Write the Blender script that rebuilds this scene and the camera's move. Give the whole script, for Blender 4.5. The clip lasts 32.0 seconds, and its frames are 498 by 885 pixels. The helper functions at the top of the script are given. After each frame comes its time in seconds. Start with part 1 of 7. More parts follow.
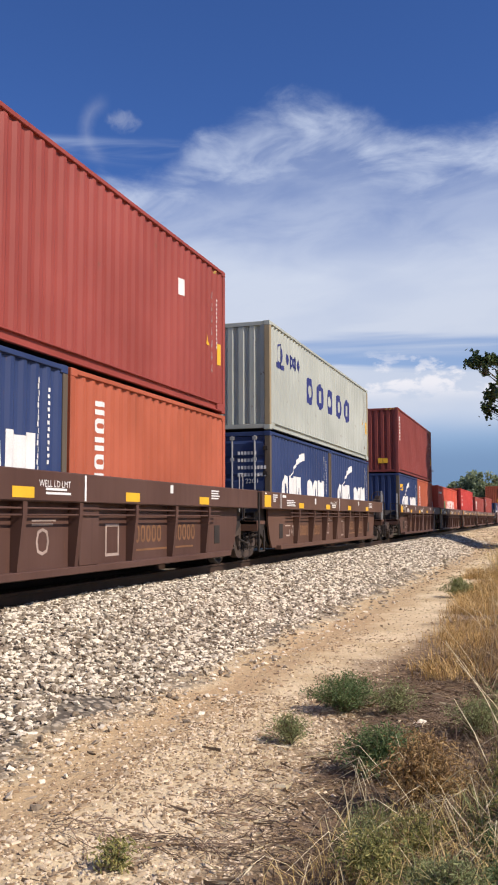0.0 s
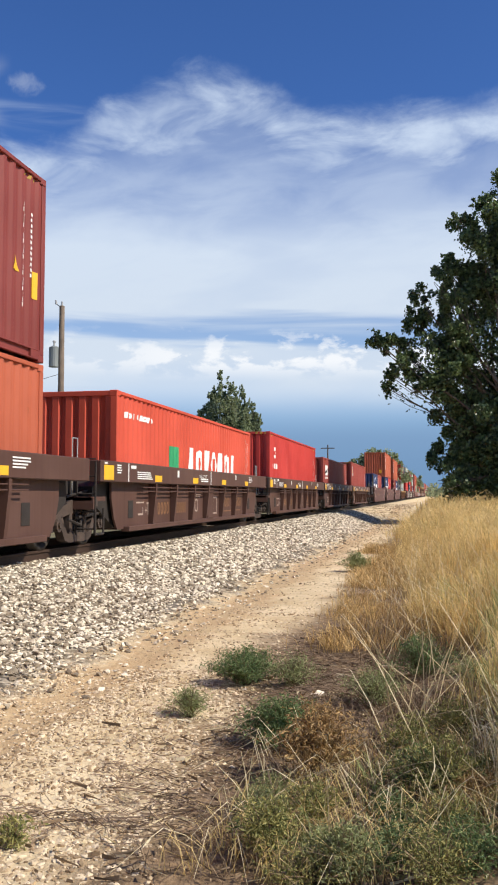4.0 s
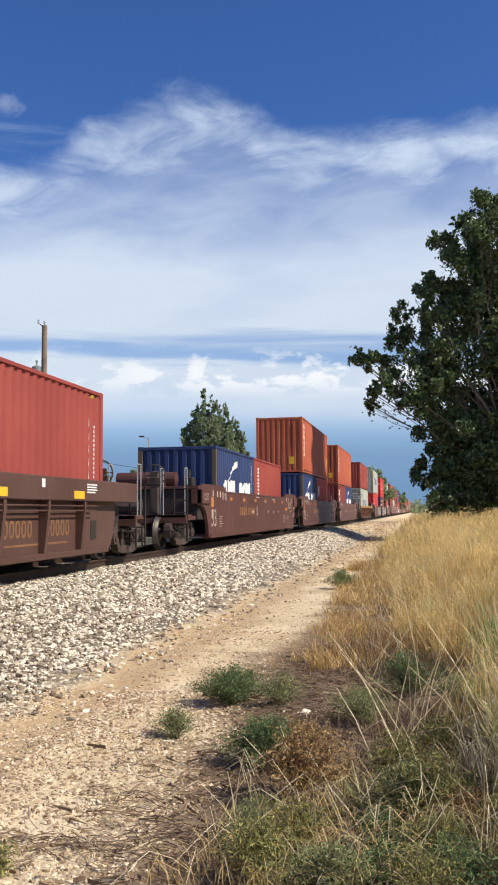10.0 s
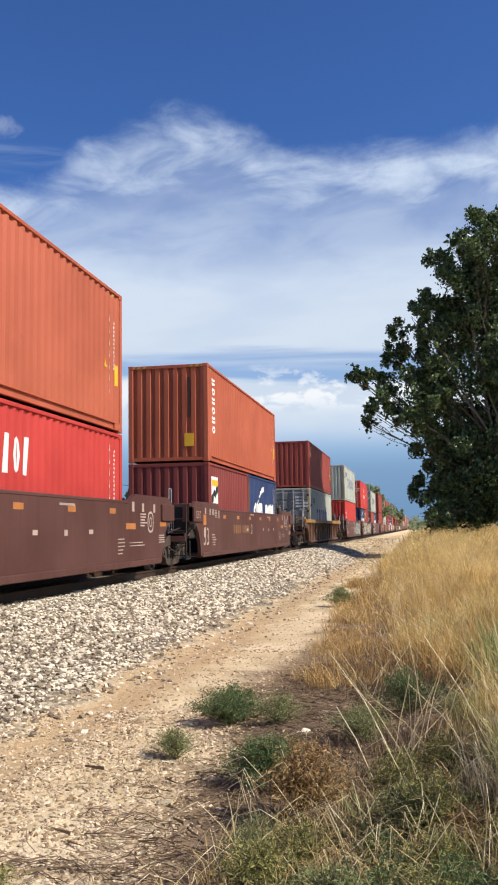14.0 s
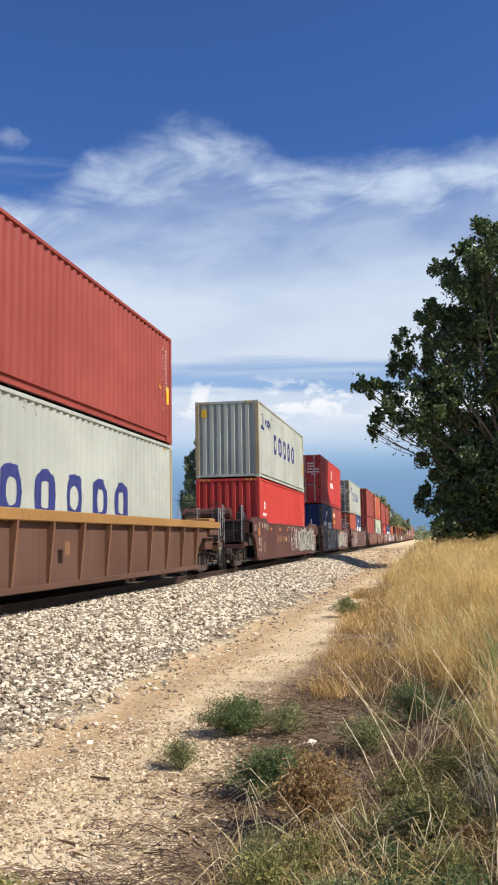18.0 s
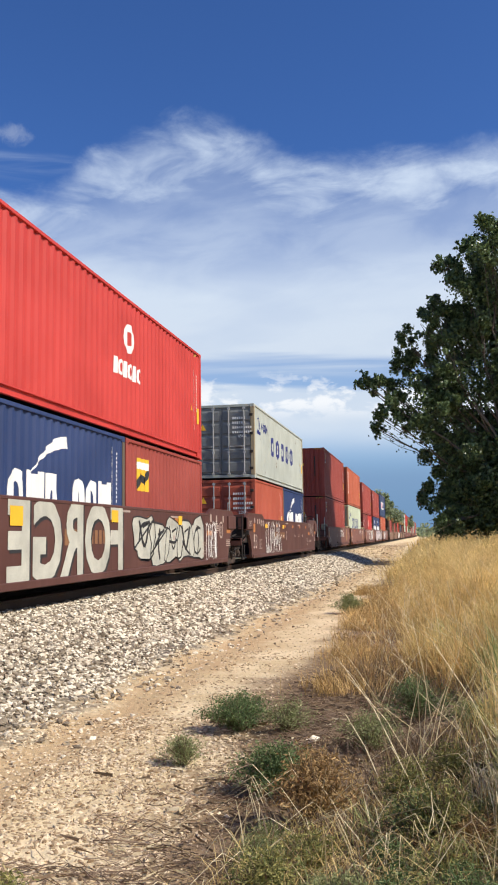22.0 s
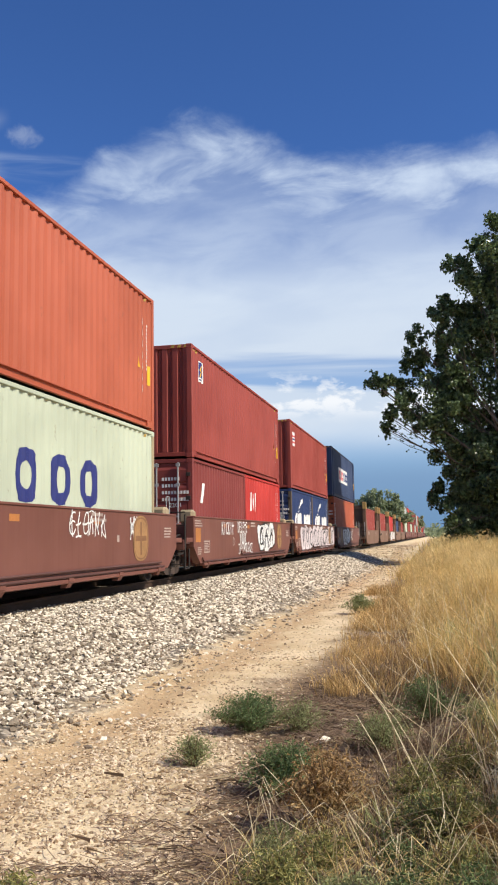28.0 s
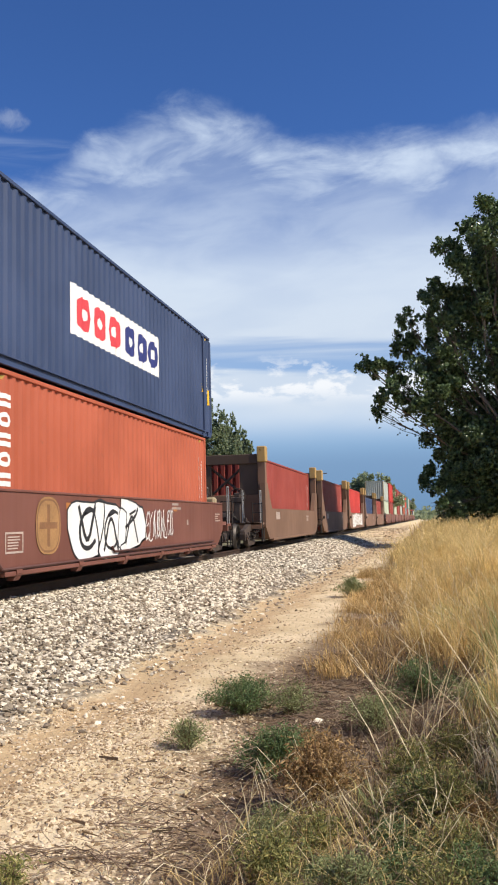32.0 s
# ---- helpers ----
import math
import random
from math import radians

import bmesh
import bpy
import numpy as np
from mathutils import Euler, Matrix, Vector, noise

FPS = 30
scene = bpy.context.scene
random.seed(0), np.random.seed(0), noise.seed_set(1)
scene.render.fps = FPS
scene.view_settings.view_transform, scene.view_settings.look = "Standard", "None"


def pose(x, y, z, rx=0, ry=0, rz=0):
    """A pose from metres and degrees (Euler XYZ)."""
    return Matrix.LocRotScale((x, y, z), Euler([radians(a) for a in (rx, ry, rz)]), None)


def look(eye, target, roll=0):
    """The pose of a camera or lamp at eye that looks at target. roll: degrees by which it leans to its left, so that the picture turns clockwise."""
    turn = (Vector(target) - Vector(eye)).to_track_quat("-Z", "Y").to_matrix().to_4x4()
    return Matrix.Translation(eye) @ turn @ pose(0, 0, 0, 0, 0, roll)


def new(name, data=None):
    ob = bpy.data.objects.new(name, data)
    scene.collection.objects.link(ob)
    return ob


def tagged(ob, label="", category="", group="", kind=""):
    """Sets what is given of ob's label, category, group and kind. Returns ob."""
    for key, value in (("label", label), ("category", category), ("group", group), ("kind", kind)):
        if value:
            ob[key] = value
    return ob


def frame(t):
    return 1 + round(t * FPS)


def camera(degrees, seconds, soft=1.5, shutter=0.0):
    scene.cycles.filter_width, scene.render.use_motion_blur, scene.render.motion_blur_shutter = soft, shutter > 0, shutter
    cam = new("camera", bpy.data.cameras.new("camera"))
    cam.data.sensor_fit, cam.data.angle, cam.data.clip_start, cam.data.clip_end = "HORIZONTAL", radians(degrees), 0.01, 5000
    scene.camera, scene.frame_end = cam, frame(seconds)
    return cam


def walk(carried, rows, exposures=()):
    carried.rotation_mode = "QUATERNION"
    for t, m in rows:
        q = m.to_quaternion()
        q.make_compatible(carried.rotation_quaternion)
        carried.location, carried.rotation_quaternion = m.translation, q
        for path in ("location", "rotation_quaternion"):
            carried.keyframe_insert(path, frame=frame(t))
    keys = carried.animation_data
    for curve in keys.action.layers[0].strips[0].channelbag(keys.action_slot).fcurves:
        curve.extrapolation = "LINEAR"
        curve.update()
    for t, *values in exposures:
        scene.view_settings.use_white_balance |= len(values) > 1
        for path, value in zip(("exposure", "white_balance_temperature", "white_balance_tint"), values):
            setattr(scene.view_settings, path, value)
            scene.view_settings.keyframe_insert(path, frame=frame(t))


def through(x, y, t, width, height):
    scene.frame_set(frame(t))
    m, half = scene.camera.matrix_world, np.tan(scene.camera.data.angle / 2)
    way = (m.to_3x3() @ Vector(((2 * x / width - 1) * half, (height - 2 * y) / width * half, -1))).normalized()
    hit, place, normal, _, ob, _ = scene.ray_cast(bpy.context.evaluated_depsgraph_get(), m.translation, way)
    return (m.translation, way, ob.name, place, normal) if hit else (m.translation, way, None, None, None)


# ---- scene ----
# ---- camera: a hand-held stand beside the track, x right, y along the track ----
EYE = (0.0, 0.0, 1.65)
cam = camera(31.761, 32.0, soft=2.0)
# seconds, yaw, pitch, roll
PATH = [
    (0.0, 18.488, 4.960, 0.155),
    (0.5, 14.615, 3.362, -0.446),
    (1.0, 13.315, 2.617, -0.439),
    (1.5, 12.907, 2.590, -0.264),
    (2.0, 12.559, 2.708, -0.007),
    (2.5, 12.260, 2.880, 0.126),
    (3.0, 12.137, 3.181, 0.051),
    (3.5, 12.110, 3.328, -0.126),
    (5.5, 12.229, 3.444, 0.234),
    (6.0, 12.058, 3.530, 0.246),
    (6.5, 12.018, 3.747, 0.252),
    (7.0, 11.912, 3.888, 0.173),
    (7.5, 11.718, 3.986, 0.166),
    (8.0, 11.545, 4.059, 0.269),
    (8.5, 11.397, 4.098, 0.332),
    (9.0, 11.285, 4.244, 0.357),
    (9.5, 11.187, 4.447, 0.375),
    (10.0, 11.129, 4.543, 0.481),
    (10.5, 11.210, 4.674, 0.563),
    (11.0, 11.274, 4.873, 0.665),
    (11.5, 11.236, 4.998, 0.809),
    (12.0, 11.147, 5.211, 0.705),
    (12.5, 11.115, 5.448, 0.800),
    (13.0, 11.076, 5.615, 0.943),
    (13.5, 11.002, 5.652, 0.959),
    (14.0, 11.001, 5.705, 0.886),
    (14.5, 11.073, 5.802, 0.713),
    (16.5, 11.337, 6.062, 0.797),
    (17.0, 11.309, 6.148, 0.928),
    (17.5, 11.378, 6.260, 0.885),
    (18.0, 11.382, 6.356, 0.881),
    (18.5, 11.338, 6.357, 0.923),
    (19.0, 11.277, 6.356, 0.901),
    (19.5, 11.130, 6.335, 1.007),
    (20.0, 11.097, 6.202, 0.925),
    (20.5, 11.105, 6.049, 0.912),
    (21.0, 11.111, 6.063, 0.819),
    (21.5, 11.303, 6.126, 0.703),
    (22.0, 11.577, 6.140, 0.779),
    (22.5, 11.616, 6.216, 0.818),
    (23.0, 11.516, 6.224, 0.784),
    (23.5, 11.564, 6.183, 0.817),
    (24.0, 11.604, 6.133, 0.862),
    (24.5, 11.688, 6.234, 0.882),
    (25.0, 11.764, 6.412, 1.019),
    (25.5, 11.763, 6.541, 0.955),
    (27.5, 11.974, 6.189, 0.794),
    (28.0, 12.232, 6.176, 0.875),
    (28.5, 12.347, 6.290, 1.042),
    (29.0, 12.306, 6.221, 1.216),
    (29.5, 12.324, 6.092, 1.126),
    (30.0, 12.267, 6.073, 1.089),
    (30.5, 12.223, 6.095, 1.117),
    (31.0, 12.156, 5.885, 1.188),
    (31.5, 11.936, 5.418, 1.456),
    (32.0, 11.710, 5.144, 1.376),
]
EXPOSURE = 0.15
walk(cam, [(t, pose(*EYE, 90 + p, r, y)) for t, y, p, r in PATH], [(0.0, EXPOSURE - 0.14, 6450, 17), (0.5, EXPOSURE - 0.1, 6450, 14), (1.2, EXPOSURE, 6420, 11), (32.0, EXPOSURE, 6420, 11)])

TRACK = -7.191  # centre line of the track
RAIL = 0.72  # height of the rail head
WELL = 1.05  # height of the well floors


def rolled(t):
    """Metres that the train has rolled towards the camera, from its place at 16 s."""
    u = (t - 16) / 16
    return 16 * (10.10868 * u + 0.22893 * u ** 2 + -0.12339 * u ** 3 + -0.06763 * u ** 4)


# ---- light: sun from the right, a little behind; blue sky with cirrus ----
SUN_AZ, SUN_EL = 100.0, 43.0  # clockwise from +y, above the horizon
sun_way = Vector((math.sin(radians(SUN_AZ)) * math.cos(radians(SUN_EL)), math.cos(radians(SUN_AZ)) * math.cos(radians(SUN_EL)), math.sin(radians(SUN_EL))))
sun = new("sun", bpy.data.lights.new("sun", "SUN"))
sun.data.energy, sun.data.angle, sun.data.color = 5.0, radians(0.53), (1.0, 0.91, 0.765)
sun.matrix_world = look(sun_way * 100, (0, 0, 0))


class Graph:
    """Short words for building node trees."""

    def __init__(self, tree):
        self.tree = tree
        tree.nodes.clear()

    def node(self, kind):
        return self.tree.nodes.new(kind)

    def put(self, socket, value):
        if isinstance(value, bpy.types.NodeSocket):
            self.tree.links.new(value, socket)
        else:
            socket.default_value = value

    def math(self, op, a, b=0.0, c=0.0):
        n = self.node("ShaderNodeMath")
        n.operation = op
        for i, v in enumerate((a, b, c)):
            self.put(n.inputs[i], v)
        return n.outputs[0]

    def step(self, value, lo, hi, a=0.0, b=1.0):
        n = self.node("ShaderNodeMapRange")
        n.interpolation_type = "SMOOTHSTEP"
        for i, v in enumerate((value, lo, hi, a, b)):
            self.put(n.inputs[i], v)
        return n.outputs[0]

    def mix(self, factor, a, b, blend="MIX"):
        n = self.node("ShaderNodeMix")
        n.data_type, n.blend_type = "RGBA", blend
        self.put(n.inputs[0], factor)
        self.put(n.inputs[6], a if isinstance(a, bpy.types.NodeSocket) else (*a[:3], 1))
        self.put(n.inputs[7], b if isinstance(b, bpy.types.NodeSocket) else (*b[:3], 1))
        return n.outputs[2]

    def noise(self, vector, scale, detail=3.0, rough=0.55, distort=0.0):
        n = self.node("ShaderNodeTexNoise")
        self.put(n.inputs["Vector"], vector)
        for key, v in (("Scale", scale), ("Detail", detail), ("Roughness", rough), ("Distortion", distort)):
            n.inputs[key].default_value = v
        return n.outputs["Fac"]

    def combine(self, x, y, z=0.0):
        n = self.node("ShaderNodeCombineXYZ")
        for i, v in enumerate((x, y, z)):
            self.put(n.inputs[i], v)
        return n.outputs[0]

    def split(self, vector):
        n = self.node("ShaderNodeSeparateXYZ")
        self.put(n.inputs[0], vector)
        return n.outputs

    def scale(self, vector, x, y, z):
        n = self.node("ShaderNodeVectorMath")
        n.operation = "MULTIPLY"
        self.put(n.inputs[0], vector)
        n.inputs[1].default_value = (x, y, z)
        return n.outputs[0]


world = bpy.data.worlds.new("sky")
scene.world = world
world.use_nodes = True
g = Graph(world.node_tree)
way = g.node("ShaderNodeTexCoord").outputs["Generated"]
wx, wy, wz = g.split(way)
el = g.math("MULTIPLY", g.math("ARCSINE", wz), 57.2958)
az = g.math("MULTIPLY", g.math("ARCTAN2", g.math("MULTIPLY", wx, -1.0), wy), 57.2958)  # to the left of the track
sky = g.node("ShaderNodeTexSky")
sky.sky_type, sky.sun_disc, sky.sun_elevation, sky.sun_rotation = "NISHITA", False, radians(SUN_EL), radians(SUN_AZ)
sky.altitude, sky.air_density, sky.dust_density, sky.ozone_density = 1500.0, 1.0, 0.4, 2.5
blue = g.mix(1.0, sky.outputs[0], g.mix(g.step(el, 8.0, 20.0), (0.044, 0.082, 0.112), (0.0485, 0.0765, 0.120)), "MULTIPLY")
soft_n = g.noise(g.combine(g.math("MULTIPLY", az, 0.05), g.math("MULTIPLY", el, 0.17)), 1.3, 3.0, 0.5, 0.5)
# fibres that slant down to the right, and curls at the top
slant = g.math("ADD", el, g.math("MULTIPLY", az, 0.10))
fibre_n = g.noise(g.combine(g.math("MULTIPLY", az, 0.15), g.math("MULTIPLY", slant, 0.42)), 1.0, 5.0, 0.56, 0.45)
curl_n = g.noise(g.combine(g.math("MULTIPLY", az, 0.24), g.math("MULTIPLY", el, 0.4)), 1.0, 6.0, 0.6, 0.4)
streak_n = g.noise(g.combine(g.math("MULTIPLY", az, 0.05), g.math("MULTIPLY", el, 0.6)), 1.3, 4.0, 0.5, 0.5)
# upper edge of the veil: steep at its left end, one hump, then nearly level
hump = g.math("MULTIPLY", g.step(g.math("ABSOLUTE", g.math("SUBTRACT", az, 14.5)), 0.0, 9.0, 1.0, 0.0), 2.3)
rise = g.step(az, 25.5, 21.5, -2.4, 0.0)
edge = g.math("ADD", g.math("ADD", g.math("ADD", hump, rise), 23.7), g.math("MULTIPLY", g.math("SUBTRACT", curl_n, 0.5), 3.4))
under = g.math("SUBTRACT", edge, el)
rim = g.math("MULTIPLY", g.math("MULTIPLY", g.step(under, -1.0, 1.6), g.step(under, 1.4, 5.0, 1.0, 0.4)), g.step(fibre_n, 0.30, 0.66, 0.25, 1.0))
level = g.math("ADD", el, g.math("MULTIPLY", g.math("SUBTRACT", soft_n, 0.5), 5.0))
body = g.math("MULTIPLY", g.step(under, 0.0, 3.5), g.step(level, 15.5, 20.5, 0.95, 0.56))
body = g.math("MULTIPLY", body, g.step(soft_n, 0.34, 0.62, g.step(el, 13.0, 20.0, 0.93, 0.72), 1.03))
body = g.math("MULTIPLY", body, g.step(fibre_n, 0.32, 0.66, g.step(el, 15.0, 20.0, 0.97, 0.68), 1.04))
cover = g.math("MINIMUM", g.math("MAXIMUM", g.math("MULTIPLY", rim, 0.92), body), 0.98)
# thin streaks off the left end
trail = g.math("MULTIPLY", g.math("MULTIPLY", g.step(az, 18.0, 22.0), g.step(streak_n, 0.40, 0.70)), g.math("MULTIPLY", g.step(el, 22.0, 23.3), g.step(el, 23.3, 24.2, 1.0, 0.0)))
cover = g.math("MAXIMUM", cover, g.math("MULTIPLY", trail, 0.5))
# clear slot over the low clouds
low = g.math("ADD", el, g.math("MULTIPLY", g.math("SUBTRACT", streak_n, 0.5), 3.4))
slot = g.math("MULTIPLY", g.step(low, 9.2, 10.2), g.step(low, 10.6, 12.0, 1.0, 0.0))
cover = g.math("MULTIPLY", cover, g.math("SUBTRACT", 1.0, g.math("MULTIPLY", slot, 0.62)))
cover = g.math("MULTIPLY", cover, g.step(el, 4.0, 7.5, 0.35, 1.0))
sheet = g.mix(cover, blue, g.mix(g.step(el, 9.0, 24.0), (0.61, 0.69, 0.78), (0.60, 0.70, 0.83)))
# a lone curled tuft off to the left
tuft = g.math("ADD", g.math("POWER", g.math("DIVIDE", g.math("SUBTRACT", az, 26.9), 0.6), 2.0), g.math("POWER", g.math("DIVIDE", g.math("SUBTRACT", el, 24.9), 0.36), 2.0))
wool = g.noise(g.combine(g.math("MULTIPLY", az, 0.55), g.math("MULTIPLY", slant, 0.5)), 2.6, 5.0, 0.6, 0.5)
puff = g.step(g.math("ADD", tuft, g.math("MULTIPLY", g.math("SUBTRACT", wool, 0.5), 9.0)), -2.5, 5.0, 1.0, 0.0)
hook = g.math("ABSOLUTE", g.math("SUBTRACT", g.math("SQRT", g.math("ADD", g.math("POWER", g.math("SUBTRACT", az, 28.0), 2.0), g.math("POWER", g.math("MULTIPLY", g.math("SUBTRACT", el, 24.3), 0.9), 2.0))), 1.35))
hook = g.math("MULTIPLY", g.step(g.math("ADD", hook, g.math("MULTIPLY", wool, 0.4)), -0.1, 0.95, 1.0, 0.0), g.step(az, 27.6, 29.0))
sheet = g.mix(g.math("MULTIPLY", g.math("MAXIMUM", puff, g.math("MULTIPLY", hook, 0.6)), 0.32), sheet, (0.62, 0.68, 0.76))
# bright heaped clouds low over the horizon
heap_n = g.noise(g.combine(g.math("MULTIPLY", az, 0.3), g.math("MULTIPLY", el, 0.55)), 1.3, 5.0, 0.58, 0.2)
crest = g.math("ADD", 7.3, g.math("MULTIPLY", g.step(heap_n, 0.34, 0.64), 3.3))
heap = g.math("MULTIPLY", g.step(g.math("SUBTRACT", crest, el), -0.6, 1.5), g.step(el, 7.2, 8.8))
heap = g.math("MULTIPLY", heap, g.step(g.math("ABSOLUTE", g.math("SUBTRACT", az, 6.5)), 9.0, 17.0, 1.0, 0.5))
sheet = g.mix(g.math("MULTIPLY", heap, 0.85), sheet, (0.88, 0.895, 0.90))
# slate-blue distance under them
bank = g.step(el, 3.4, 7.0, 1.0, 0.0)
sheet = g.mix(g.math("MULTIPLY", bank, 0.92), sheet, g.mix(g.step(el, 0.0, 6.0), (0.140, 0.255, 0.435), (0.205, 0.33, 0.515)))
back = g.node("ShaderNodeBackground")
g.put(back.inputs[0], sheet)
back.inputs[1].default_value = 1.0
g.tree.links.new(back.outputs[0], g.node("ShaderNodeOutputWorld").inputs[0])

# ---- materials ----
def material(name, rough=0.7, metal=0.0):
    m = bpy.data.materials.new(name)
    m.use_nodes = True
    g = Graph(m.node_tree)
    shader = g.node("ShaderNodeBsdfPrincipled")
    shader.inputs["Roughness"].default_value, shader.inputs["Metallic"].default_value = rough, metal
    g.tree.links.new(shader.outputs[0], g.node("ShaderNodeOutputMaterial").inputs[0])
    return m, g, shader


def bump(g, shader, height, strength=0.3, distance=0.01):
    n = g.node("ShaderNodeBump")
    n.inputs["Strength"].default_value, n.inputs["Distance"].default_value = strength, distance
    g.put(n.inputs["Height"], height)
    g.tree.links.new(n.outputs[0], shader.inputs["Normal"])


def plain(name, color, rough=0.7, metal=0.0, vary=0.25, scale=6.0):
    """One colour with grain and stains at two scales."""
    m, g, shader = material(name, rough, metal)
    at = g.node("ShaderNodeTexCoord").outputs["Object"]
    grain, stain = g.noise(at, scale * 8, 4.0), g.noise(at, scale * 0.4, 4.0)
    tone = g.math("ADD", g.math("MULTIPLY", grain, 0.5), g.math("MULTIPLY", stain, 0.8))
    dark = tuple(c * (1 - vary) for c in color)
    light = tuple(min(1, c * (1 + vary)) for c in color)
    g.put(shader.inputs["Base Color"], g.mix(g.step(tone, 0.35, 0.95), dark, light))
    bump(g, shader, grain, 0.15, 0.004)
    return m


RUST = (0.13, 0.055, 0.025)


def paint(name, color, rust=0.4, rough=0.56, dirt=0.35):
    """Weathered paint on steel: faded patches, runs of dirt down the sheet, rust specks."""
    m, g, shader = material(name, rough)
    at = g.node("ShaderNodeTexCoord").outputs["Object"]
    each = g.node("ShaderNodeObjectInfo").outputs["Random"]
    px, py, pz = g.split(at)
    shifted = g.combine(g.math("ADD", px, g.math("MULTIPLY", each, 40.0)), py, pz)
    patch = g.noise(shifted, 0.55, 3.0)
    runs = g.noise(g.scale(shifted, 5.0, 7.0, 0.35), 1.0, 5.0, 0.65)
    fine = g.noise(shifted, 30.0, 3.0)
    dark = tuple(c * 0.88 for c in color)
    faded = tuple(min(1, c * 1.12 + 0.012) for c in color)
    base = g.mix(g.step(patch, 0.25, 0.75), dark, faded)
    base = g.mix(g.math("MULTIPLY", g.step(runs, 0.56, 0.85), dirt), base, tuple(c * 0.35 + 0.02 for c in color))
    specks = g.math("MULTIPLY", g.step(g.noise(g.scale(shifted, 1.0, 1.0, 0.5), 7.0, 6.0, 0.7), 0.62, 0.72), rust)
    base = g.mix(specks, base, RUST)
    g.put(shader.inputs["Base Color"], base)
    g.put(shader.inputs["Roughness"], g.math("ADD", g.math("MULTIPLY", runs, 0.25), rough - 0.05))
    bump(g, shader, g.math("ADD", g.math("MULTIPLY", patch, 0.7), g.math("MULTIPLY", fine, 0.1)), 0.25, 0.012)
    return m


PAINT = {
    "brick": paint("brick_red_paint", (0.275, 0.041, 0.027)),
    "maroon": paint("maroon_paint", (0.20, 0.030, 0.023)),
    "red": paint("bright_red_paint", (0.47, 0.030, 0.021), 0.2),
    "scarlet": paint("orange_red_paint", (0.55, 0.068, 0.030), 0.2),
    "orange": paint("orange_paint", (0.40, 0.088, 0.036)),
    "rust_orange": paint("rust_orange_paint", (0.36, 0.068, 0.032)),
    "white": paint("pale_grey_paint", (0.385, 0.415, 0.372), 1.1),
    "cream": paint("cream_green_paint", (0.46, 0.51, 0.38), 0.5),
    "blue": paint("navy_blue_paint", (0.010, 0.030, 0.112), 0.25),
    "slate": paint("slate_blue_paint", (0.024, 0.046, 0.115), 0.2),
    "teal": paint("teal_paint", (0.05, 0.19, 0.17)),
    "grey": paint("grey_paint", (0.22, 0.25, 0.25)),
}
CAR = {
    "brown": paint("oxide_brown_car_paint", (0.080, 0.0245, 0.0165), 0.5, 0.55, 0.5),
    "taupe": paint("dusty_brown_car_paint", (0.078, 0.032, 0.020), 0.5, 0.6, 0.5),
    "oxide": paint("red_oxide_car_paint", (0.158, 0.053, 0.034), 0.5, 0.55, 0.45),
    "ochre": paint("rusted_ochre_car_paint", (0.098, 0.043, 0.024), 0.9, 0.7, 0.6),
    "tan": paint("faded_tan_car_paint", (0.175, 0.094, 0.056), 1.0, 0.75, 0.8),
}
# dirty steel; also the painted shade of car ends and lift pockets
grime_and_shade = plain("grimy_and_shaded_cast_steel", (0.035, 0.028, 0.024), 0.75, 0.3, 0.4)
rail_steel = plain("rusty_rail_steel", (0.075, 0.045, 0.032), 0.6, 0.5, 0.3)
galvanised = plain("galvanised_bar", (0.45, 0.45, 0.44), 0.5, 0.5, 0.15)
white_mark = plain("white_marking_paint", (0.76, 0.76, 0.73), 0.55, 0, 0.12)
cream_mark = plain("faded_white_marking", (0.40, 0.31, 0.26), 0.6, 0, 0.3)
yellow_mark = plain("yellow_marking", (0.78, 0.44, 0.02), 0.5, 0, 0.12)
worn_yellow = plain("worn_yellow_marking", (0.46, 0.30, 0.05), 0.6, 0, 0.4)
orange_mark = plain("faded_orange_marking", (0.42, 0.16, 0.04), 0.6, 0, 0.2)
gold_mark = plain("faded_gold_marking", (0.21, 0.10, 0.042), 0.6, 0, 0.3)
blue_mark = plain("navy_marking", (0.022, 0.03, 0.16), 0.5, 0, 0.15)
black_mark = plain("black_marking", (0.02, 0.02, 0.022), 0.55, 0, 0.2)
red_mark = plain("red_marking", (0.62, 0.05, 0.06), 0.5, 0, 0.15)
green_mark = plain("green_marking", (0.03, 0.30, 0.12), 0.5, 0, 0.15)
seal_grey = plain("door_grey_paint", (0.17, 0.18, 0.178), 0.5, 0, 0.3)


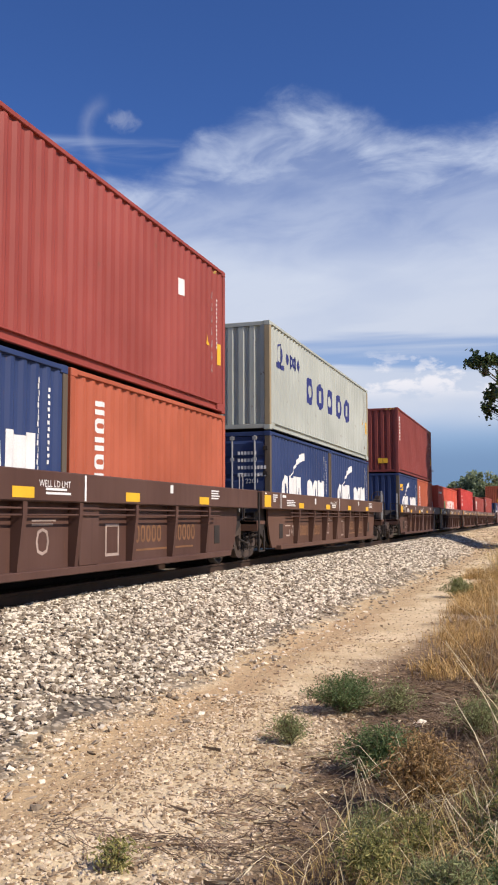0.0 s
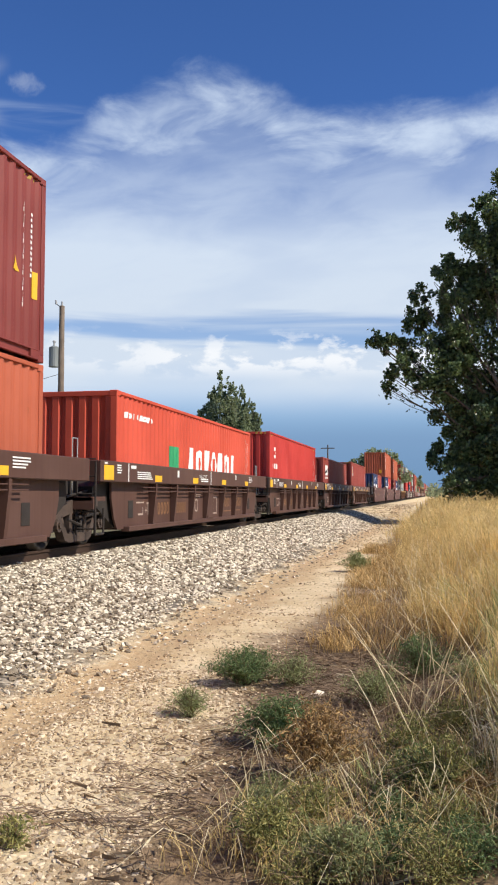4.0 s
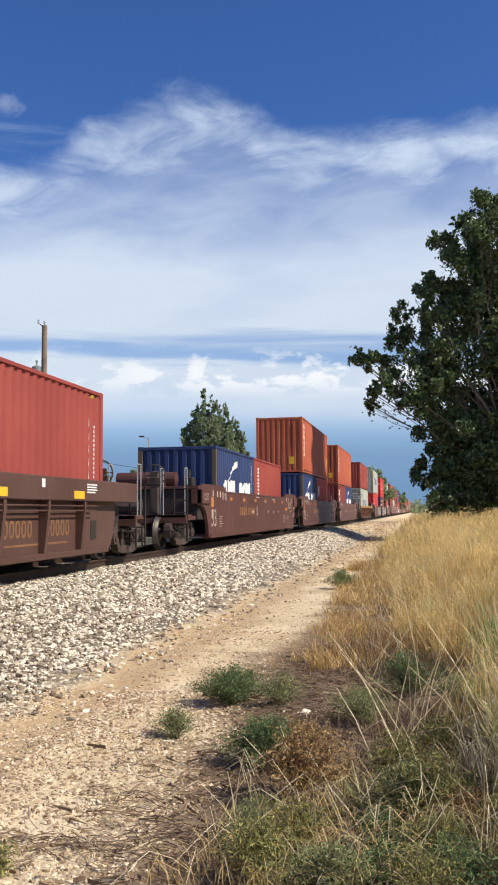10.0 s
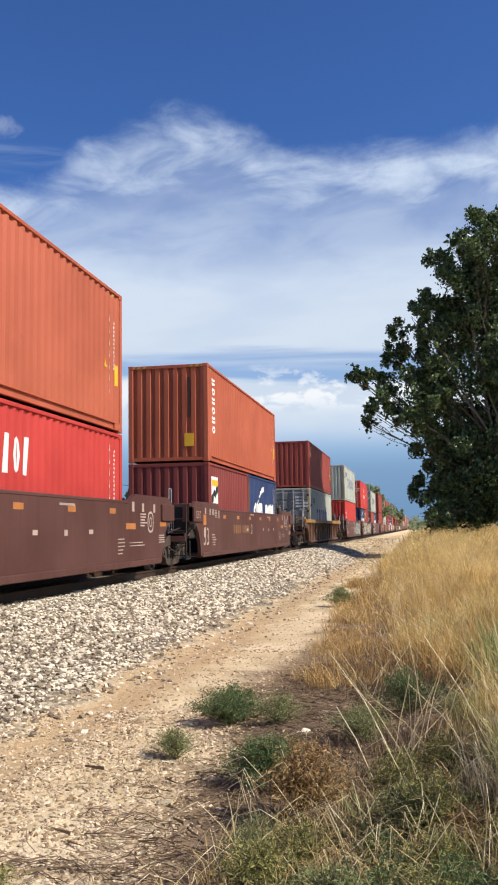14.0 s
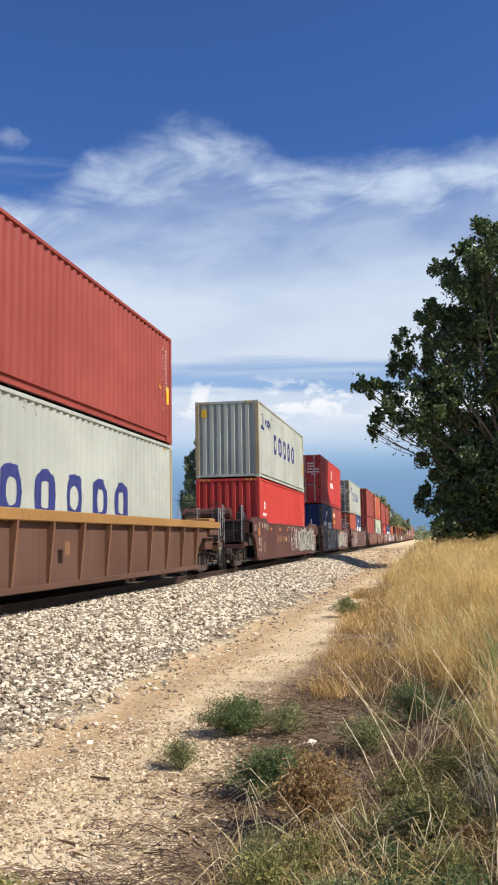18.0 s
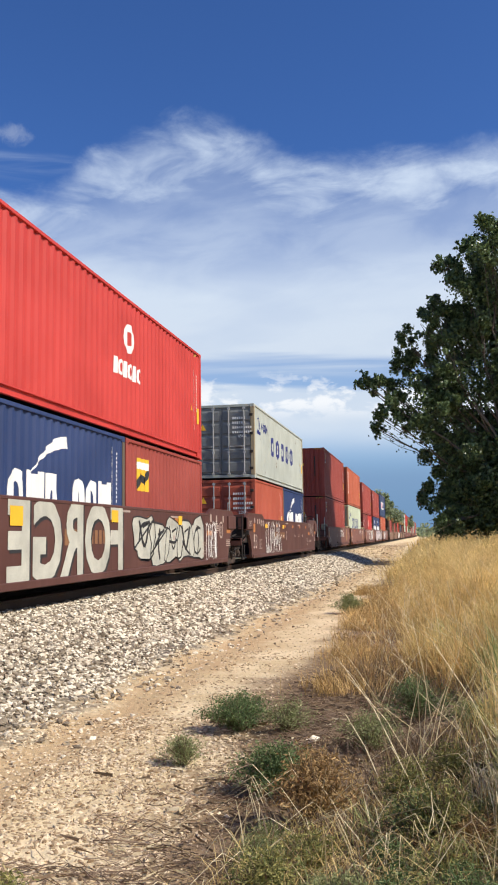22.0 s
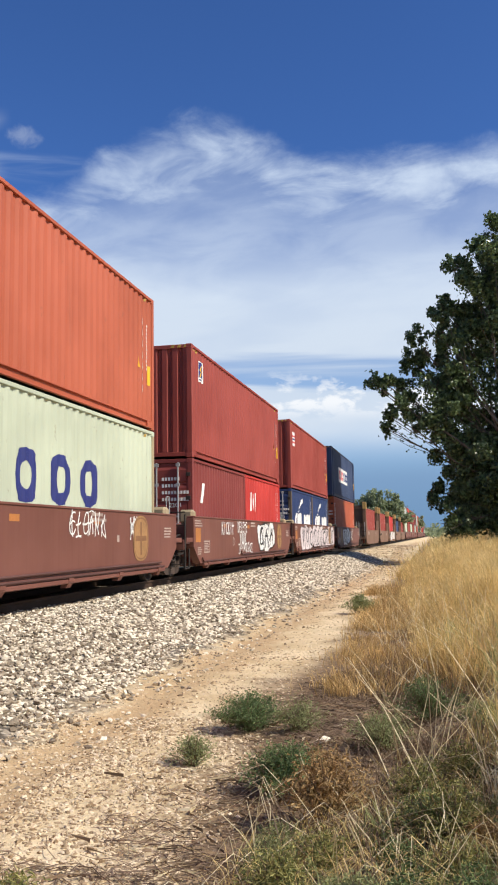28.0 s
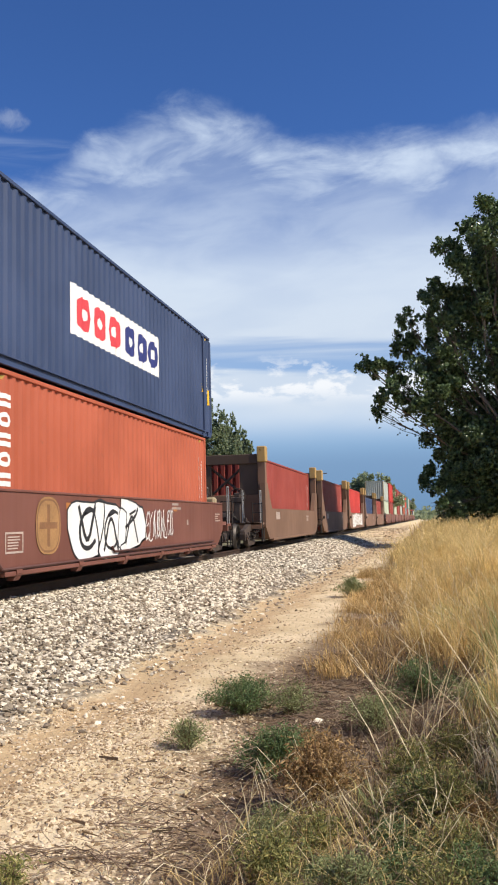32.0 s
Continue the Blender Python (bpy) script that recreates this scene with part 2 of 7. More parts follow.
# ---- mesh words ----
class Shape:
    """Vertices and faces, gathered and then made into one mesh."""

    def __init__(self):
        self.v, self.f = [], []

    def add(self, verts, faces):
        n = len(self.v)
        self.v += verts
        self.f += [tuple(i + n for i in f) for f in faces]
        return self

    def box(self, x0, x1, y0, y1, z0, z1):
        return self.add([(x, y, z) for x in (x0, x1) for y in (y0, y1) for z in (z0, z1)],
                        [(0, 1, 3, 2), (4, 6, 7, 5), (0, 4, 5, 1), (2, 3, 7, 6), (0, 2, 6, 4), (1, 5, 7, 3)])

    def soft(self, x0, x1, y0, y1, z0, z1, c=0.012):
        """A box with chamfered edges."""
        lo, hi = (x0, y0, z0), (x1, y1, z1)
        verts, key = [], {}
        for sx in (0, 1):
            for sy in (0, 1):
                for sz in (0, 1):
                    s = (sx, sy, sz)
                    for a in range(3):
                        p = [lo[i] + c if not s[i] else hi[i] - c for i in range(3)]
                        p[a] = lo[a] if not s[a] else hi[a]
                        key[s, a] = len(verts)
                        verts.append(tuple(p))
        faces = []
        for a in range(3):
            b, d = (a + 1) % 3, (a + 2) % 3
            for sa in (0, 1):
                ring = []
                for sb, sd in ((0, 0), (1, 0), (1, 1), (0, 1)):
                    s = [0, 0, 0]
                    s[a], s[b], s[d] = sa, sb, sd
                    ring.append(key[tuple(s), a])
                faces.append(tuple(ring if sa else ring[::-1]))
            for sb in (0, 1):
                for sd in (0, 1):
                    e = []
                    for sa, ax in ((0, b), (1, b), (1, d), (0, d)):
                        s = [0, 0, 0]
                        s[a], s[b], s[d] = sa, sb, sd
                        e.append(key[tuple(s), ax])
                    faces.append(tuple(e if (sb == sd) else e[::-1]))
        for s in [(i, j, k) for i in (0, 1) for j in (0, 1) for k in (0, 1)]:
            t = [key[s, a] for a in range(3)]
            faces.append(tuple(t if sum(s) % 2 else t[::-1]))
        return self.add(verts, faces)

    def prism(self, ring, axis, a, b):
        """A flat outline (pairs) drawn out along an axis from a to b."""
        n = len(ring)

        def at(p, w):
            return {"x": (w, p[0], p[1]), "y": (p[0], w, p[1]), "z": (p[0], p[1], w)}[axis]
        return self.add([at(p, a) for p in ring] + [at(p, b) for p in ring],
                        [tuple(range(n))[::-1], tuple(range(n, 2 * n))] + [(i, (i + 1) % n, n + (i + 1) % n, n + i) for i in range(n)])

    def rod(self, p, q, r, n=6, r2=None):
        p, q = Vector(p), Vector(q)
        side = (q - p).to_track_quat("Z", "Y")
        r2 = r if r2 is None else r2
        ring = [side @ Vector((math.cos(6.2832 * i / n), math.sin(6.2832 * i / n), 0)) for i in range(n)]
        return self.add([tuple(p + w * r) for w in ring] + [tuple(q + w * r2) for w in ring],
                        [tuple(range(n))[::-1], tuple(range(n, 2 * n))] + [(i, (i + 1) % n, n + (i + 1) % n, n + i) for i in range(n)])

    def mesh(self, name, mat, smooth=False):
        me = bpy.data.meshes.new(name)
        me.from_pydata(self.v, [], self.f)
        me.materials.append(mat)
        bm = bmesh.new()
        bm.from_mesh(me)
        bmesh.ops.recalc_face_normals(bm, faces=bm.faces)
        bm.to_mesh(me)
        bm.free()
        if smooth:
            me.polygons.foreach_set("use_smooth", [True] * len(me.polygons))
        return me


def part(name, made, mat, parent, label="", at=None):
    """Links a Shape, or a mesh that is shared, as one part under a thing."""
    me = made.mesh(name, mat) if isinstance(made, Shape) else made
    ob = new(name, me)
    ob.parent = parent
    if at:
        ob.location = at
    small = name == "marking" and any(w in label for w in ("stencil", "worn", "faded"))
    return tagged(ob, label, kind="stuff" if small else "")


def thing(name, label, category, group="", kind="", at=(0, 0, 0)):
    ob = new(name)
    ob.empty_display_size = 0.3
    ob.location = at
    return tagged(ob, label, category, group, kind)


def solid(name, made, mat, label, category="", group="", kind="", at=(0, 0, 0), smooth=False):
    ob = new(name, made.mesh(name, mat, smooth))
    ob.location = at
    return tagged(ob, label, category, group, kind)


KEPT = {}


def kept(key, make):
    if key not in KEPT:
        KEPT[key] = make()
    return KEPT[key]


MOVERS = []  # things that roll with the train: object, place along the train, height
WHEELS = []  # wheelsets: object, own place on the truck, place along the train


# ---- ground ----
def smooth(v, a, b):
    t = min(1.0, max(0.0, (v - a) / (b - a)))
    return t * t * (3 - 2 * t)


def bank_edge(y):
    """Where the grass bank begins, to the right of the dirt strip."""
    return -0.75 - 0.055 * min(max(y - 8, 0), 22) + 0.02 * min(max(y - 40, 0), 40)


def ground_z(x, y):
    d = abs(x - TRACK)
    crest, toe, top = 1.62, 3.74, 0.555
    if x < TRACK:
        crest, toe = 1.75, 4.6
    z = top * (1 - smooth(d, crest, toe) * 0.35 - 0.65 * min(1, max(0, (d - crest) / (toe - crest)))) if d > crest else top
    # the dirt climbs to the track at a crossing farther on
    if x > TRACK + crest:
        climb = smooth(y, 56, 74) * (1 - smooth(y, 118, 150))
        z = max(z, 0.60 * climb * (1 - 0.55 * smooth(x, -2.5, 1.5)))
        e = bank_edge(y)
        z += (0.62 + 0.25 * smooth(y, 14, 60)) * smooth(x, e + 0.1, e + 3.0)
        # shallow wheel ruts in the strip
        z -= 0.035 * math.exp(-((x + 2.95 + 0.01 * y) / 0.22) ** 2)
    n = noise.noise(Vector((x * 0.55, y * 0.55, 0.0)))
    f = noise.noise(Vector((x * 2.3, y * 2.3, 4.0)))
    k = 1.0 if d > toe else 0.35
    return z + k * (0.045 * n + 0.018 * f) + (0.25 * noise.noise(Vector((x * 0.01, y * 0.01, 9))) if abs(x) > 60 else 0)


def spread(lo, hi, near, fine, grow):
    """Steps from near outwards that widen with distance."""
    out = [near]
    step = fine
    while out[-1] < hi:
        out.append(out[-1] + step)
        step *= grow
    step = fine
    while out[0] > lo:
        out.insert(0, out[0] - step)
        step *= grow
    return out


def ground_material():
    m, g, shader = material("dirt_and_ballast_ground", 0.95)
    at = g.node("ShaderNodeNewGeometry").outputs["Position"]
    px, py, pz = g.split(at)
    wob = g.math("MULTIPLY", g.math("SUBTRACT", g.noise(at, 1.1, 5.0, 0.65), 0.5), 1.5)
    x = g.math("ADD", px, wob)
    grit = g.noise(at, 55.0, 3.0, 0.7)
    clod = g.noise(at, 9.0, 5.0, 0.7)
    big = g.noise(at, 0.8, 4.0, 0.6)
    dirt = g.mix(g.step(big, 0.32, 0.68), (0.525, 0.398, 0.218), (0.745, 0.612, 0.392))
    dirt = g.mix(g.math("MULTIPLY", g.step(clod, 0.5, 0.72), 0.5), dirt, (0.36, 0.25, 0.15))
    dirt = g.mix(g.math("MULTIPLY", g.step(grit, 0.5, 0.72), 0.55), dirt, (0.72, 0.59, 0.41))
    rut = g.math("MULTIPLY", g.step(x, -3.5, -3.15), g.step(x, -2.75, -2.35, 1.0, 0.0))
    dirt = g.mix(g.math("MULTIPLY", rut, g.step(big, 0.3, 0.6, 0.35, 0.85)), dirt, (0.47, 0.32, 0.165))
    soil = g.mix(g.step(clod, 0.35, 0.65), (0.10, 0.064, 0.035), (0.30, 0.205, 0.115))
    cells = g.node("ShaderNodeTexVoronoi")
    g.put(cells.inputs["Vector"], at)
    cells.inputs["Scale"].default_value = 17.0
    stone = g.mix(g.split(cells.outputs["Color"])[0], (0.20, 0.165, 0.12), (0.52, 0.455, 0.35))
    # shade in the gaps between stones, painted as dark cell borders
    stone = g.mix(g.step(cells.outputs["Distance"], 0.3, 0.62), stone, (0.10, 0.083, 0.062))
    under = g.step(x, TRACK - 4.4, TRACK - 3.8)
    crossing = g.math("MULTIPLY", g.step(py, 56.0, 66.0), g.step(x, -6.2, -5.6))
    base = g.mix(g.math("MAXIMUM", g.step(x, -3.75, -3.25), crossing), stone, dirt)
    foot = g.math("MULTIPLY", g.step(py, 6.5, 8.0, 0.0, 0.45), g.step(py, 9.5, 12.0, 1.0, 0.0))
    base = g.mix(g.step(g.math("ADD", x, foot), -1.95, -1.2), base, soil)
    field = g.mix(g.step(big, 0.3, 0.7), (0.36, 0.26, 0.12), (0.48, 0.37, 0.18))
    base = g.mix(g.step(x, -0.3, 2.4), base, field)
    # ground beyond the track: colour darkened to stand in for shadow under the cars
    rough = g.mix(g.step(big, 0.3, 0.7), (0.10, 0.095, 0.045), (0.19, 0.16, 0.075))
    base = g.mix(under, rough, base)
    g.put(shader.inputs["Base Color"], base)
    bump(g, shader, g.math("ADD", g.math("MULTIPLY", clod, 0.7), g.math("ADD", g.math("MULTIPLY", grit, 0.25), g.math("MULTIPLY", cells.outputs["Distance"], -0.3))), 0.9, 0.035)
    return m


def build_ground():
    xs = sorted(set([round(v, 3) for v in spread(-900, 900, -3.0, 0.16, 1.035)]))
    ys = sorted(set([round(v, 3) for v in spread(-360, 3500, 6.0, 0.16, 1.028)]))
    verts = [(x, y, ground_z(x, y)) for y in ys for x in xs]
    n = len(xs)
    faces = [(j * n + i, j * n + i + 1, (j + 1) * n + i + 1, (j + 1) * n + i) for j in range(len(ys) - 1) for i in range(n - 1)]
    me = bpy.data.meshes.new("ground")
    me.from_pydata(verts, [], faces)
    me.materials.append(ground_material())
    me.polygons.foreach_set("use_smooth", [True] * len(faces))
    return tagged(new("ground", me), "pale dirt strip, ballast bed and dry grass bank beside the track", "ground", kind="structure")


build_ground()


def rock(seed, n_sub=1):
    """One angular stone, about 1 across."""
    bm = bmesh.new()
    bmesh.ops.create_icosphere(bm, subdivisions=n_sub, radius=0.5)
    rnd = random.Random(seed)
    flat, long = rnd.uniform(0.45, 0.85), rnd.uniform(1.0, 1.6)
    for v in bm.verts:
        v.co *= rnd.uniform(0.45, 1.35)
        v.co.z *= flat
        v.co.x *= long
    out = np.array([v.co[:] for v in bm.verts]), np.array([[v.index for v in f.verts] for f in bm.faces])
    bm.free()
    return out


def stones(name, label, places, sizes, mat, seed):
    """Many stones in one mesh of kind stuff."""
    rng = np.random.default_rng(seed)
    shapes = [rock(seed + i) for i in range(9)]
    vs, fs, base = [], [], 0
    pick = rng.integers(0, 9, len(places))
    for k, (v, f) in enumerate(shapes):
        at = places[pick == k]
        if not len(at):
            continue
        sz = sizes[pick == k]
        a, b = rng.uniform(0, 6.283, len(at)), rng.uniform(-0.9, 0.9, len(at))
        ca, sa, cb, sb = np.cos(a), np.sin(a), np.cos(b), np.sin(b)
        x, y, z = v[:, 0][None], v[:, 1][None], v[:, 2][None]
        y2, z2 = y * cb[:, None] - z * sb[:, None], y * sb[:, None] + z * cb[:, None]
        w = np.stack([x * ca[:, None] - y2 * sa[:, None], x * sa[:, None] + y2 * ca[:, None], z2], -1) * sz[:, None, None] + at[:, None]
        vs.append(w.reshape(-1, 3))
        fs.append((f[None] + (np.arange(len(at)) * len(v))[:, None, None] + base).reshape(-1, 3))
        base += len(at) * len(v)
    v, f = np.concatenate(vs), np.concatenate(fs)
    me = bpy.data.meshes.new(name)
    me.vertices.add(len(v))
    me.vertices.foreach_set("co", v.ravel())
    me.loops.add(f.size)
    me.loops.foreach_set("vertex_index", f.ravel().astype(np.int32))
    me.polygons.add(len(f))
    me.polygons.foreach_set("loop_start", np.arange(0, f.size, 3, dtype=np.int32))
    me.update(calc_edges=True)
    me.shade_flat()
    me.materials.append(mat)
    return tagged(new(name, me), label, "gravel", kind="stuff")


def stone_material(name, dark, light, tint):
    m, g, shader = material(name, 0.9)
    geo = g.node("ShaderNodeNewGeometry")
    each = geo.outputs["Random Per Island"]
    base = g.mix(g.step(each, 0.12, 0.72), dark, light)
    base = g.mix(g.step(g.math("FRACT", g.math("MULTIPLY", each, 7.31)), 0.72, 0.9), base, tint)
    fine = g.noise(geo.outputs["Position"], 60.0, 3.0)
    base = g.mix(g.math("MULTIPLY", g.step(fine, 0.45, 0.7), 0.35), base, tuple(c * 0.6 for c in dark))
    g.put(shader.inputs["Base Color"], base)
    bump(g, shader, fine, 0.4, 0.006)
    return m


def scatter(rng, x0, x1, y0, y1, per, lift, keep=None):
    n = int((x1 - x0) * (y1 - y0) * per)
    xs, ys = rng.uniform(x0, x1, n), rng.uniform(y0, y1, n)
    if keep is not None:
        ok = np.array([keep(x, y) for x, y in zip(xs, ys)])
        xs, ys = xs[ok], ys[ok]
    return np.array([(x, y, ground_z(x, y) + lift) for x, y in zip(xs, ys)])


ballast_mat = stone_material("crushed_limestone", (0.23, 0.185, 0.13), (0.84, 0.75, 0.59), (0.26, 0.205, 0.14))
pebble_mat = stone_material("tan_pebbles", (0.33, 0.24, 0.14), (0.73, 0.60, 0.42), (0.27, 0.185, 0.105))
rng = np.random.default_rng(5)
rnd0 = random.Random(9)
bed = []
for y0, y1, per in ((-7.0, 3.0, 260), (3.0, 14.0, 900), (14.0, 26.0, 430), (26.0, 60.0, 190)):
    bed.append((scatter(rng, TRACK + 0.95, -2.7, y0, y1, per, 0.0, lambda x, y: x < -3.65 + 0.55 * noise.noise(Vector((x, y * 0.8, 2.0))) or rnd0.random() < 0.10 * (-2.7 - x)), (0.025, 0.078) if y0 < 14 else (0.04, 0.10) if y0 < 20 else (0.06, 0.13)))
for b, _ in bed:
    b[:, 2] += rng.uniform(-0.012, 0.03, len(b))
stones("ballast", "pale grey crushed-stone ballast heaped along the track", np.concatenate([b for b, _ in bed]), np.concatenate([rng.uniform(lo, hi, len(b)) for b, (lo, hi) in bed]), ballast_mat, 11)
small = np.concatenate([scatter(rng, -3.6, -0.9, -7.0, 3.0, 220, 0.0), scatter(rng, -3.6, -0.6, 3.0, 8.0, 1500, 0.0, lambda x, y: x < -1.5 + 0.35 * rnd0.random() - 0.25 * smooth(y, 5.0, 7.5) and (not -3.3 < x < -2.7 or rnd0.random() < 0.45)), scatter(rng, -3.6, -1.2, 8.0, 13.0, 300, 0.0, lambda x, y: x < -1.75 + 0.5 * rnd0.random() ** 2 and (not -3.35 < x < -2.7 or rnd0.random() < 0.5)), scatter(rng, -3.7, -1.4, 13.0, 26.0, 80, 0.0), scatter(rng, -4.6, -1.6, 26.0, 60.0, 40, 0.0), scatter(rng, -5.6, -2.0, 60.0, 90.0, 16, 0.02)])
stones("pebbles", "tan pebbles strewn over the dirt strip", small, rng.uniform(0.011, 0.038, len(small)) * rng.uniform(0.6, 1.25, len(small)) * np.clip(small[:, 1] / 18.0, 1.0, 3.0), pebble_mat, 31)
clod_mat = stone_material("dark_soil_clods", (0.12, 0.08, 0.05), (0.26, 0.18, 0.11), (0.18, 0.12, 0.07))
lumps = scatter(rng, -3.2, -1.1, 5.5, 26.0, 0.7, 0.0)
stones("soil_clods", "dark brown soil clods on the dirt strip", lumps, rng.uniform(0.025, 0.06, len(lumps)), clod_mat, 53)


# ---- track ----
def build_track():
    root = thing("railway_track", "rusty steel rails on weathered wooden ties in ballast", "railway track", kind="structure")
    ring = [(-0.075, 0.0), (0.075, 0.0), (0.075, 0.012), (0.012, 0.03), (0.010, 0.135), (0.037, 0.145), (0.037, 0.178), (0.028, 0.185), (-0.028, 0.185), (-0.037, 0.178), (-0.037, 0.145), (-0.010, 0.135), (-0.012, 0.03), (-0.075, 0.012)]
    for sx in (-1, 1):
        part("rail", Shape().prism([(TRACK + sx * 0.755 + a, RAIL - 0.185 + b) for a, b in ring], "y", -340, 900), rail_steel, root)
    tie = Shape().soft(-1.3, 1.3, -0.115, 0.115, -0.17, 0.0, 0.015).mesh("tie", plain("weathered_tie_wood", (0.085, 0.062, 0.047), 0.9, 0, 0.45, 3.0))
    plate = Shape().soft(-0.18, 0.18, -0.1, 0.1, 0.0, 0.018, 0.005).mesh("tie_plate", rail_steel)
    rnd = random.Random(2)
    for i in range(120):
        y = 2 + i * 0.52
        t = part("tie", tie, None, root, "", (TRACK + rnd.uniform(-0.04, 0.04), y, RAIL - 0.2))
        t.rotation_euler = (0, 0, rnd.uniform(-0.015, 0.015))
        if i < 60:
            part("tie_plate", plate, None, t, "", (0.755, 0, 0))


build_track()


# ---- shipping containers ----
rusty_post = paint("rust_streaked_post_paint", (0.34, 0.27, 0.16), 1.0, 0.7, 0.6)
scraped_post = paint("scraped_ochre_post_paint", (0.10, 0.075, 0.05), 1.0, 0.7, 0.7)
HALF = 1.219
FACE = HALF - 0.022


def profile(length):
    """The folds of a side wall: pairs of (along, depth)."""
    n = round((length - 0.30) / 0.278)
    p = (length - 0.30) / n
    out = [(0.10, 0.0)]
    for i in range(n):
        a = 0.15 + i * p
        out += [(a + 0.02 * p, 0.0), (a + 0.26 * p, 0.032), (a + 0.52 * p, 0.032), (a + 0.76 * p, 0.0)]
    return out + [(length - 0.10, 0.0)]


def fold_depth(length, y):
    pts = kept(("folds", length), lambda: profile(length))
    for (a, da), (b, db) in zip(pts, pts[1:]):
        if a <= y <= b:
            return da + (db - da) * (y - a) / max(b - a, 1e-6)
    return 0.0


def side_mesh(length, height, mat, sign):
    def make():
        s = Shape()
        pts = profile(length)
        z0, z1 = 0.185, height - 0.06
        v = []
        for y, d in pts:
            x = sign * (FACE - d)
            v += [(x, y, z0), (x, y, z1), (x - sign * 0.004, y, z0), (x - sign * 0.004, y, z1)]
        f = []
        for i in range(len(pts) - 1):
            a, b = 4 * i, 4 * i + 4
            f += [(a, b, b + 1, a + 1), (a + 2, a + 3, b + 3, b + 2)]
        return s.add(v, f).mesh("side_wall", mat)
    return kept(("side", length, height, mat.name, sign), make)


def end_mesh(height, mat, face):
    """A folded end wall at y = 0, seen from the -y side (face = 1) or turned about (-1)."""
    def make():
        s = Shape()
        n, w = 8, 2 * HALF - 0.24
        p = w / n
        xs = [(-HALF + 0.10, 0.0)]
        for i in range(n):
            a = -HALF + 0.12 + i * p
            xs += [(a + 0.02 * p, 0.0), (a + 0.17 * p, 0.06), (a + 0.42 * p, 0.06), (a + 0.57 * p, 0.0)]
        xs.append((HALF - 0.10, 0.0))
        v, f = [], []
        for x, d in xs:
            y = face * (0.022 + d)
            v += [(x, y, 0.14), (x, y, height - 0.10)]
        for i in range(len(xs) - 1):
            f.append((2 * i, 2 * i + 1, 2 * i + 3, 2 * i + 2))
        return s.add(v, f).mesh("end_wall", mat)
    return kept(("end", height, mat.name, face), make)


def frame_bits(length, height, mat):
    """Meshes of the frame that all containers of one size and colour share."""
    def make():
        made = {}
        made["corner_post"] = Shape().soft(-0.07, 0.07, -0.06, 0.06, 0.11, height - 0.11, 0.01).mesh("corner_post", rusty_post if mat.name.startswith(("pale", "cream")) else scraped_post if mat.name.startswith("navy") else mat)
        made["corner_casting"] = Shape().soft(-0.081, 0.081, -0.089, 0.089, -0.059, 0.059, 0.012).mesh("corner_casting", mat)
        made["top_rail"] = Shape().soft(-0.03, 0.03, 0.09, length - 0.09, -0.04, 0.03, 0.008).mesh("top_rail", mat)
        bottom = Shape().soft(-0.03, 0.028, 0.09, length - 0.09, 0.030, 0.052, 0.006).soft(-0.03, 0.028, 0.09, length - 0.09, 0.165, 0.188, 0.006).box(-0.026, -0.018, 0.09, length - 0.09, 0.045, 0.175)
        bottom.soft(-0.045, 0.026, 0.09, 0.42, 0.05, 0.168, 0.006).soft(-0.045, 0.026, length - 0.42, length - 0.09, 0.05, 0.168, 0.006)
        made["bottom_rail"] = bottom.mesh("bottom_rail", mat)
        made["end_rail"] = Shape().soft(-HALF + 0.09, HALF - 0.09, -0.035, 0.035, -0.05, 0.05, 0.008).mesh("end_rail", mat)
        roof = Shape()
        n = max(8, round(length / 0.9))
        v, f = [], []
        for i in range(2 * n + 1):
            y = 0.05 + (length - 0.1) * i / (2 * n)
            v += [(-HALF + 0.05, y, height - 0.02 - 0.018 * (i % 2)), (HALF - 0.05, y, height - 0.02 - 0.018 * (i % 2))]
        for i in range(2 * n):
            f.append((2 * i, 2 * i + 1, 2 * i + 3, 2 * i + 2))
        made["roof"] = roof.add(v, f).mesh("roof", mat)
        made["floor"] = Shape().box(-HALF + 0.06, HALF - 0.06, 0.08, length - 0.08, 0.10, 0.14).mesh("floor", grime_and_shade)
        return made
    return kept(("bits", length, height, mat.name), make)


# ---- markings: flat outlines (along, up) laid over the folds of the side ----
def rect(y, z, w, h, slant=0.0):
    return [[(y, z), (y + w, z), (y + w + slant, z + h), (y + slant, z + h)]]


def oval(y, z, w, h, thick=0.0, n=16):
    """A full oval, or a ring of that thickness."""
    cy, cz = y + w / 2, z + h / 2

    def at(i, k):
        a = 6.2832 * i / n
        return (cy + math.copysign(abs(math.cos(a)) ** 0.75, math.cos(a)) * (w / 2 - k), cz + math.copysign(abs(math.sin(a)) ** 0.75, math.sin(a)) * (h / 2 - k))
    if not thick:
        return [[at(i, 0) for i in range(n)]]
    return [[at(i, 0), at(i + 1, 0), at(i + 1, thick), at(i, thick)] for i in range(n)]


def stroke(points, width):
    """A band of the given width along a bent line."""
    out = []
    for (a, b) in zip(points, points[1:]):
        dy, dz = b[0] - a[0], b[1] - a[1]
        k = width / 2 / max(math.hypot(dy, dz), 1e-6)
        ny, nz = -dz * k, dy * k
        ey, ez = dy * k * 0.6, dz * k * 0.6
        out.append([(a[0] + ny - ey, a[1] + nz - ez), (a[0] - ny - ey, a[1] - nz - ez), (b[0] - ny + ey, b[1] - nz + ez), (b[0] + ny + ey, b[1] + nz + ez)])
    return out


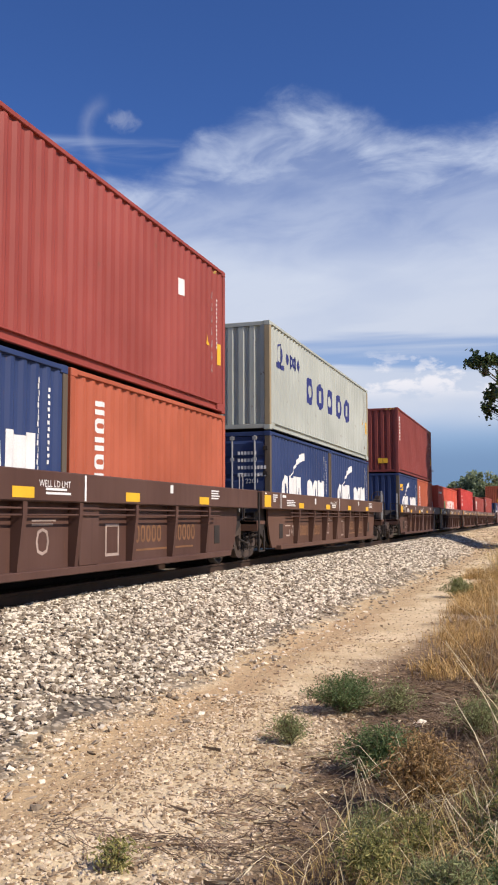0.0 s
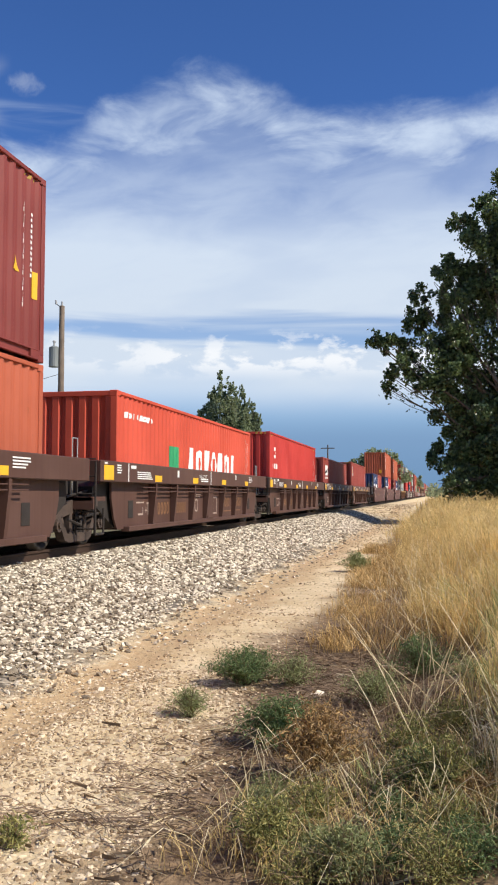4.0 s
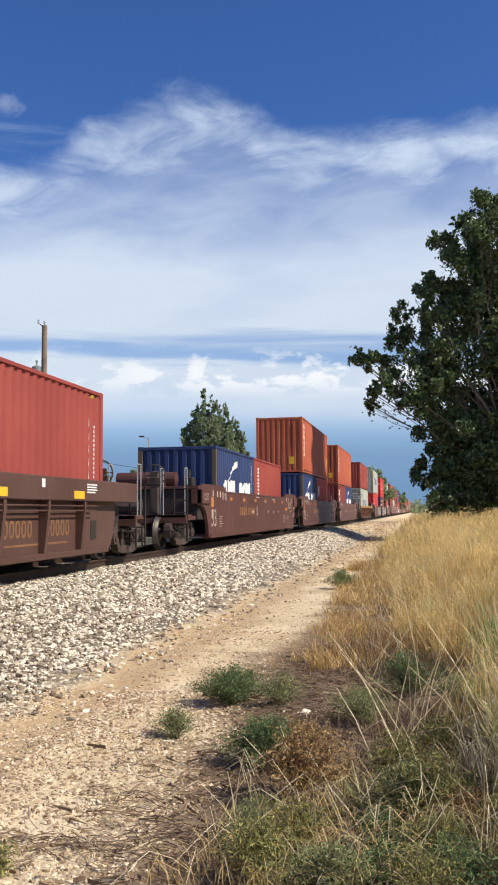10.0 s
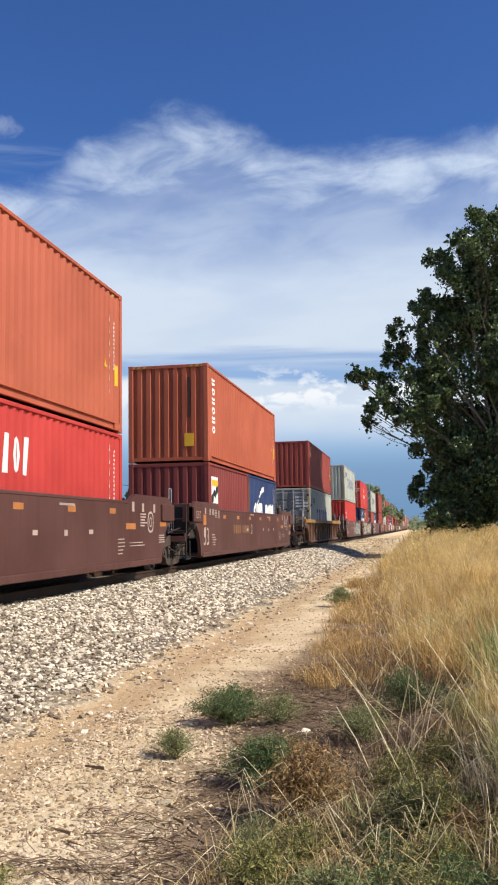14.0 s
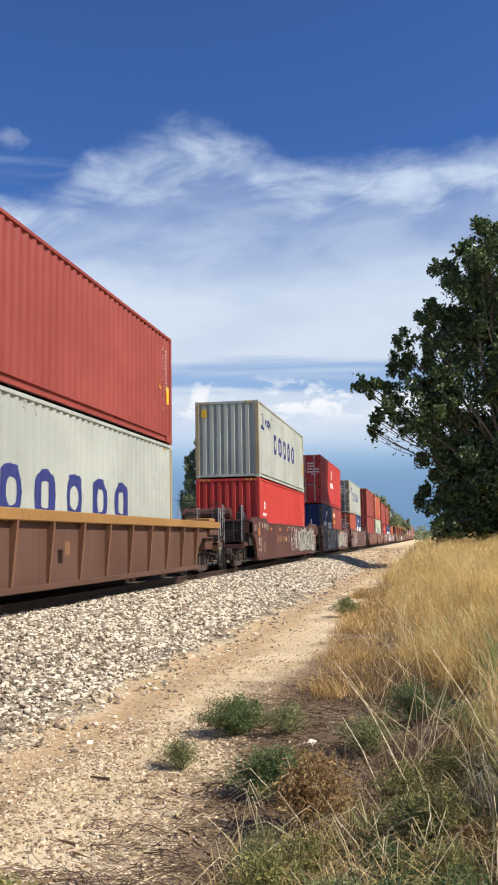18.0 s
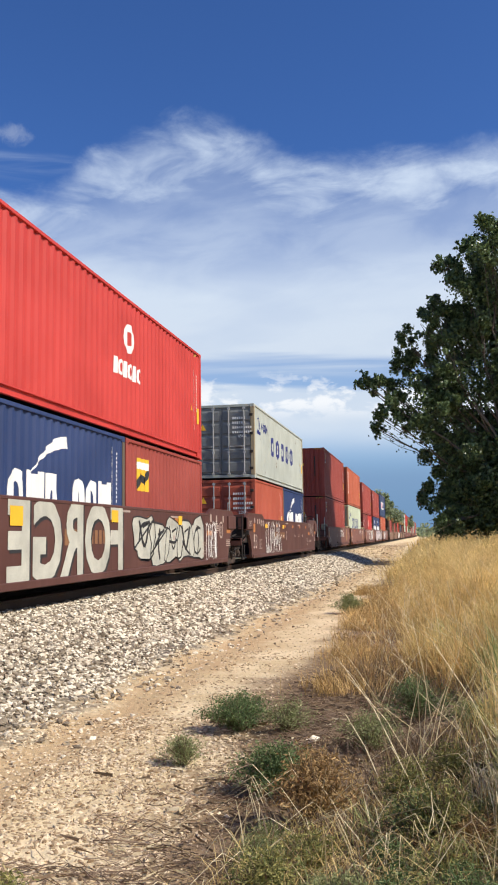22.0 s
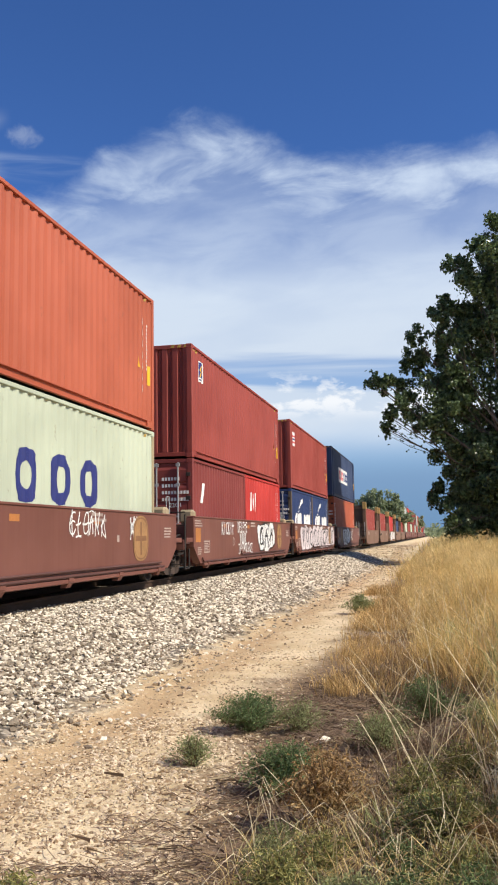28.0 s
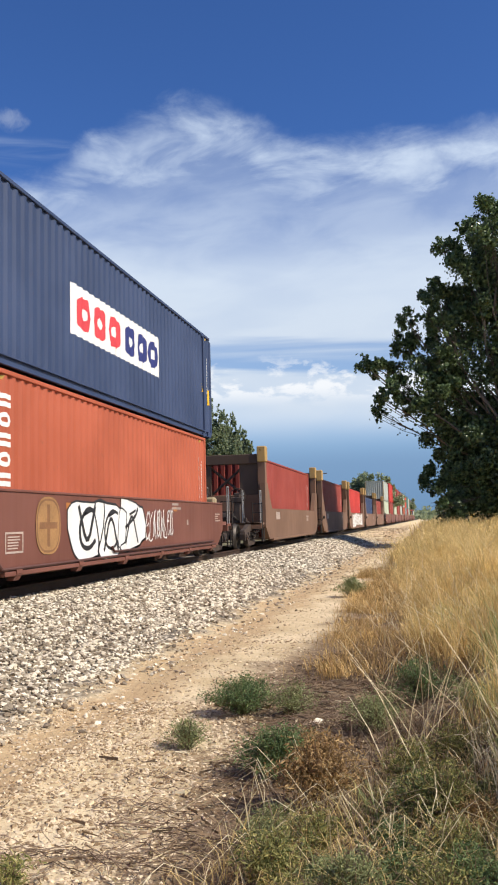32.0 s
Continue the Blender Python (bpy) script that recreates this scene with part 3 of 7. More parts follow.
def lettering(text, y, z, size, bold=0.0):
    """Outlines of built-in font letters, as a mesh of flat faces."""
    cu = bpy.data.curves.new("lettering", "FONT")
    cu.body, cu.size, cu.resolution_u, cu.offset = text, size, 3, bold
    ob = bpy.data.objects.new("lettering", cu)
    me = ob.to_mesh()
    out = [[(y + me.vertices[i].co.x, z + me.vertices[i].co.y) for i in p.vertices] for p in me.polygons]
    ob.to_mesh_clear()
    bpy.data.objects.remove(ob)
    bpy.data.curves.remove(cu)
    return out


def draped(outlines, mat, x, length=0.0, lift=0.004, fan=0.0):
    """The outlines as a thin skin on a side wall: cut at its folds and let into them."""
    bm = bmesh.new()
    for i, ring in enumerate(outlines):
        vs = [bm.verts.new((fan * (i % 7), y, z)) for y, z in ring]
        try:
            bm.faces.new(vs)
        except ValueError:
            pass
    bmesh.ops.remove_doubles(bm, verts=bm.verts[:], dist=1e-4)
    if length:
        ys = [v.co.y for v in bm.verts]
        lo, hi = min(ys), max(ys)
        for y, _ in kept(("folds", length), lambda: profile(length)):
            if lo < y < hi:
                bmesh.ops.bisect_plane(bm, geom=bm.verts[:] + bm.edges[:] + bm.faces[:], plane_co=(0, y, 0), plane_no=(0, 1, 0))
    for v in bm.verts:
        v.co.x += x - (fold_depth(length, v.co.y) if length else 0.0) + lift
    for f in bm.faces:
        f.normal_update()
        if f.normal.x < 0:
            f.normal_flip()
    me = bpy.data.meshes.new("marking")
    bm.to_mesh(me)
    bm.free()
    me.materials.append(mat)
    return me


def pieces(outlines):
    """Groups of outlines that touch one another."""
    left, out = list(outlines), []
    while left:
        group = [left.pop(0)]
        lo, hi = min(p[0] for p in group[0]), max(p[0] for p in group[0])
        grown = True
        while grown:
            grown = False
            for ring in left[:]:
                a, b = min(p[0] for p in ring), max(p[0] for p in ring)
                if a <= hi + 0.01 and b >= lo - 0.01:
                    lo, hi = min(a, lo), max(b, hi)
                    group.append(ring)
                    left.remove(ring)
                    grown = True
        out.append(group)
    return out


def mark_rings(length, height, drop=0.0):
    """Five blue ovals in a row, a small sail sign and four little signs."""
    k = length / 12.19
    rings = [o for i in range(5) for o in oval(3.46 * k + i * 1.21 * k, height * 0.40 - drop, 0.74 * k, height * 0.29, 0.2)]
    sail = oval(0.75, height - 0.92, 0.42, 0.52, 0.05) + stroke([(0.98, height - 0.42), (0.98, height - 1.0)], 0.06) + rect(0.62, height - 1.02, 0.72, 0.12)
    signs = [r for i in range(4) for r in oval(1.45 + i * 0.36, height - 0.82, 0.28, 0.3, 0.07, 8) + rect(1.55 + i * 0.36, height - 0.86, 0.07, 0.36)]
    return [("marking", rings, blue_mark, "five navy ovals in a row"), ("marking", sail + signs, blue_mark, "small navy sail sign")]


def mark_swoosh(length, height):
    """A white ribbon over a row of white blocks."""
    k = length / 6.06
    ribbon, edge = [], []
    for i in range(11):
        t = i / 10
        cy, cz = 1.9 + 1.35 * t, height - 0.98 + 1.15 * t - 0.58 * t * t
        w = 0.012 + 0.085 * min(1.0, t * 1.5) ** 1.4
        edge.append(((cy - 0.45 * w * (1.2 - t)) * k, cz + w, (cy + 0.45 * w) * k, cz - w))
    for a, b in zip(edge, edge[1:]):
        ribbon.append([(a[0], a[1]), (b[0], b[1]), (b[2], b[3]), (a[2], a[3])])
    blocks = []
    z, h = 0.72, 0.90
    for i, w in enumerate((0.58, 0.66, 0.62, 0.0, 0.54, 0.58, 0.66)):
        if not w:
            continue
        y = (1.1 + i * 0.60) * k
        if i in (0, 4, 5):
            blocks += oval(y, z, w * 0.92 * k, h, 0.19, 12)
        elif i == 2:
            blocks += rect(y, z, w * 0.3 * k, h - 0.28, 0.07 * k) + rect(y + w * 0.62 * k, z, w * 0.3 * k, h - 0.28, -0.07 * k) + rect(y + 0.07 * k, z + h - 0.28, w * 0.92 * k - 0.14 * k, 0.28)
        else:
            blocks += rect(y, z, w * 0.27 * k, h) + rect(y + w * 0.65 * k, z, w * 0.27 * k, h) + rect(y + w * 0.27 * k, z + h - 0.55, w * 0.38 * k, 0.5)
    return [("marking", ribbon, white_mark, "white ribbon sign"), ("marking", blocks, white_mark, "row of white blocks")]


def mark_column(length, height, y=0.62, n=6, mat=None, size=0.36):
    """A column of white blocks by the near end."""
    out = []
    for i in range(n):
        z = height - 0.50 - i * (height * 0.1)
        out += oval(y, z - 0.06, size, 0.22, 0.07, 10) if i % 2 else rect(y, z - 0.05, size, 0.075) + rect(y, z + 0.07, size, 0.075)
    return [("marking", out, mat or white_mark, "column of white signs")]


def mark_serial(length, height, side=1):
    """Two thin columns of white ticks, a yellow sticker and a warning triangle by the far end."""
    y = length - 0.72
    ticks = [r for i in range(20) for r in rect(y + 0.012 * (i % 3), 0.75 + i * 0.08, 0.05 + 0.02 * (i % 2), 0.066)] + [r for i in range(12) for r in rect(y + 0.24 + 0.01 * (i % 2), 1.25 + i * 0.085, 0.05, 0.05)]
    return [("marking", ticks, white_mark, "thin white serial ticks"),
            ("marking", rect(length - 0.42, 0.95, 0.2, 0.42), yellow_mark, "yellow sticker"),
            ("marking", [[(length - 1.02, 1.25), (length - 0.80, 1.25), (length - 0.91, 1.48)]], yellow_mark, "yellow warning triangle")]


def mark_panel(length, height, y=1.0, z=None, w=0.6, h=0.42, colours=("white", "navy")):
    """A small sign plate in two or three colours."""
    z = height - 0.95 if z is None else z
    tint = {"white": white_mark, "navy": blue_mark, "yellow": yellow_mark, "black": black_mark, "red": red_mark, "green": green_mark}
    out = [("marking", rect(y, z, w, h), tint[colours[0]], colours[0] + " sign plate")]
    if len(colours) > 1:
        band = [(y + 0.08 * w, z + 0.12 * h), (y + 0.35 * w, z + 0.45 * h), (y + 0.62 * w, z + 0.30 * h), (y + 0.92 * w, z + 0.62 * h)]
        out.append(("marking", stroke(band, h * 0.22), tint[colours[1]], colours[1] + " band on a sign plate"))
    if len(colours) > 2:
        out.append(("marking", rect(y + 0.1 * w, z + 0.66 * h, 0.8 * w, 0.22 * h), tint[colours[2]], colours[2] + " band on a sign plate"))
    return out


def mark_flag(y, z, w, h):
    """A white plate with a navy field and two yellow arcs."""
    arcs = []
    for k in (0.0, 0.26):
        for i in range(6):
            quad = []
            for a, r in ((i, 0.0), (i + 1, 0.0), (i + 1, 1.0), (i, 1.0)):
                b = 1.5708 * a / 6
                quad.append((y + w * (0.86 - (0.66 - 0.20 * r) * math.cos(b)), z + h * (0.26 + k + (0.36 - 0.09 * r) * math.sin(b))))
            arcs.append(quad)
    return [("marking", rect(y, z, w, h), white_mark, "white sign plate"), ("marking", rect(y + 0.08 * w, z + 0.22 * h, 0.84 * w, 0.73 * h), blue_mark, "navy field of a sign plate"), ("marking", arcs, yellow_mark, "two yellow arcs on a sign plate"), ("marking", rect(y + 0.15 * w, z + 0.08 * h, 0.7 * w, 0.06 * h), blue_mark, "small navy bar on a sign plate")]


def warning_stripes(length, height):
    """Slanted yellow dashes under the top rail and on the end header of tall boxes."""
    ink = worn_yellow
    out = []
    for y in (0.22, length - 0.72):
        out += [r for i in range(3) for r in rect(y + 0.15 * i, height - 0.155, 0.07, 0.06, 0.045)]
    return draped(out, ink, FACE, length, 0.004)


def end_stripes(height):
    s = Shape()
    for x in (-1.12, 0.66):
        for i in range(3):
            s.prism([(x + 0.17 * i, height - 0.09), (x + 0.17 * i + 0.085, height - 0.09), (x + 0.17 * i + 0.125, height - 0.02), (x + 0.17 * i + 0.04, height - 0.02)], "y", 0.0, 0.006)
    return s.mesh("warning_stripe", worn_yellow)


def mark_word(length, height, y, z, w, h, n, mat, label):
    """Blocks in a row, for a name too long to show."""
    p = w / n
    out = []
    for i in range(n):
        out += oval(y + i * p, z, p * 0.8, h, p * 0.24, 8) if i % 2 else rect(y + i * p, z, p * 0.6, h, p * 0.12)
    return [("marking", out, mat, label)]


def faces_of(outlines):
    """Faces for a row of outlines laid one after another."""
    out, n = [], 0
    for ring in outlines:
        out.append(tuple(range(n, n + len(ring))))
        n += len(ring)
    return out


def door_end(length, height, mat, root, bars=galvanised):
    """Two doors with recessed panels, four locking bars with keepers and handles, hinges."""
    def leaf():
        s = Shape()
        w, h0, h1 = 1.12, 0.16, height - 0.12
        s.soft(0.0, w, 0.0, 0.03, h0, h1, 0.006)
        n = 5
        p = (h1 - h0 - 0.1) / n
        for i in range(n):
            z = h0 + 0.05 + i * p
            s.prism([(-0.028, z + 0.05), (-0.028, z + p - 0.12), (0.0, z + p - 0.05), (0.0, z)], "x", 0.07, w - 0.07)
        return s.mesh("door", mat)
    me = kept(("leaf", height, mat.name), leaf)
    for x in (-1.125, 0.005):
        ob = part("door", me, mat, root, "", (x, 0.03, 0))
        rod_me = kept(("lock", height), lambda: Shape().rod((0, 0, 0.13), (0, 0, height - 0.1), 0.022, 8).box(-0.05, 0.05, -0.025, 0.02, 0.13, 0.2).box(-0.05, 0.05, -0.025, 0.02, height - 0.2, height - 0.12).box(-0.045, 0.045, -0.02, 0.02, 0.9, 0.97).box(-0.045, 0.045, -0.02, 0.02, 1.9, 1.97).mesh("locking_bar", bars))
        for k in (0.28, 0.84):
            part("locking_bar", rod_me, bars, ob, "", (k, -0.055, 0))
            part("door_handle", kept("handle", lambda: Shape().soft(0.0, 0.42, -0.015, 0.015, 1.12, 1.16, 0.004).mesh("door_handle", bars)), bars, ob, "", (k if k < 0.5 else k - 0.42, -0.085, 0))
        for z in (0.35, 0.95, 1.6, height - 0.4):
            part("hinge", kept("hinge", lambda: Shape().soft(-0.06, 0.06, -0.03, 0.03, -0.05, 0.05, 0.01).mesh("hinge", grime_and_shade)), grime_and_shade, ob, "", (0.02 if x < 0 else 1.1, -0.02, z))
    ticks = Shape()
    for r in range(4):
        for i in range(6 if r < 2 else 9):
            ticks.box(0.42 + i * 0.08, 0.475 + i * 0.08, -0.004, 0.0, height - 0.55 - r * 0.17, height - 0.47 - r * 0.17)
    tagged(part("marking", kept(("ticks", height), lambda: ticks.mesh("marking", white_mark)), white_mark, root, "white serial ticks", (0.0, -0.002, 0)), kind="stuff")
    code = lettering("45G1" if length > 7 else "22G1", 0.62, height - 1.22, 0.15)
    tagged(part("marking", kept(("code", length, height), lambda: Shape().add([(y, -0.004, z) for ring in code for y, z in ring], faces_of(code)).mesh("marking", white_mark)), white_mark, root, "white stencilled size code", (0, -0.036, 0)), kind="stuff")
    part("marking", kept("tri", lambda: Shape().prism([(-0.8, 1.75), (-0.55, 1.75), (-0.675, 1.98)], "y", -0.004, 0.0).mesh("marking", yellow_mark)), yellow_mark, root, "yellow warning triangle", (0, -0.002, 0))
    part("marking", kept("plate", lambda: Shape().box(-0.98, -0.66, -0.004, 0.0, 0.5, 0.86).mesh("marking", seal_grey)), seal_grey, root, "grey data plate", (0, -0.002, 0))


NAMES = {"brick": "brick-red", "maroon": "dark maroon", "red": "bright red", "scarlet": "orange-red", "orange": "orange", "rust_orange": "rusty orange", "white": "pale grey-white",
         "cream": "cream", "blue": "navy blue", "slate": "dark slate-blue", "teal": "teal", "grey": "grey"}


def container(s, z, length, height, colour, marks=(), door=False, where="in a well car", tag=True, detail=True, end_marks=()):
    mat = PAINT[colour]
    feet = {6.06: "twenty-foot", 12.19: "forty-foot", 13.72: "forty-five-foot"}[length]
    root = thing("shipping_container", f"{NAMES[colour]} corrugated {feet} container {where}", "container", "containers on the train")
    bits = frame_bits(length, height, mat)
    ends = (0.0, length) if length < 13 else (0.76, length - 0.76)
    for sx in (-1, 1):
        part("side_wall", side_mesh(length, height, mat, sx), mat, root)
        part("top_rail", bits["top_rail"], mat, root, "", (sx * (HALF - 0.03), 0, height - 0.035))
        part("bottom_rail", bits["bottom_rail"], mat, root, "", (sx * (HALF - 0.03), 0, 0.0))
        for k, y in enumerate((0.06, length - 0.06)):
            part("corner_post", bits["corner_post"], mat, root, "", (sx * (HALF - 0.07), y, 0))
        if length > 13:
            for y in ends:
                part("corner_post", bits["corner_post"], mat, root, "", (sx * (HALF - 0.062), y, 0))
        for _ in (0,):
            for y in ((0.089, length - 0.089) if length < 13 else (0.85, length - 0.85)):
                for zz in (0.057, height - 0.057):
                    part("corner_casting", bits["corner_casting"], mat, root, "", (sx * (HALF - 0.079), y, zz))
    for y in (0.045, length - 0.045):
        for zz in (0.08, height - 0.06):
            part("end_rail", bits["end_rail"], mat, root, "", (0, y, zz))
    if door:
        door_end(length, height, mat if door is True else door, root)
    else:
        part("end_wall", end_mesh(height, mat, 1), mat, root)
    part("end_wall", end_mesh(height, mat, -1), mat, root, "", (0, length, 0))
    if height > 2.7 and detail:
        tagged(part("warning_stripe", kept(("stripes", length, height), lambda: warning_stripes(length, height)), yellow_mark, root, "small slanted yellow warning dashes"), kind="stuff")
        tagged(part("warning_stripe", kept(("end_stripes", height), lambda: end_stripes(height)), yellow_mark, root, "slanted yellow warning dashes", (0, 0.003, 0)), kind="stuff")
    part("roof", bits["roof"], mat, root)
    part("floor", bits["floor"], grime_and_shade, root)
    for k, (name, outlines, ink, label) in enumerate(marks):
        lift = 0.004 + 0.002 * k
        small = "ticks" in label or "small" in label or "column" in label
        if label.startswith(("five", "row")) or "ovals" in label:
            for piece in pieces(outlines):
                part("sign_oval" if "oval" in label else "sign_block", draped(piece, ink, FACE, length, lift), ink, root)
        else:
            for piece in [outlines] if small else pieces(outlines):
                tagged(part(name, draped(piece, ink, FACE, length, lift), ink, root, label), kind="stuff" if small else "")
    if end_marks:
        for ex, ez, ew, eh, ink in end_marks:
            part("sticker", Shape().box(ex, ex + ew, 0.008, 0.018, ez, ez + eh), ink, root)
    if tag and not marks and detail:
        for name, outlines, ink, label in kept(("serial", length, height), lambda: mark_serial(length, height)):
            tagged(part(name, kept(("serial_mesh", length, height, label), lambda: draped(outlines, ink, FACE, length)), ink, root, label), kind="stuff" if "ticks" in label else "")
    MOVERS.append((root, s, z))
    return root


# ---- trucks and well cars; car space: y from the near container end, z from the ground ----
AXLE = RAIL + 0.42


def wheel_mesh():
    s = Shape()
    n = 20
    prof = [(-0.70, 0.10), (-0.70, 0.36), (-0.69, 0.455), (-0.665, 0.455), (-0.66, 0.43), (-0.79, 0.424), (-0.80, 0.37), (-0.745, 0.34), (-0.745, 0.14), (-0.80, 0.12), (-0.80, 0.0)]
    for sx in (-1, 1):
        v, f = [], []
        for x, r in prof:
            for i in range(n):
                a = 6.2832 * i / n
                v.append((-sx * x, r * math.cos(a), r * math.sin(a)))
        for k in range(len(prof) - 1):
            for i in range(n):
                f.append((k * n + i, k * n + (i + 1) % n, (k + 1) * n + (i + 1) % n, (k + 1) * n + i))
        s.add(v, f)
    s.rod((-0.8, 0, 0), (0.8, 0, 0), 0.085, 10)
    s.rod((-1.02, 0, 0), (1.02, 0, 0), 0.06, 8)
    return s.mesh("wheelset", bright_grime, True)


bright_grime = plain("oily_wheel_steel", (0.07, 0.06, 0.052), 0.5, 0.7, 0.35)
frame_steel = plain("dusty_cast_steel", (0.075, 0.053, 0.042), 0.75, 0.2, 0.4)


def truck(car, y, s):
    """A three-piece freight truck centred at y on its car."""
    body = part("truck", kept("bolster", lambda: Shape().soft(-1.0, 1.0, -0.2, 0.2, 0.0, 0.28, 0.03).rod((0, 0, 0.25), (0, 0, 0.42), 0.28, 14).mesh("truck", frame_steel)), frame_steel, car, "dusty cast-steel truck", (0, y, AXLE - 0.066))

    def frame_side():
        ring = [(-1.16, 0.10), (-1.12, 0.21), (-0.98, 0.24), (-0.62, 0.30), (-0.3, 0.40), (0.3, 0.40), (0.62, 0.30), (0.98, 0.24), (1.12, 0.21), (1.16, 0.10), (1.12, 0.0),
                (1.03, 0.14), (0.80, 0.14), (0.72, -0.02), (0.5, -0.22), (0.3, -0.30), (-0.3, -0.30), (-0.5, -0.22), (-0.72, -0.02), (-0.80, 0.14), (-1.03, 0.14), (-1.12, 0.0)]
        s = Shape()
        top = [(-1.16, 0.08), (-1.12, 0.22), (-0.98, 0.25), (-0.62, 0.31), (-0.3, 0.41), (0.3, 0.41), (0.62, 0.31), (0.98, 0.25), (1.12, 0.22), (1.16, 0.08), (0.78, 0.10), (0.55, 0.14), (0.3, 0.18), (-0.3, 0.18), (-0.55, 0.14), (-0.78, 0.10)]
        s.prism(top, "x", -0.075, 0.075)
        low = [(-0.82, 0.12), (-0.66, 0.14), (-0.46, -0.16), (0.46, -0.16), (0.66, 0.14), (0.82, 0.12), (0.56, -0.26), (0.4, -0.31), (-0.4, -0.31), (-0.56, -0.26)]
        s.prism(low, "x", -0.075, 0.075)
        for k in (-0.31, 0.31):
            s.soft(-0.08, 0.08, k - 0.05, k + 0.05, -0.2, 0.3, 0.015)
        for k in (-0.95, 0.95):
            s.prism([(k - 0.2, 0.16), (k - 0.17, -0.12), (k - 0.1, -0.12), (k - 0.1, 0.08), (k + 0.1, 0.08), (k + 0.1, -0.12), (k + 0.17, -0.12), (k + 0.2, 0.16)], "x", -0.09, 0.09)
        return s.mesh("side_frame", frame_steel)

    def coil():
        s = Shape()
        for k in (-0.17, 0.0, 0.17):
            for i in range(6):
                s.rod((0, k, -0.15 + i * 0.052), (0, k, -0.125 + i * 0.052), 0.075, 8)
            s.rod((0, k, -0.16), (0, k, 0.16), 0.045, 6)
        return s.mesh("spring_nest", grime_and_shade)
    for sx in (-1, 1):
        part("side_frame", kept("side_frame", frame_side), frame_steel, body, "", (sx * 0.99, 0, 0.06))
        tagged(part("spring_nest", kept("coil", coil), grime_and_shade, body, "", (sx * 0.99, 0, 0.06)), kind="stuff")
        for k in (-0.89, 0.89):
            part("bearing_cap", kept("cap", lambda: Shape().rod((-0.06, 0, 0), (0.07, 0, 0), 0.115, 12).rod((0.07, 0, 0), (0.1, 0, 0), 0.06, 8).mesh("bearing_cap", frame_steel)), frame_steel, body, "", (sx * 1.05, k, 0.06))
    for k in (-0.89, 0.89):
        w = part("wheelset", kept("wheelset", wheel_mesh), bright_grime, body, "", (0, k, 0.06))
        WHEELS.append((w, (0, k, 0.06), s + y + k))
    return body


def coupler(car, y, way):
    """A drawbar with a knuckle, reaching along way (+1 or -1) from y."""
    s = Shape().soft(-0.11, 0.11, min(y, y + way * 0.95), max(y, y + way * 0.95), AXLE - 0.12, AXLE + 0.12, 0.02)
    s.soft(-0.2, 0.16, min(y + way * 0.85, y + way * 1.2), max(y + way * 0.85, y + way * 1.2), AXLE - 0.17, AXLE + 0.17, 0.05)
    part("coupler", s, grime_and_shade, car)
    part("air_hose", Shape().rod((0.35, y + way * 0.3, AXLE), (0.4, y + way * 0.8, AXLE - 0.22), 0.025).rod((0.4, y + way * 0.8, AXLE - 0.22), (0.3, y + way * 1.25, AXLE - 0.1), 0.025), grime_and_shade, car)


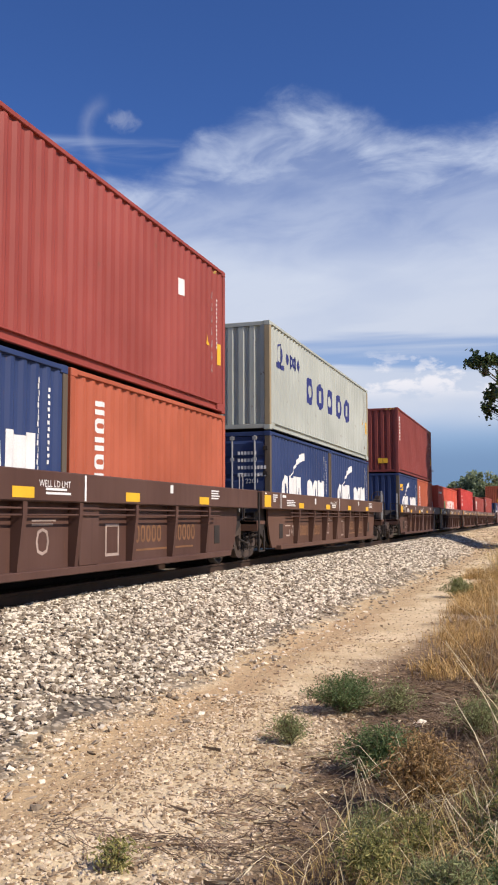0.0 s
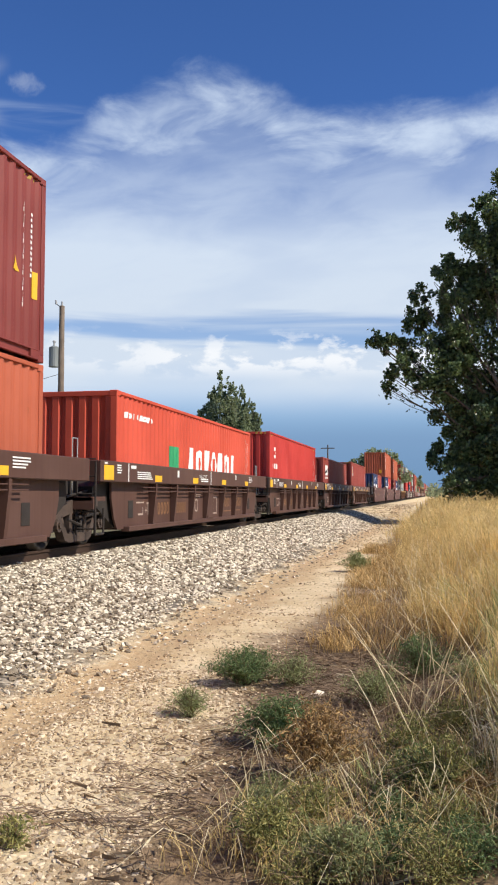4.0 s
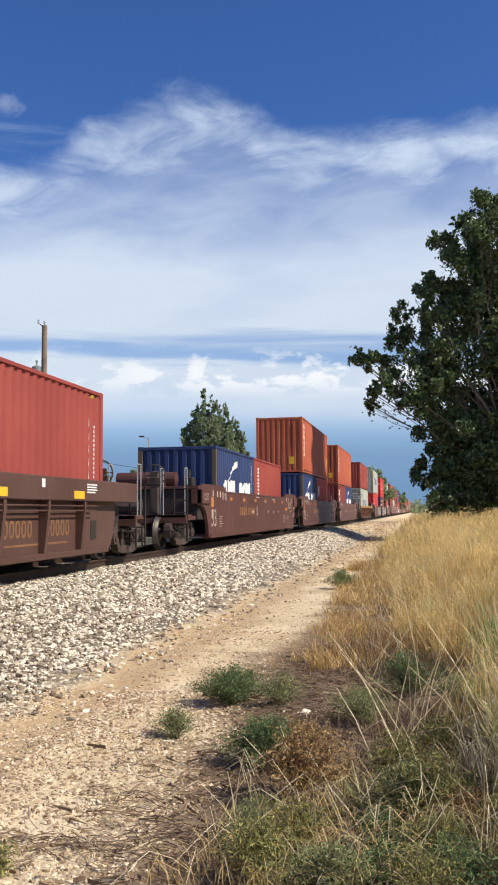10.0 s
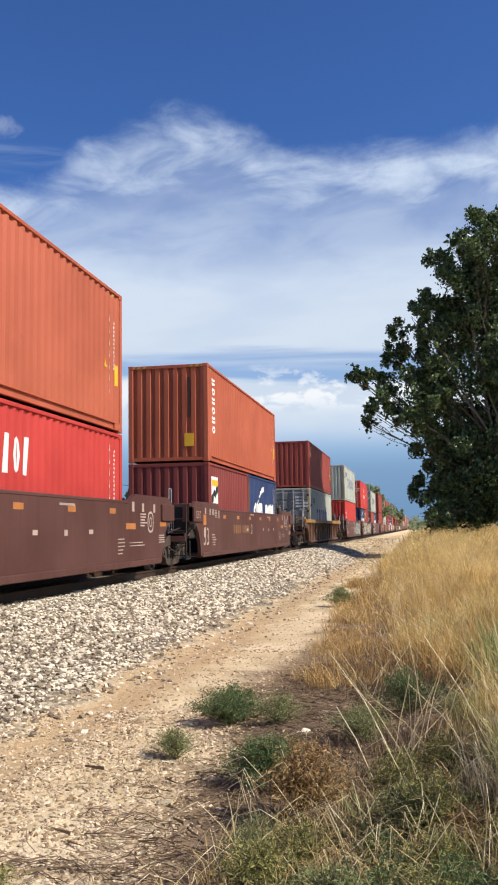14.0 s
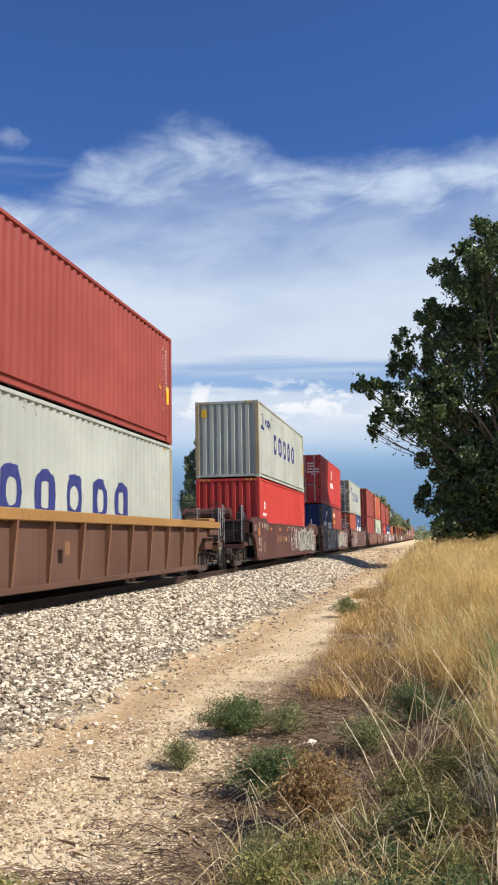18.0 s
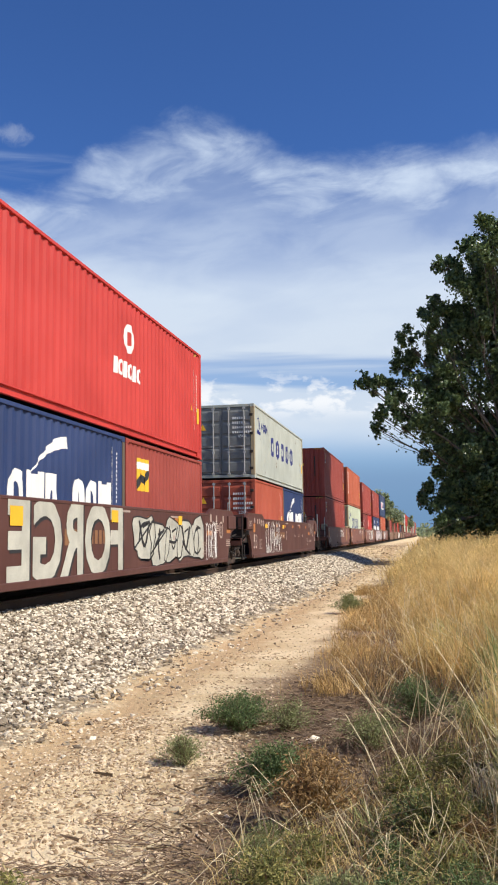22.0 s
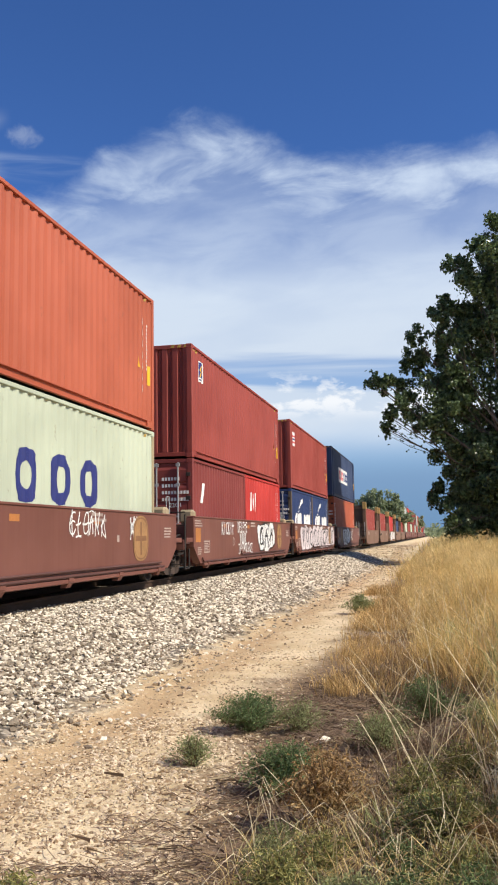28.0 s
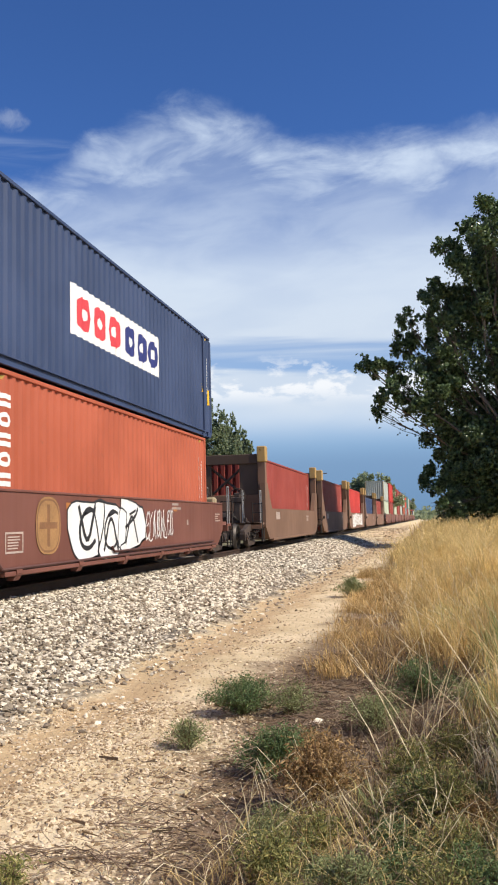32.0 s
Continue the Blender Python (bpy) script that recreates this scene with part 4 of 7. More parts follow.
def end_gear(car, y, way, ink, top=2.2, wheel=True):
    """What stands on the end of a car: platform, grab irons, ladder, brake wheel and pipes."""
    a, b = sorted((y, y + way * 0.62))
    part("end_platform", Shape().soft(-1.42, 1.42, a, b, 1.52, 1.60, 0.01).soft(-1.45, 1.45, a + 0.0, a + 0.09, 1.38, 1.6, 0.01), ink, car)
    for x in (-1.38, -0.75, 0.75, 1.38) if wheel else (-1.38, 1.0):
        yy = y + way * 0.52
        part("grab_iron", kept(("grab", top), lambda: Shape().rod((0, 0, 1.58), (0, 0, top + 0.52), 0.013).rod((0, 0, top + 0.52), (0.0, 0.22, top + 0.52), 0.013).rod((0, 0.22, top + 0.52), (0, 0.22, 1.58), 0.013).mesh("grab_iron", galvanised)), galvanised, car, "", (x, yy - (0.22 if way > 0 else 0.0), 0))
    ladder = Shape()
    for x in (1.12, 1.46):
        ladder.rod((x, y + way * 0.58, 0.95), (x, y + way * 0.58, top + 0.1), 0.02)
    for i in range(5):
        ladder.rod((1.12, y + way * 0.58, 1.05 + i * 0.3), (1.46, y + way * 0.58, 1.05 + i * 0.3), 0.015)
    part("ladder", ladder, grime_and_shade, car)
    part("stirrup_step", Shape().rod((1.42, y + way * 0.1, 1.4), (1.42, y + way * 0.1, 0.95), 0.02).rod((1.42, y + way * 0.1, 0.95), (1.42, y + way * 0.5, 0.95), 0.02).rod((1.42, y + way * 0.5, 0.95), (1.42, y + way * 0.5, 1.4), 0.02), grime_and_shade, car)
    if wheel:
        s = Shape()
        n = 18
        c = (0.55, y + way * 0.35, top + 0.35)
        for i in range(n):
            p, q = [(c[0] + 0.27 * math.cos(6.2832 * k / n), c[1], c[2] + 0.27 * math.sin(6.2832 * k / n)) for k in (i, i + 1)]
            s.rod(p, q, 0.018, 5)
        for i in range(4):
            s.rod(c, (c[0] + 0.27 * math.cos(1.5708 * i), c[1], c[2] + 0.27 * math.sin(1.5708 * i)), 0.014, 5)
        part("brake_wheel", s, frame_steel, car)
        part("brake_housing", Shape().soft(0.44, 0.66, c[1] + way * 0.03 - 0.08, c[1] + way * 0.03 + 0.08, 1.6, top + 0.45, 0.02).soft(0.36, 0.74, c[1] + way * 0.03 - 0.1, c[1] + way * 0.03 + 0.1, top + 0.1, top + 0.3, 0.02), frame_steel, car)
    part("air_reservoir", Shape().rod((-0.95, y + way * 0.3, 1.82), (0.15, y + way * 0.3, 1.82), 0.19, 12), frame_steel, car)
    rnd = random.Random(int(top * 100) + (7 if wheel else 3))
    for k in range(7):
        x0, z0 = rnd.uniform(-1.3, 1.35), rnd.uniform(1.15, 1.7)
        x1, z1 = x0 + rnd.uniform(-0.5, 0.5), z0 + rnd.uniform(-0.25, 0.55)
        ya, yb = y + way * rnd.uniform(0.1, 0.55), y + way * rnd.uniform(0.25, 0.95)
        part("brake_lever", Shape().rod((x0, ya, z0), (x1, yb, z1), rnd.uniform(0.018, 0.04), 6).soft(x1 - 0.05, x1 + 0.05, yb - 0.05, yb + 0.05, z1 - 0.07, z1 + 0.07, 0.012), grime_and_shade if k % 2 else frame_steel, car)
    for x in (-0.9, 0.2, 1.15):
        part("sagging_hose", Shape().rod((x, y + way * 0.3, 1.5), (x + 0.06, y + way * 0.62, 1.12), 0.024).rod((x + 0.06, y + way * 0.62, 1.12), (x, y + way * 1.0, 1.22), 0.024), grime_and_shade, car)
    pipes = Shape()
    for k in range(3):
        pipes.rod((1.2 - 0.16 * k, y - way * 0.2, 1.3 + 0.1 * k), (1.2 - 0.16 * k, y + way * 0.7, 1.25 + 0.09 * k), 0.025)
        pipes.rod((-1.2, y + way * (0.15 + 0.12 * k), 1.36), (1.3, y + way * (0.15 + 0.12 * k), 1.36), 0.022)
    part("brake_piping", pipes, grime_and_shade, car)


def joint_gear(car, y, ink):
    """Slack adjuster, valve and links over a shared truck."""
    part("valve_block", Shape().soft(0.5, 0.95, y - 0.2, y + 0.2, 1.62, 1.95, 0.03), grime_and_shade, car)
    part("brake_cylinder", Shape().rod((-0.7, y, 1.85), (0.35, y, 1.85), 0.16, 12), frame_steel, car)
    part("link_rod", Shape().rod((0.8, y - 0.7, 1.72), (0.8, y + 0.8, 1.66), 0.03).rod((1.1, y - 0.6, 1.6), (1.1, y + 0.7, 1.74), 0.025), grime_and_shade, car)


def bars(car, items, x, ink, label):
    if "reflective" in label or "orange" in label:
        for i in items:
            part("reflector", draped(rect(*i), ink, x, 0.0, 0.003), ink, car)
    else:
        tagged(part("marking", draped([r for i in items for r in rect(*i)], ink, x, 0.0, 0.0055), ink, car, label), kind="stuff")


def lines(y, z, w, n, h=0.045, gap=0.075, seed=0):
    rnd = random.Random(seed)
    return [(y, z - i * gap, w * rnd.uniform(0.55, 1.0), h) for i in range(n)]


def inked(car, outlines, ink, x, label, lift=0.004, name="marking"):
    """Each form of a marking as a thin skin of its own."""
    for piece in pieces(outlines):
        part(name, draped(piece, ink, x, 0.0, lift), ink, car, label)


TAGS = (((0, 0), (0, 1)), ((1, 0), (1, 1)), ((0, 1), (1, 1)), ((0, 0), (1, 0)), ((0, 0.5), (0.9, 0.55)), ((0, 0), (0.5, 1), (1, 0)), ((0, 1), (0.5, 0), (1, 1)), ((1, 0.9), (0.5, 1), (0, 0.6), (0.1, 0.1), (0.6, 0), (1, 0.2)), ((0.5, 0), (0.5, 1)), ((0, 0.45), (1, 1)), ((0.1, 0.5), (1, 0)))


def curved(points):
    """The bent line with its corners cut round."""
    for _ in range(2):
        if len(points) < 3:
            break
        out = [points[0]]
        for p, q in zip(points, points[1:]):
            out += [(0.75 * p[0] + 0.25 * q[0], 0.75 * p[1] + 0.25 * q[1]), (0.25 * p[0] + 0.75 * q[0], 0.25 * p[1] + 0.75 * q[1])]
        points = out + [points[-1]]
    return points


def scrawl(car, x, y, z, w, h, n, ink, seed, width=0.06, label="scrawled spray-paint graffiti"):
    """Hasty sprayed signs, each of two or three strokes."""
    rnd = random.Random(seed)
    p = w / n
    for i in range(n):
        out = []
        lean, drop, k = rnd.uniform(-0.1, 0.15), rnd.uniform(-0.06, 0.06) * h, rnd.uniform(0.62, 0.8)
        for line in rnd.sample(TAGS, 3):
            bend = [(y + p * (i + k * (a + rnd.uniform(-0.12, 0.12)) + lean * b), z + drop + h * (b * 0.95 + rnd.uniform(-0.05, 0.05))) for a, b in line]
            if len(bend) == 2:
                bend.insert(1, ((bend[0][0] + bend[1][0]) / 2 + rnd.uniform(-0.22, 0.22) * p, (bend[0][1] + bend[1][1]) / 2 + rnd.uniform(-0.1, 0.1) * h))
            out += stroke(curved(bend), width * rnd.uniform(0.6, 1.0))
        part("graffiti", draped(out, ink, x, 0.0, 0.006, 0.0006), ink, car, label)


def sprayed(car, x, y, z, size, word, ink, width=0.05):
    """A readable sprayed word of straight strokes."""
    lines = {"K": (((0, 0), (0.05, 1)), ((0.0, 0.45), (0.9, 1)), ((0.15, 0.55), (1, 0))), "I": (((0.5, 0), (0.55, 1)),), "C": (((1, 0.95), (0.3, 0.9), (0.1, 0.4), (0.3, 0.05), (1, 0.1)),), "T": (((0.5, 0), (0.5, 1)), ((-0.2, 0.7), (1.3, 0.75))), "D": (((0, 0), (0.05, 1)), ((-0.1, 1), (0.7, 0.85), (0.95, 0.4), (0.6, 0.05), (-0.1, 0))), "E": (((0.05, 0), (0, 1)), ((0, 1), (0.95, 0.95)), ((0, 0.5), (0.8, 0.55)), ((0, 0), (1, 0.05))),
             "L": (((0.1, 1), (0, 0), (0.95, 0.05)),), "Y": (((0, 1), (0.5, 0.5), (0.95, 1)), ((0.5, 0.5), (0.4, 0))), "O": (((0.5, 1), (0.05, 0.6), (0.3, 0), (0.85, 0.2), (0.9, 0.8), (0.5, 1)),), "U": (((0, 1), (0.1, 0.1), (0.8, 0.05), (0.95, 1)),), "R": (((0, 0), (0.05, 1), (0.8, 0.9), (0.75, 0.55), (0.05, 0.45), (0.95, 0)),)}
    for i, c in enumerate(word):
        out = [q for line in lines[c] for q in stroke([(y + size * 1.0 * (i + 0.62 * a), z + size * 1.35 * b) for a, b in line], width)]
        part("graffiti", draped(out, ink, x, 0.0, 0.006, 0.0006), ink, car, "white sprayed letter")


def bubble(car, x, y, z, w, h, n, fill, rim, seed, label="white bubble-letter graffiti"):
    """Fat rounded forms with dark rims and inner strokes."""
    rnd = random.Random(seed)
    blobs, inner, lines_of = [], [], []
    p = w / n
    for i in range(n):
        c, hh = y + p * (i + 0.5), h * rnd.uniform(0.82, 1.0)
        zz = z + (h - hh) * rnd.random()
        lean = rnd.uniform(-0.18, 0.18)
        ring = []
        for k in range(18):
            a = 6.2832 * k / 18
            r = 1 + 0.13 * math.sin(3 * a + i) + 0.1 * rnd.uniform(-1, 1)
            ring.append((c + p * 0.68 * r * math.copysign(abs(math.cos(a)) ** 0.6, math.cos(a)) + lean * math.sin(a) * h * 0.3, zz + hh / 2 + hh * 0.5 * r * math.copysign(abs(math.sin(a)) ** 0.6, math.sin(a))))
        blobs.append(ring)
        k = rnd.randint(0, 3)
        inner += stroke([ring[2], ring[10]], 0.05) if k == 0 else []
        for line in rnd.sample(TAGS[4:], 2):
            bend = [(c + p * (0.62 * a - 0.31), zz + hh * (0.14 + 0.7 * b)) for a, b in line]
            if len(bend) == 2:
                bend.insert(1, ((bend[0][0] + bend[1][0]) / 2 + rnd.uniform(-0.3, 0.3) * p, (bend[0][1] + bend[1][1]) / 2 + rnd.uniform(-0.2, 0.2) * hh))
            inner += stroke(curved(bend), rnd.uniform(0.05, 0.1))
        inner += stroke([(c - p * 0.1, zz + hh * 0.72), (c + p * 0.2, zz + hh * 0.8)], 0.05)
        inner += stroke(ring[4:13] if i % 2 else ring[13:] + ring[:4], 0.045)
        inner += stroke(ring[::1] + ring[:1], 0.03)
        lines_of.append(inner)
        inner = []
    for i, ring in enumerate(blobs):
        part("graffiti", draped([ring], fill, x, 0.0, 0.005 + 0.0012 * (i % 2)), fill, car, label)
        part("graffiti_outline", draped(lines_of[i], rim, x, 0.0, 0.008 + 0.0012 * (i % 2), 0.0003), rim, car)


emblem_gold = plain("tan_gold_emblem", (0.33, 0.18, 0.07), 0.6, 0, 0.3)


def emblem(car, x, y, z, r):
    """A gold ring with a cross in it."""
    part("emblem", draped(oval(y - r, z - r, 2 * r, 2 * r, 0.0, 24), emblem_gold, x, 0.0, 0.0105), emblem_gold, car, "gold round emblem with a faint cross")
    part("emblem_cross", draped(rect(y - 0.05, z - r + 0.12, 0.10, 2 * r - 0.24) + rect(y - r + 0.12, z - 0.05, r - 0.17, 0.10) + rect(y + 0.05, z - 0.05, r - 0.17, 0.10), gold_mark, x, 0.0, 0.0118), gold_mark, car)
    part("emblem_rim", draped(oval(y - r + 0.03, z - r + 0.03, 2 * r - 0.06, 2 * r - 0.06, 0.03, 24), gold_mark, x, 0.0, 0.0118), gold_mark, car)


def rib_car(s, ink="taupe", near="art", far="art", seed=0):
    """A well car for one forty-foot box: proud top sill, ribbed side sheets set back under it."""
    rnd = random.Random(seed)
    mat = CAR[ink]
    car = thing("well_car", "dusty brown ribbed steel well car with yellow markings on its sill", "rail car", "well cars of the train")
    L = 12.19
    e0, e1 = -1.45, L + 1.25
    for sx in (-1, 1):
        a, b = sorted((sx * 1.27, sx * 1.49))
        part("top_sill", Shape().soft(a, b, e0, e1, 1.86, 2.24, 0.015), mat, car)
        a, b = sorted((sx * 1.26, sx * 1.30))
        sheet = [(-0.46, 1.86), (L + 0.46, 1.86), (L + 0.45, 1.55), (L + 0.32, 1.2), (L + 0.14, 0.98), (-0.14, 0.98), (-0.32, 1.2), (-0.45, 1.55)]
        part("side_sheet", Shape().prism(sheet, "x", a, b), mat, car)
        a, b = sorted((sx * 1.25, sx * 1.42))
        part("bottom_sill", Shape().soft(a, b, 0.2, L - 0.2, 0.93, 1.03, 0.01), mat, car)
        rib = kept(("rib", ink), lambda: Shape().prism([(1.30, 1.03), (1.30, 1.86), (1.47, 1.86), (1.47, 1.72), (1.40, 1.03)], "y", -0.045, 0.045).mesh("rib", mat))
        for k in range(7):
            ob = part("rib", rib, mat, car, "", (0, 1.7 + k * 1.5 if k != 3 else 6.02, 0))
            if sx < 0:
                ob.rotation_euler = (0, 0, math.pi)
        a, b = sorted((sx * 1.30, sx * 1.42))
        part("splice_post", Shape().soft(a, b, 6.08, 6.6, 1.03, 1.86, 0.012), mat, car)
        for zz in (1.70, 1.78):
            part("hand_rail", kept(("pipe", zz), lambda: Shape().rod((0, 0.9, zz), (0, L - 0.9, zz), 0.014).mesh("hand_rail", mat)), mat, car, "", (sx * 1.44, 0, 0))
        for y in (0.55, L - 0.72):
            # thin dark plate on the sheet paints the shade inside a lift hole
            part("lift_pocket", Shape().soft(min(sx * 1.295, sx * 1.31), max(sx * 1.295, sx * 1.31), y - 0.12, y + 0.16, 1.18, 1.52, 0.005), grime_and_shade, car)
    part("floor", Shape().box(-1.26, 1.26, 0.0, L, 0.97, 1.04), mat, car)
    for y0, y1 in ((e0 + 0.3, -0.03), (L + 0.03, e1 - 0.3)):
        way = 1 if y0 > 0 else -1
        # dark colour paints the deep shade at the car end
        part("end_bulkhead", Shape().prism([(y0 if way < 0 else y1, 1.5), (y0 if way < 0 else y1, 1.78), (y1 if way < 0 else y0, 2.0), (y1 if way < 0 else y0, 1.0)], "x", -1.2, 1.2), grime_and_shade, car)
    # markings on the near side
    x = 1.49
    bars(car, [(-1.32, 1.90, 0.48, 0.26)] + [(1.52 + 2.87 * k, 1.90, 0.46, 0.13) for k in range(4)], x, yellow_mark, "yellow reflective marks")
    bars(car, [(0.05, 2.13, 0.3, 0.06), (-1.3, 2.18, 0.14, 0.03), (-0.1, 1.88, 0.05, 0.34), (6.05, 1.88, 0.05, 0.34), (3.1, 2.02, 0.14, 0.15), (8.85, 2.06, 0.12, 0.13)] + lines(-0.68, 2.16, 0.34, 4, 0.024, 0.045, seed) + lines(0.42, 2.06, 0.95, 4, 0.022, 0.04, seed + 1) + lines(5.1, 2.0, 0.75, 2, 0.03, 0.05, seed + 2) + lines(10.7, 2.14, 0.6, 4, 0.024, 0.045, seed + 3), x, white_mark, "small white stencil lines")
    inked(car, lettering("WELL LD LMT", 4.95, 2.04, 0.12), white_mark, x, "white stencilled letter")
    xs = 1.30
    bars(car, lines(0.9, 1.46, 0.5, 1, 0.03) + [(1.0, 1.22, 0.3, 0.035), (1.28, 1.22, 0.035, 0.16), (1.42, 1.3, 0.14, 0.03), (1.475, 1.25, 0.03, 0.13), (1.6, 1.22, 0.035, 0.26), (1.53, 1.44, 0.17, 0.035)] + lines(5.1, 1.62, 0.8, 2, 0.025, 0.05, seed + 6), xs, cream_mark, "faded stencil lines")
    inked(car, rect(7.0, 1.12, 0.42, 0.04) + rect(7.0, 1.54, 0.42, 0.04) + rect(7.0, 1.16, 0.04, 0.38) + rect(7.38, 1.16, 0.04, 0.38) + oval(5.2, 1.2, 0.3, 0.34, 0.04, 8), cream_mark, xs, "faded square stencil")
    inked(car, [r for i in range(4) for r in oval(2.27 + 0.21 * i, 1.2, 0.17, 0.28, 0.05, 8)] + [r for i in range(6) for r in oval(3.5 + 0.16 * i, 1.2, 0.13, 0.27, 0.04, 8)], gold_mark, xs, "faded gold blocks")
    inked(car, [r for i in range(5) for r in oval(7.95 + 0.2 * i, 1.28, 0.17, 0.28, 0.045, 8)] + [r for i in range(5) for r in oval(9.4 + 0.2 * i, 1.28, 0.17, 0.28, 0.045, 8)] + rect(8.0, 1.16, 2.3, 0.03), gold_mark, xs, "worn gold name blocks")
    if near == "cpl":
        truck(car, -1.4, s)
        coupler(car, -2.4, -1)
        end_gear(car, -1.3, -1, mat, 2.15)
    else:
        truck(car, -1.42, s)
        end_gear(car, -1.05, -1, mat, 2.1, False)
        joint_gear(car, -1.45, mat)
    if far == "cpl":
        truck(car, L + 1.9, s)
        coupler(car, L + 2.6, 1)
        end_gear(car, L + 1.3, 1, mat, 2.15)
    MOVERS.append((car, s, 0.0))
    return car


def smooth_car(s, near="art", far="art", seed=0, marks="53"):
    """A long well car with plain side sheets that rise at their ends; s is the near end of its forty-foot load."""
    mat = CAR["brown"]
    car = thing("well_car", "oxide-brown smooth-sided steel well car with white stencils", "rail car", "well cars of the train")
    e0, e1 = -2.85, 15.04
    X = 1.47
    cut = ((0.0, 1.86), (0.36, 1.80), (0.62, 1.62), (0.80, 1.32), (0.88, 0.98))
    side = [(e0 + 0.35, 2.42), (e0 + 2.75, 2.42), (e0 + 3.2, 2.25), (e1 - 3.2, 2.25), (e1 - 2.75, 2.42), (e1 - 0.35, 2.42), (e1, 2.28)] + [(e1 - a, z) for a, z in cut] + [(e0 + a, z) for a, z in cut[::-1]] + [(e0, 2.28)]
    for sx in (-1, 1):
        a, b = sorted((sx * 1.38, sx * X))
        part("side_sheet", Shape().prism(side, "x", a, b), mat, car)
        a, b = sorted((sx * 1.26, sx * (X + 0.03)))
        part("bottom_sill", Shape().soft(a, b, e0 + 1.02, e1 - 1.02, 0.94, 1.06, 0.012), mat, car)
        a, b = sorted((sx * 1.28, sx * (X + 0.012)))
        part("top_chord", Shape().soft(a, b, e0 + 3.2, e1 - 3.2, 2.21, 2.27, 0.012), mat, car)
        for y in (e0, e1 - 0.95):
            a, b = sorted((sx * 1.2, sx * (X + 0.05)))
            part("end_panel", Shape().soft(a, b, y, y + 0.95, 1.88, 2.26, 0.012), mat, car)
    part("floor", Shape().box(-1.37, 1.37, e0 + 1.0, e1 - 1.0, 0.98, 1.04), mat, car)
    for y0 in (-0.3, 12.31):
        part("well_end", Shape().soft(-1.37, 1.37, y0, y0 + 0.15, 0.98, 2.2, 0.01), grime_and_shade, car)
    for y0, y1 in ((e0 + 0.1, e0 + 1.2), (e1 - 1.2, e1 - 0.1)):
        part("end_deck", Shape().soft(-1.38, 1.38, y0, y1, 2.28, 2.36, 0.01), mat, car)
        # dark block: shade of the hollow under the deck, put in as colour
        part("end_bulkhead", Shape().soft(-1.36, 1.36, (y0 + y1) / 2 - 0.5, (y0 + y1) / 2 + 0.5, 1.45, 2.28, 0.03), grime_and_shade, car)
    for y in ((e1 - 0.9,) if far == "cpl" else ()) + ((e0 + 0.9,) if near == "cpl" else ()):
        part("deck_reservoir", Shape().rod((-1.15, y, 2.58), (0.55, y, 2.58), 0.2, 14).soft(-0.9, -0.82, y - 0.2, y + 0.2, 2.36, 2.5, 0.01).soft(0.2, 0.28, y - 0.2, y + 0.2, 2.36, 2.5, 0.01), mat, car)
        part("control_valve", Shape().soft(0.75, 1.05, y - 0.15, y + 0.15, 2.36, 2.62, 0.03).rod((0.9, y, 2.6), (0.9, y, 2.82), 0.05, 8), grime_and_shade, car)
    x = X
    if marks == "53":
        inked(car, lettering("53", -1.72, 1.26, 0.68), cream_mark, x, "cream stencilled number")
        inked(car, lettering("125T", e0 + 0.14, 1.98, 0.26), cream_mark, x + 0.05, "cream stencilled load mark")
    bars(car, [(e0 + 1.15, 1.8, 0.32, 0.28)] + [(e0 + 3.6 + k * 2.0, 2.0, 0.34, 0.1) for k in range(6)], x, orange_mark, "faded orange reflective marks")
    bars(car, [(e0 + 1.32, 2.1, 0.13, 0.17), (e0 + 1.85, 2.08, 0.12, 0.17), (e0 + 2.2, 2.08, 0.14, 0.17), (e0 + 2.95, 2.0, 0.12, 0.22), (e0 + 1.25, 1.5, 0.16, 0.24)] + lines(e0 + 2.5, 2.2, 0.35, 5, 0.025, 0.045, seed) + lines(5.0, 2.15, 0.7, 1, 0.04) + lines(8.4, 2.1, 0.7, 1, 0.04) + lines(12.6, 2.0, 0.5, 5, 0.03, 0.06, seed), x, cream_mark, "cream stencil lines")
    bars(car, lines(e0 + 2.15, 1.52, 0.5, 5, 0.02, 0.07, seed + 1) + lines(11.2, 1.5, 0.5, 5, 0.02, 0.07, seed + 3) + [(4.3, 1.62, 0.3, 0.08), (7.4, 1.62, 0.18, 0.08), (8.6, 1.6, 0.14, 0.1), (9.7, 1.62, 0.2, 0.08)], x, cream_mark, "thin cream stencil lines")
    inked(car, oval(13.1, 1.62, 0.42, 0.46, 0.045, 16) + oval(13.22, 1.74, 0.18, 0.22, 0.03, 10), cream_mark, x, "cream round stencil")
    bars(car, [(11.7, 1.7, 0.6, 0.12), (14.0, 1.76, 0.5, 0.1)], x, orange_mark, "faded orange reflective marks")
    bars(car, [(12.05, 2.06, 0.16, 0.2), (12.7, 2.06, 0.15, 0.18), (13.5, 2.06, 0.15, 0.18), (14.3, 2.06, 0.14, 0.18)] + lines(13.9, 1.55, 0.6, 4, 0.022, 0.05, seed + 7) + lines(11.9, 1.42, 1.1, 2, 0.018, 0.06, seed + 8), x, cream_mark, "cream stencil lines")
    inked(car, oval(5.1, 1.5, 0.2, 0.36, 0.05, 12), cream_mark, x, "cream letter ring")
    inked(car, [r for i in range(4) for r in rect(2.2 + 0.3 * i, 1.55, 0.2, 0.26)] + [r for i in range(6) for r in rect(3.6 + 0.2 * i, 1.56, 0.13, 0.24)], gold_mark, x, "faded gold blocks")
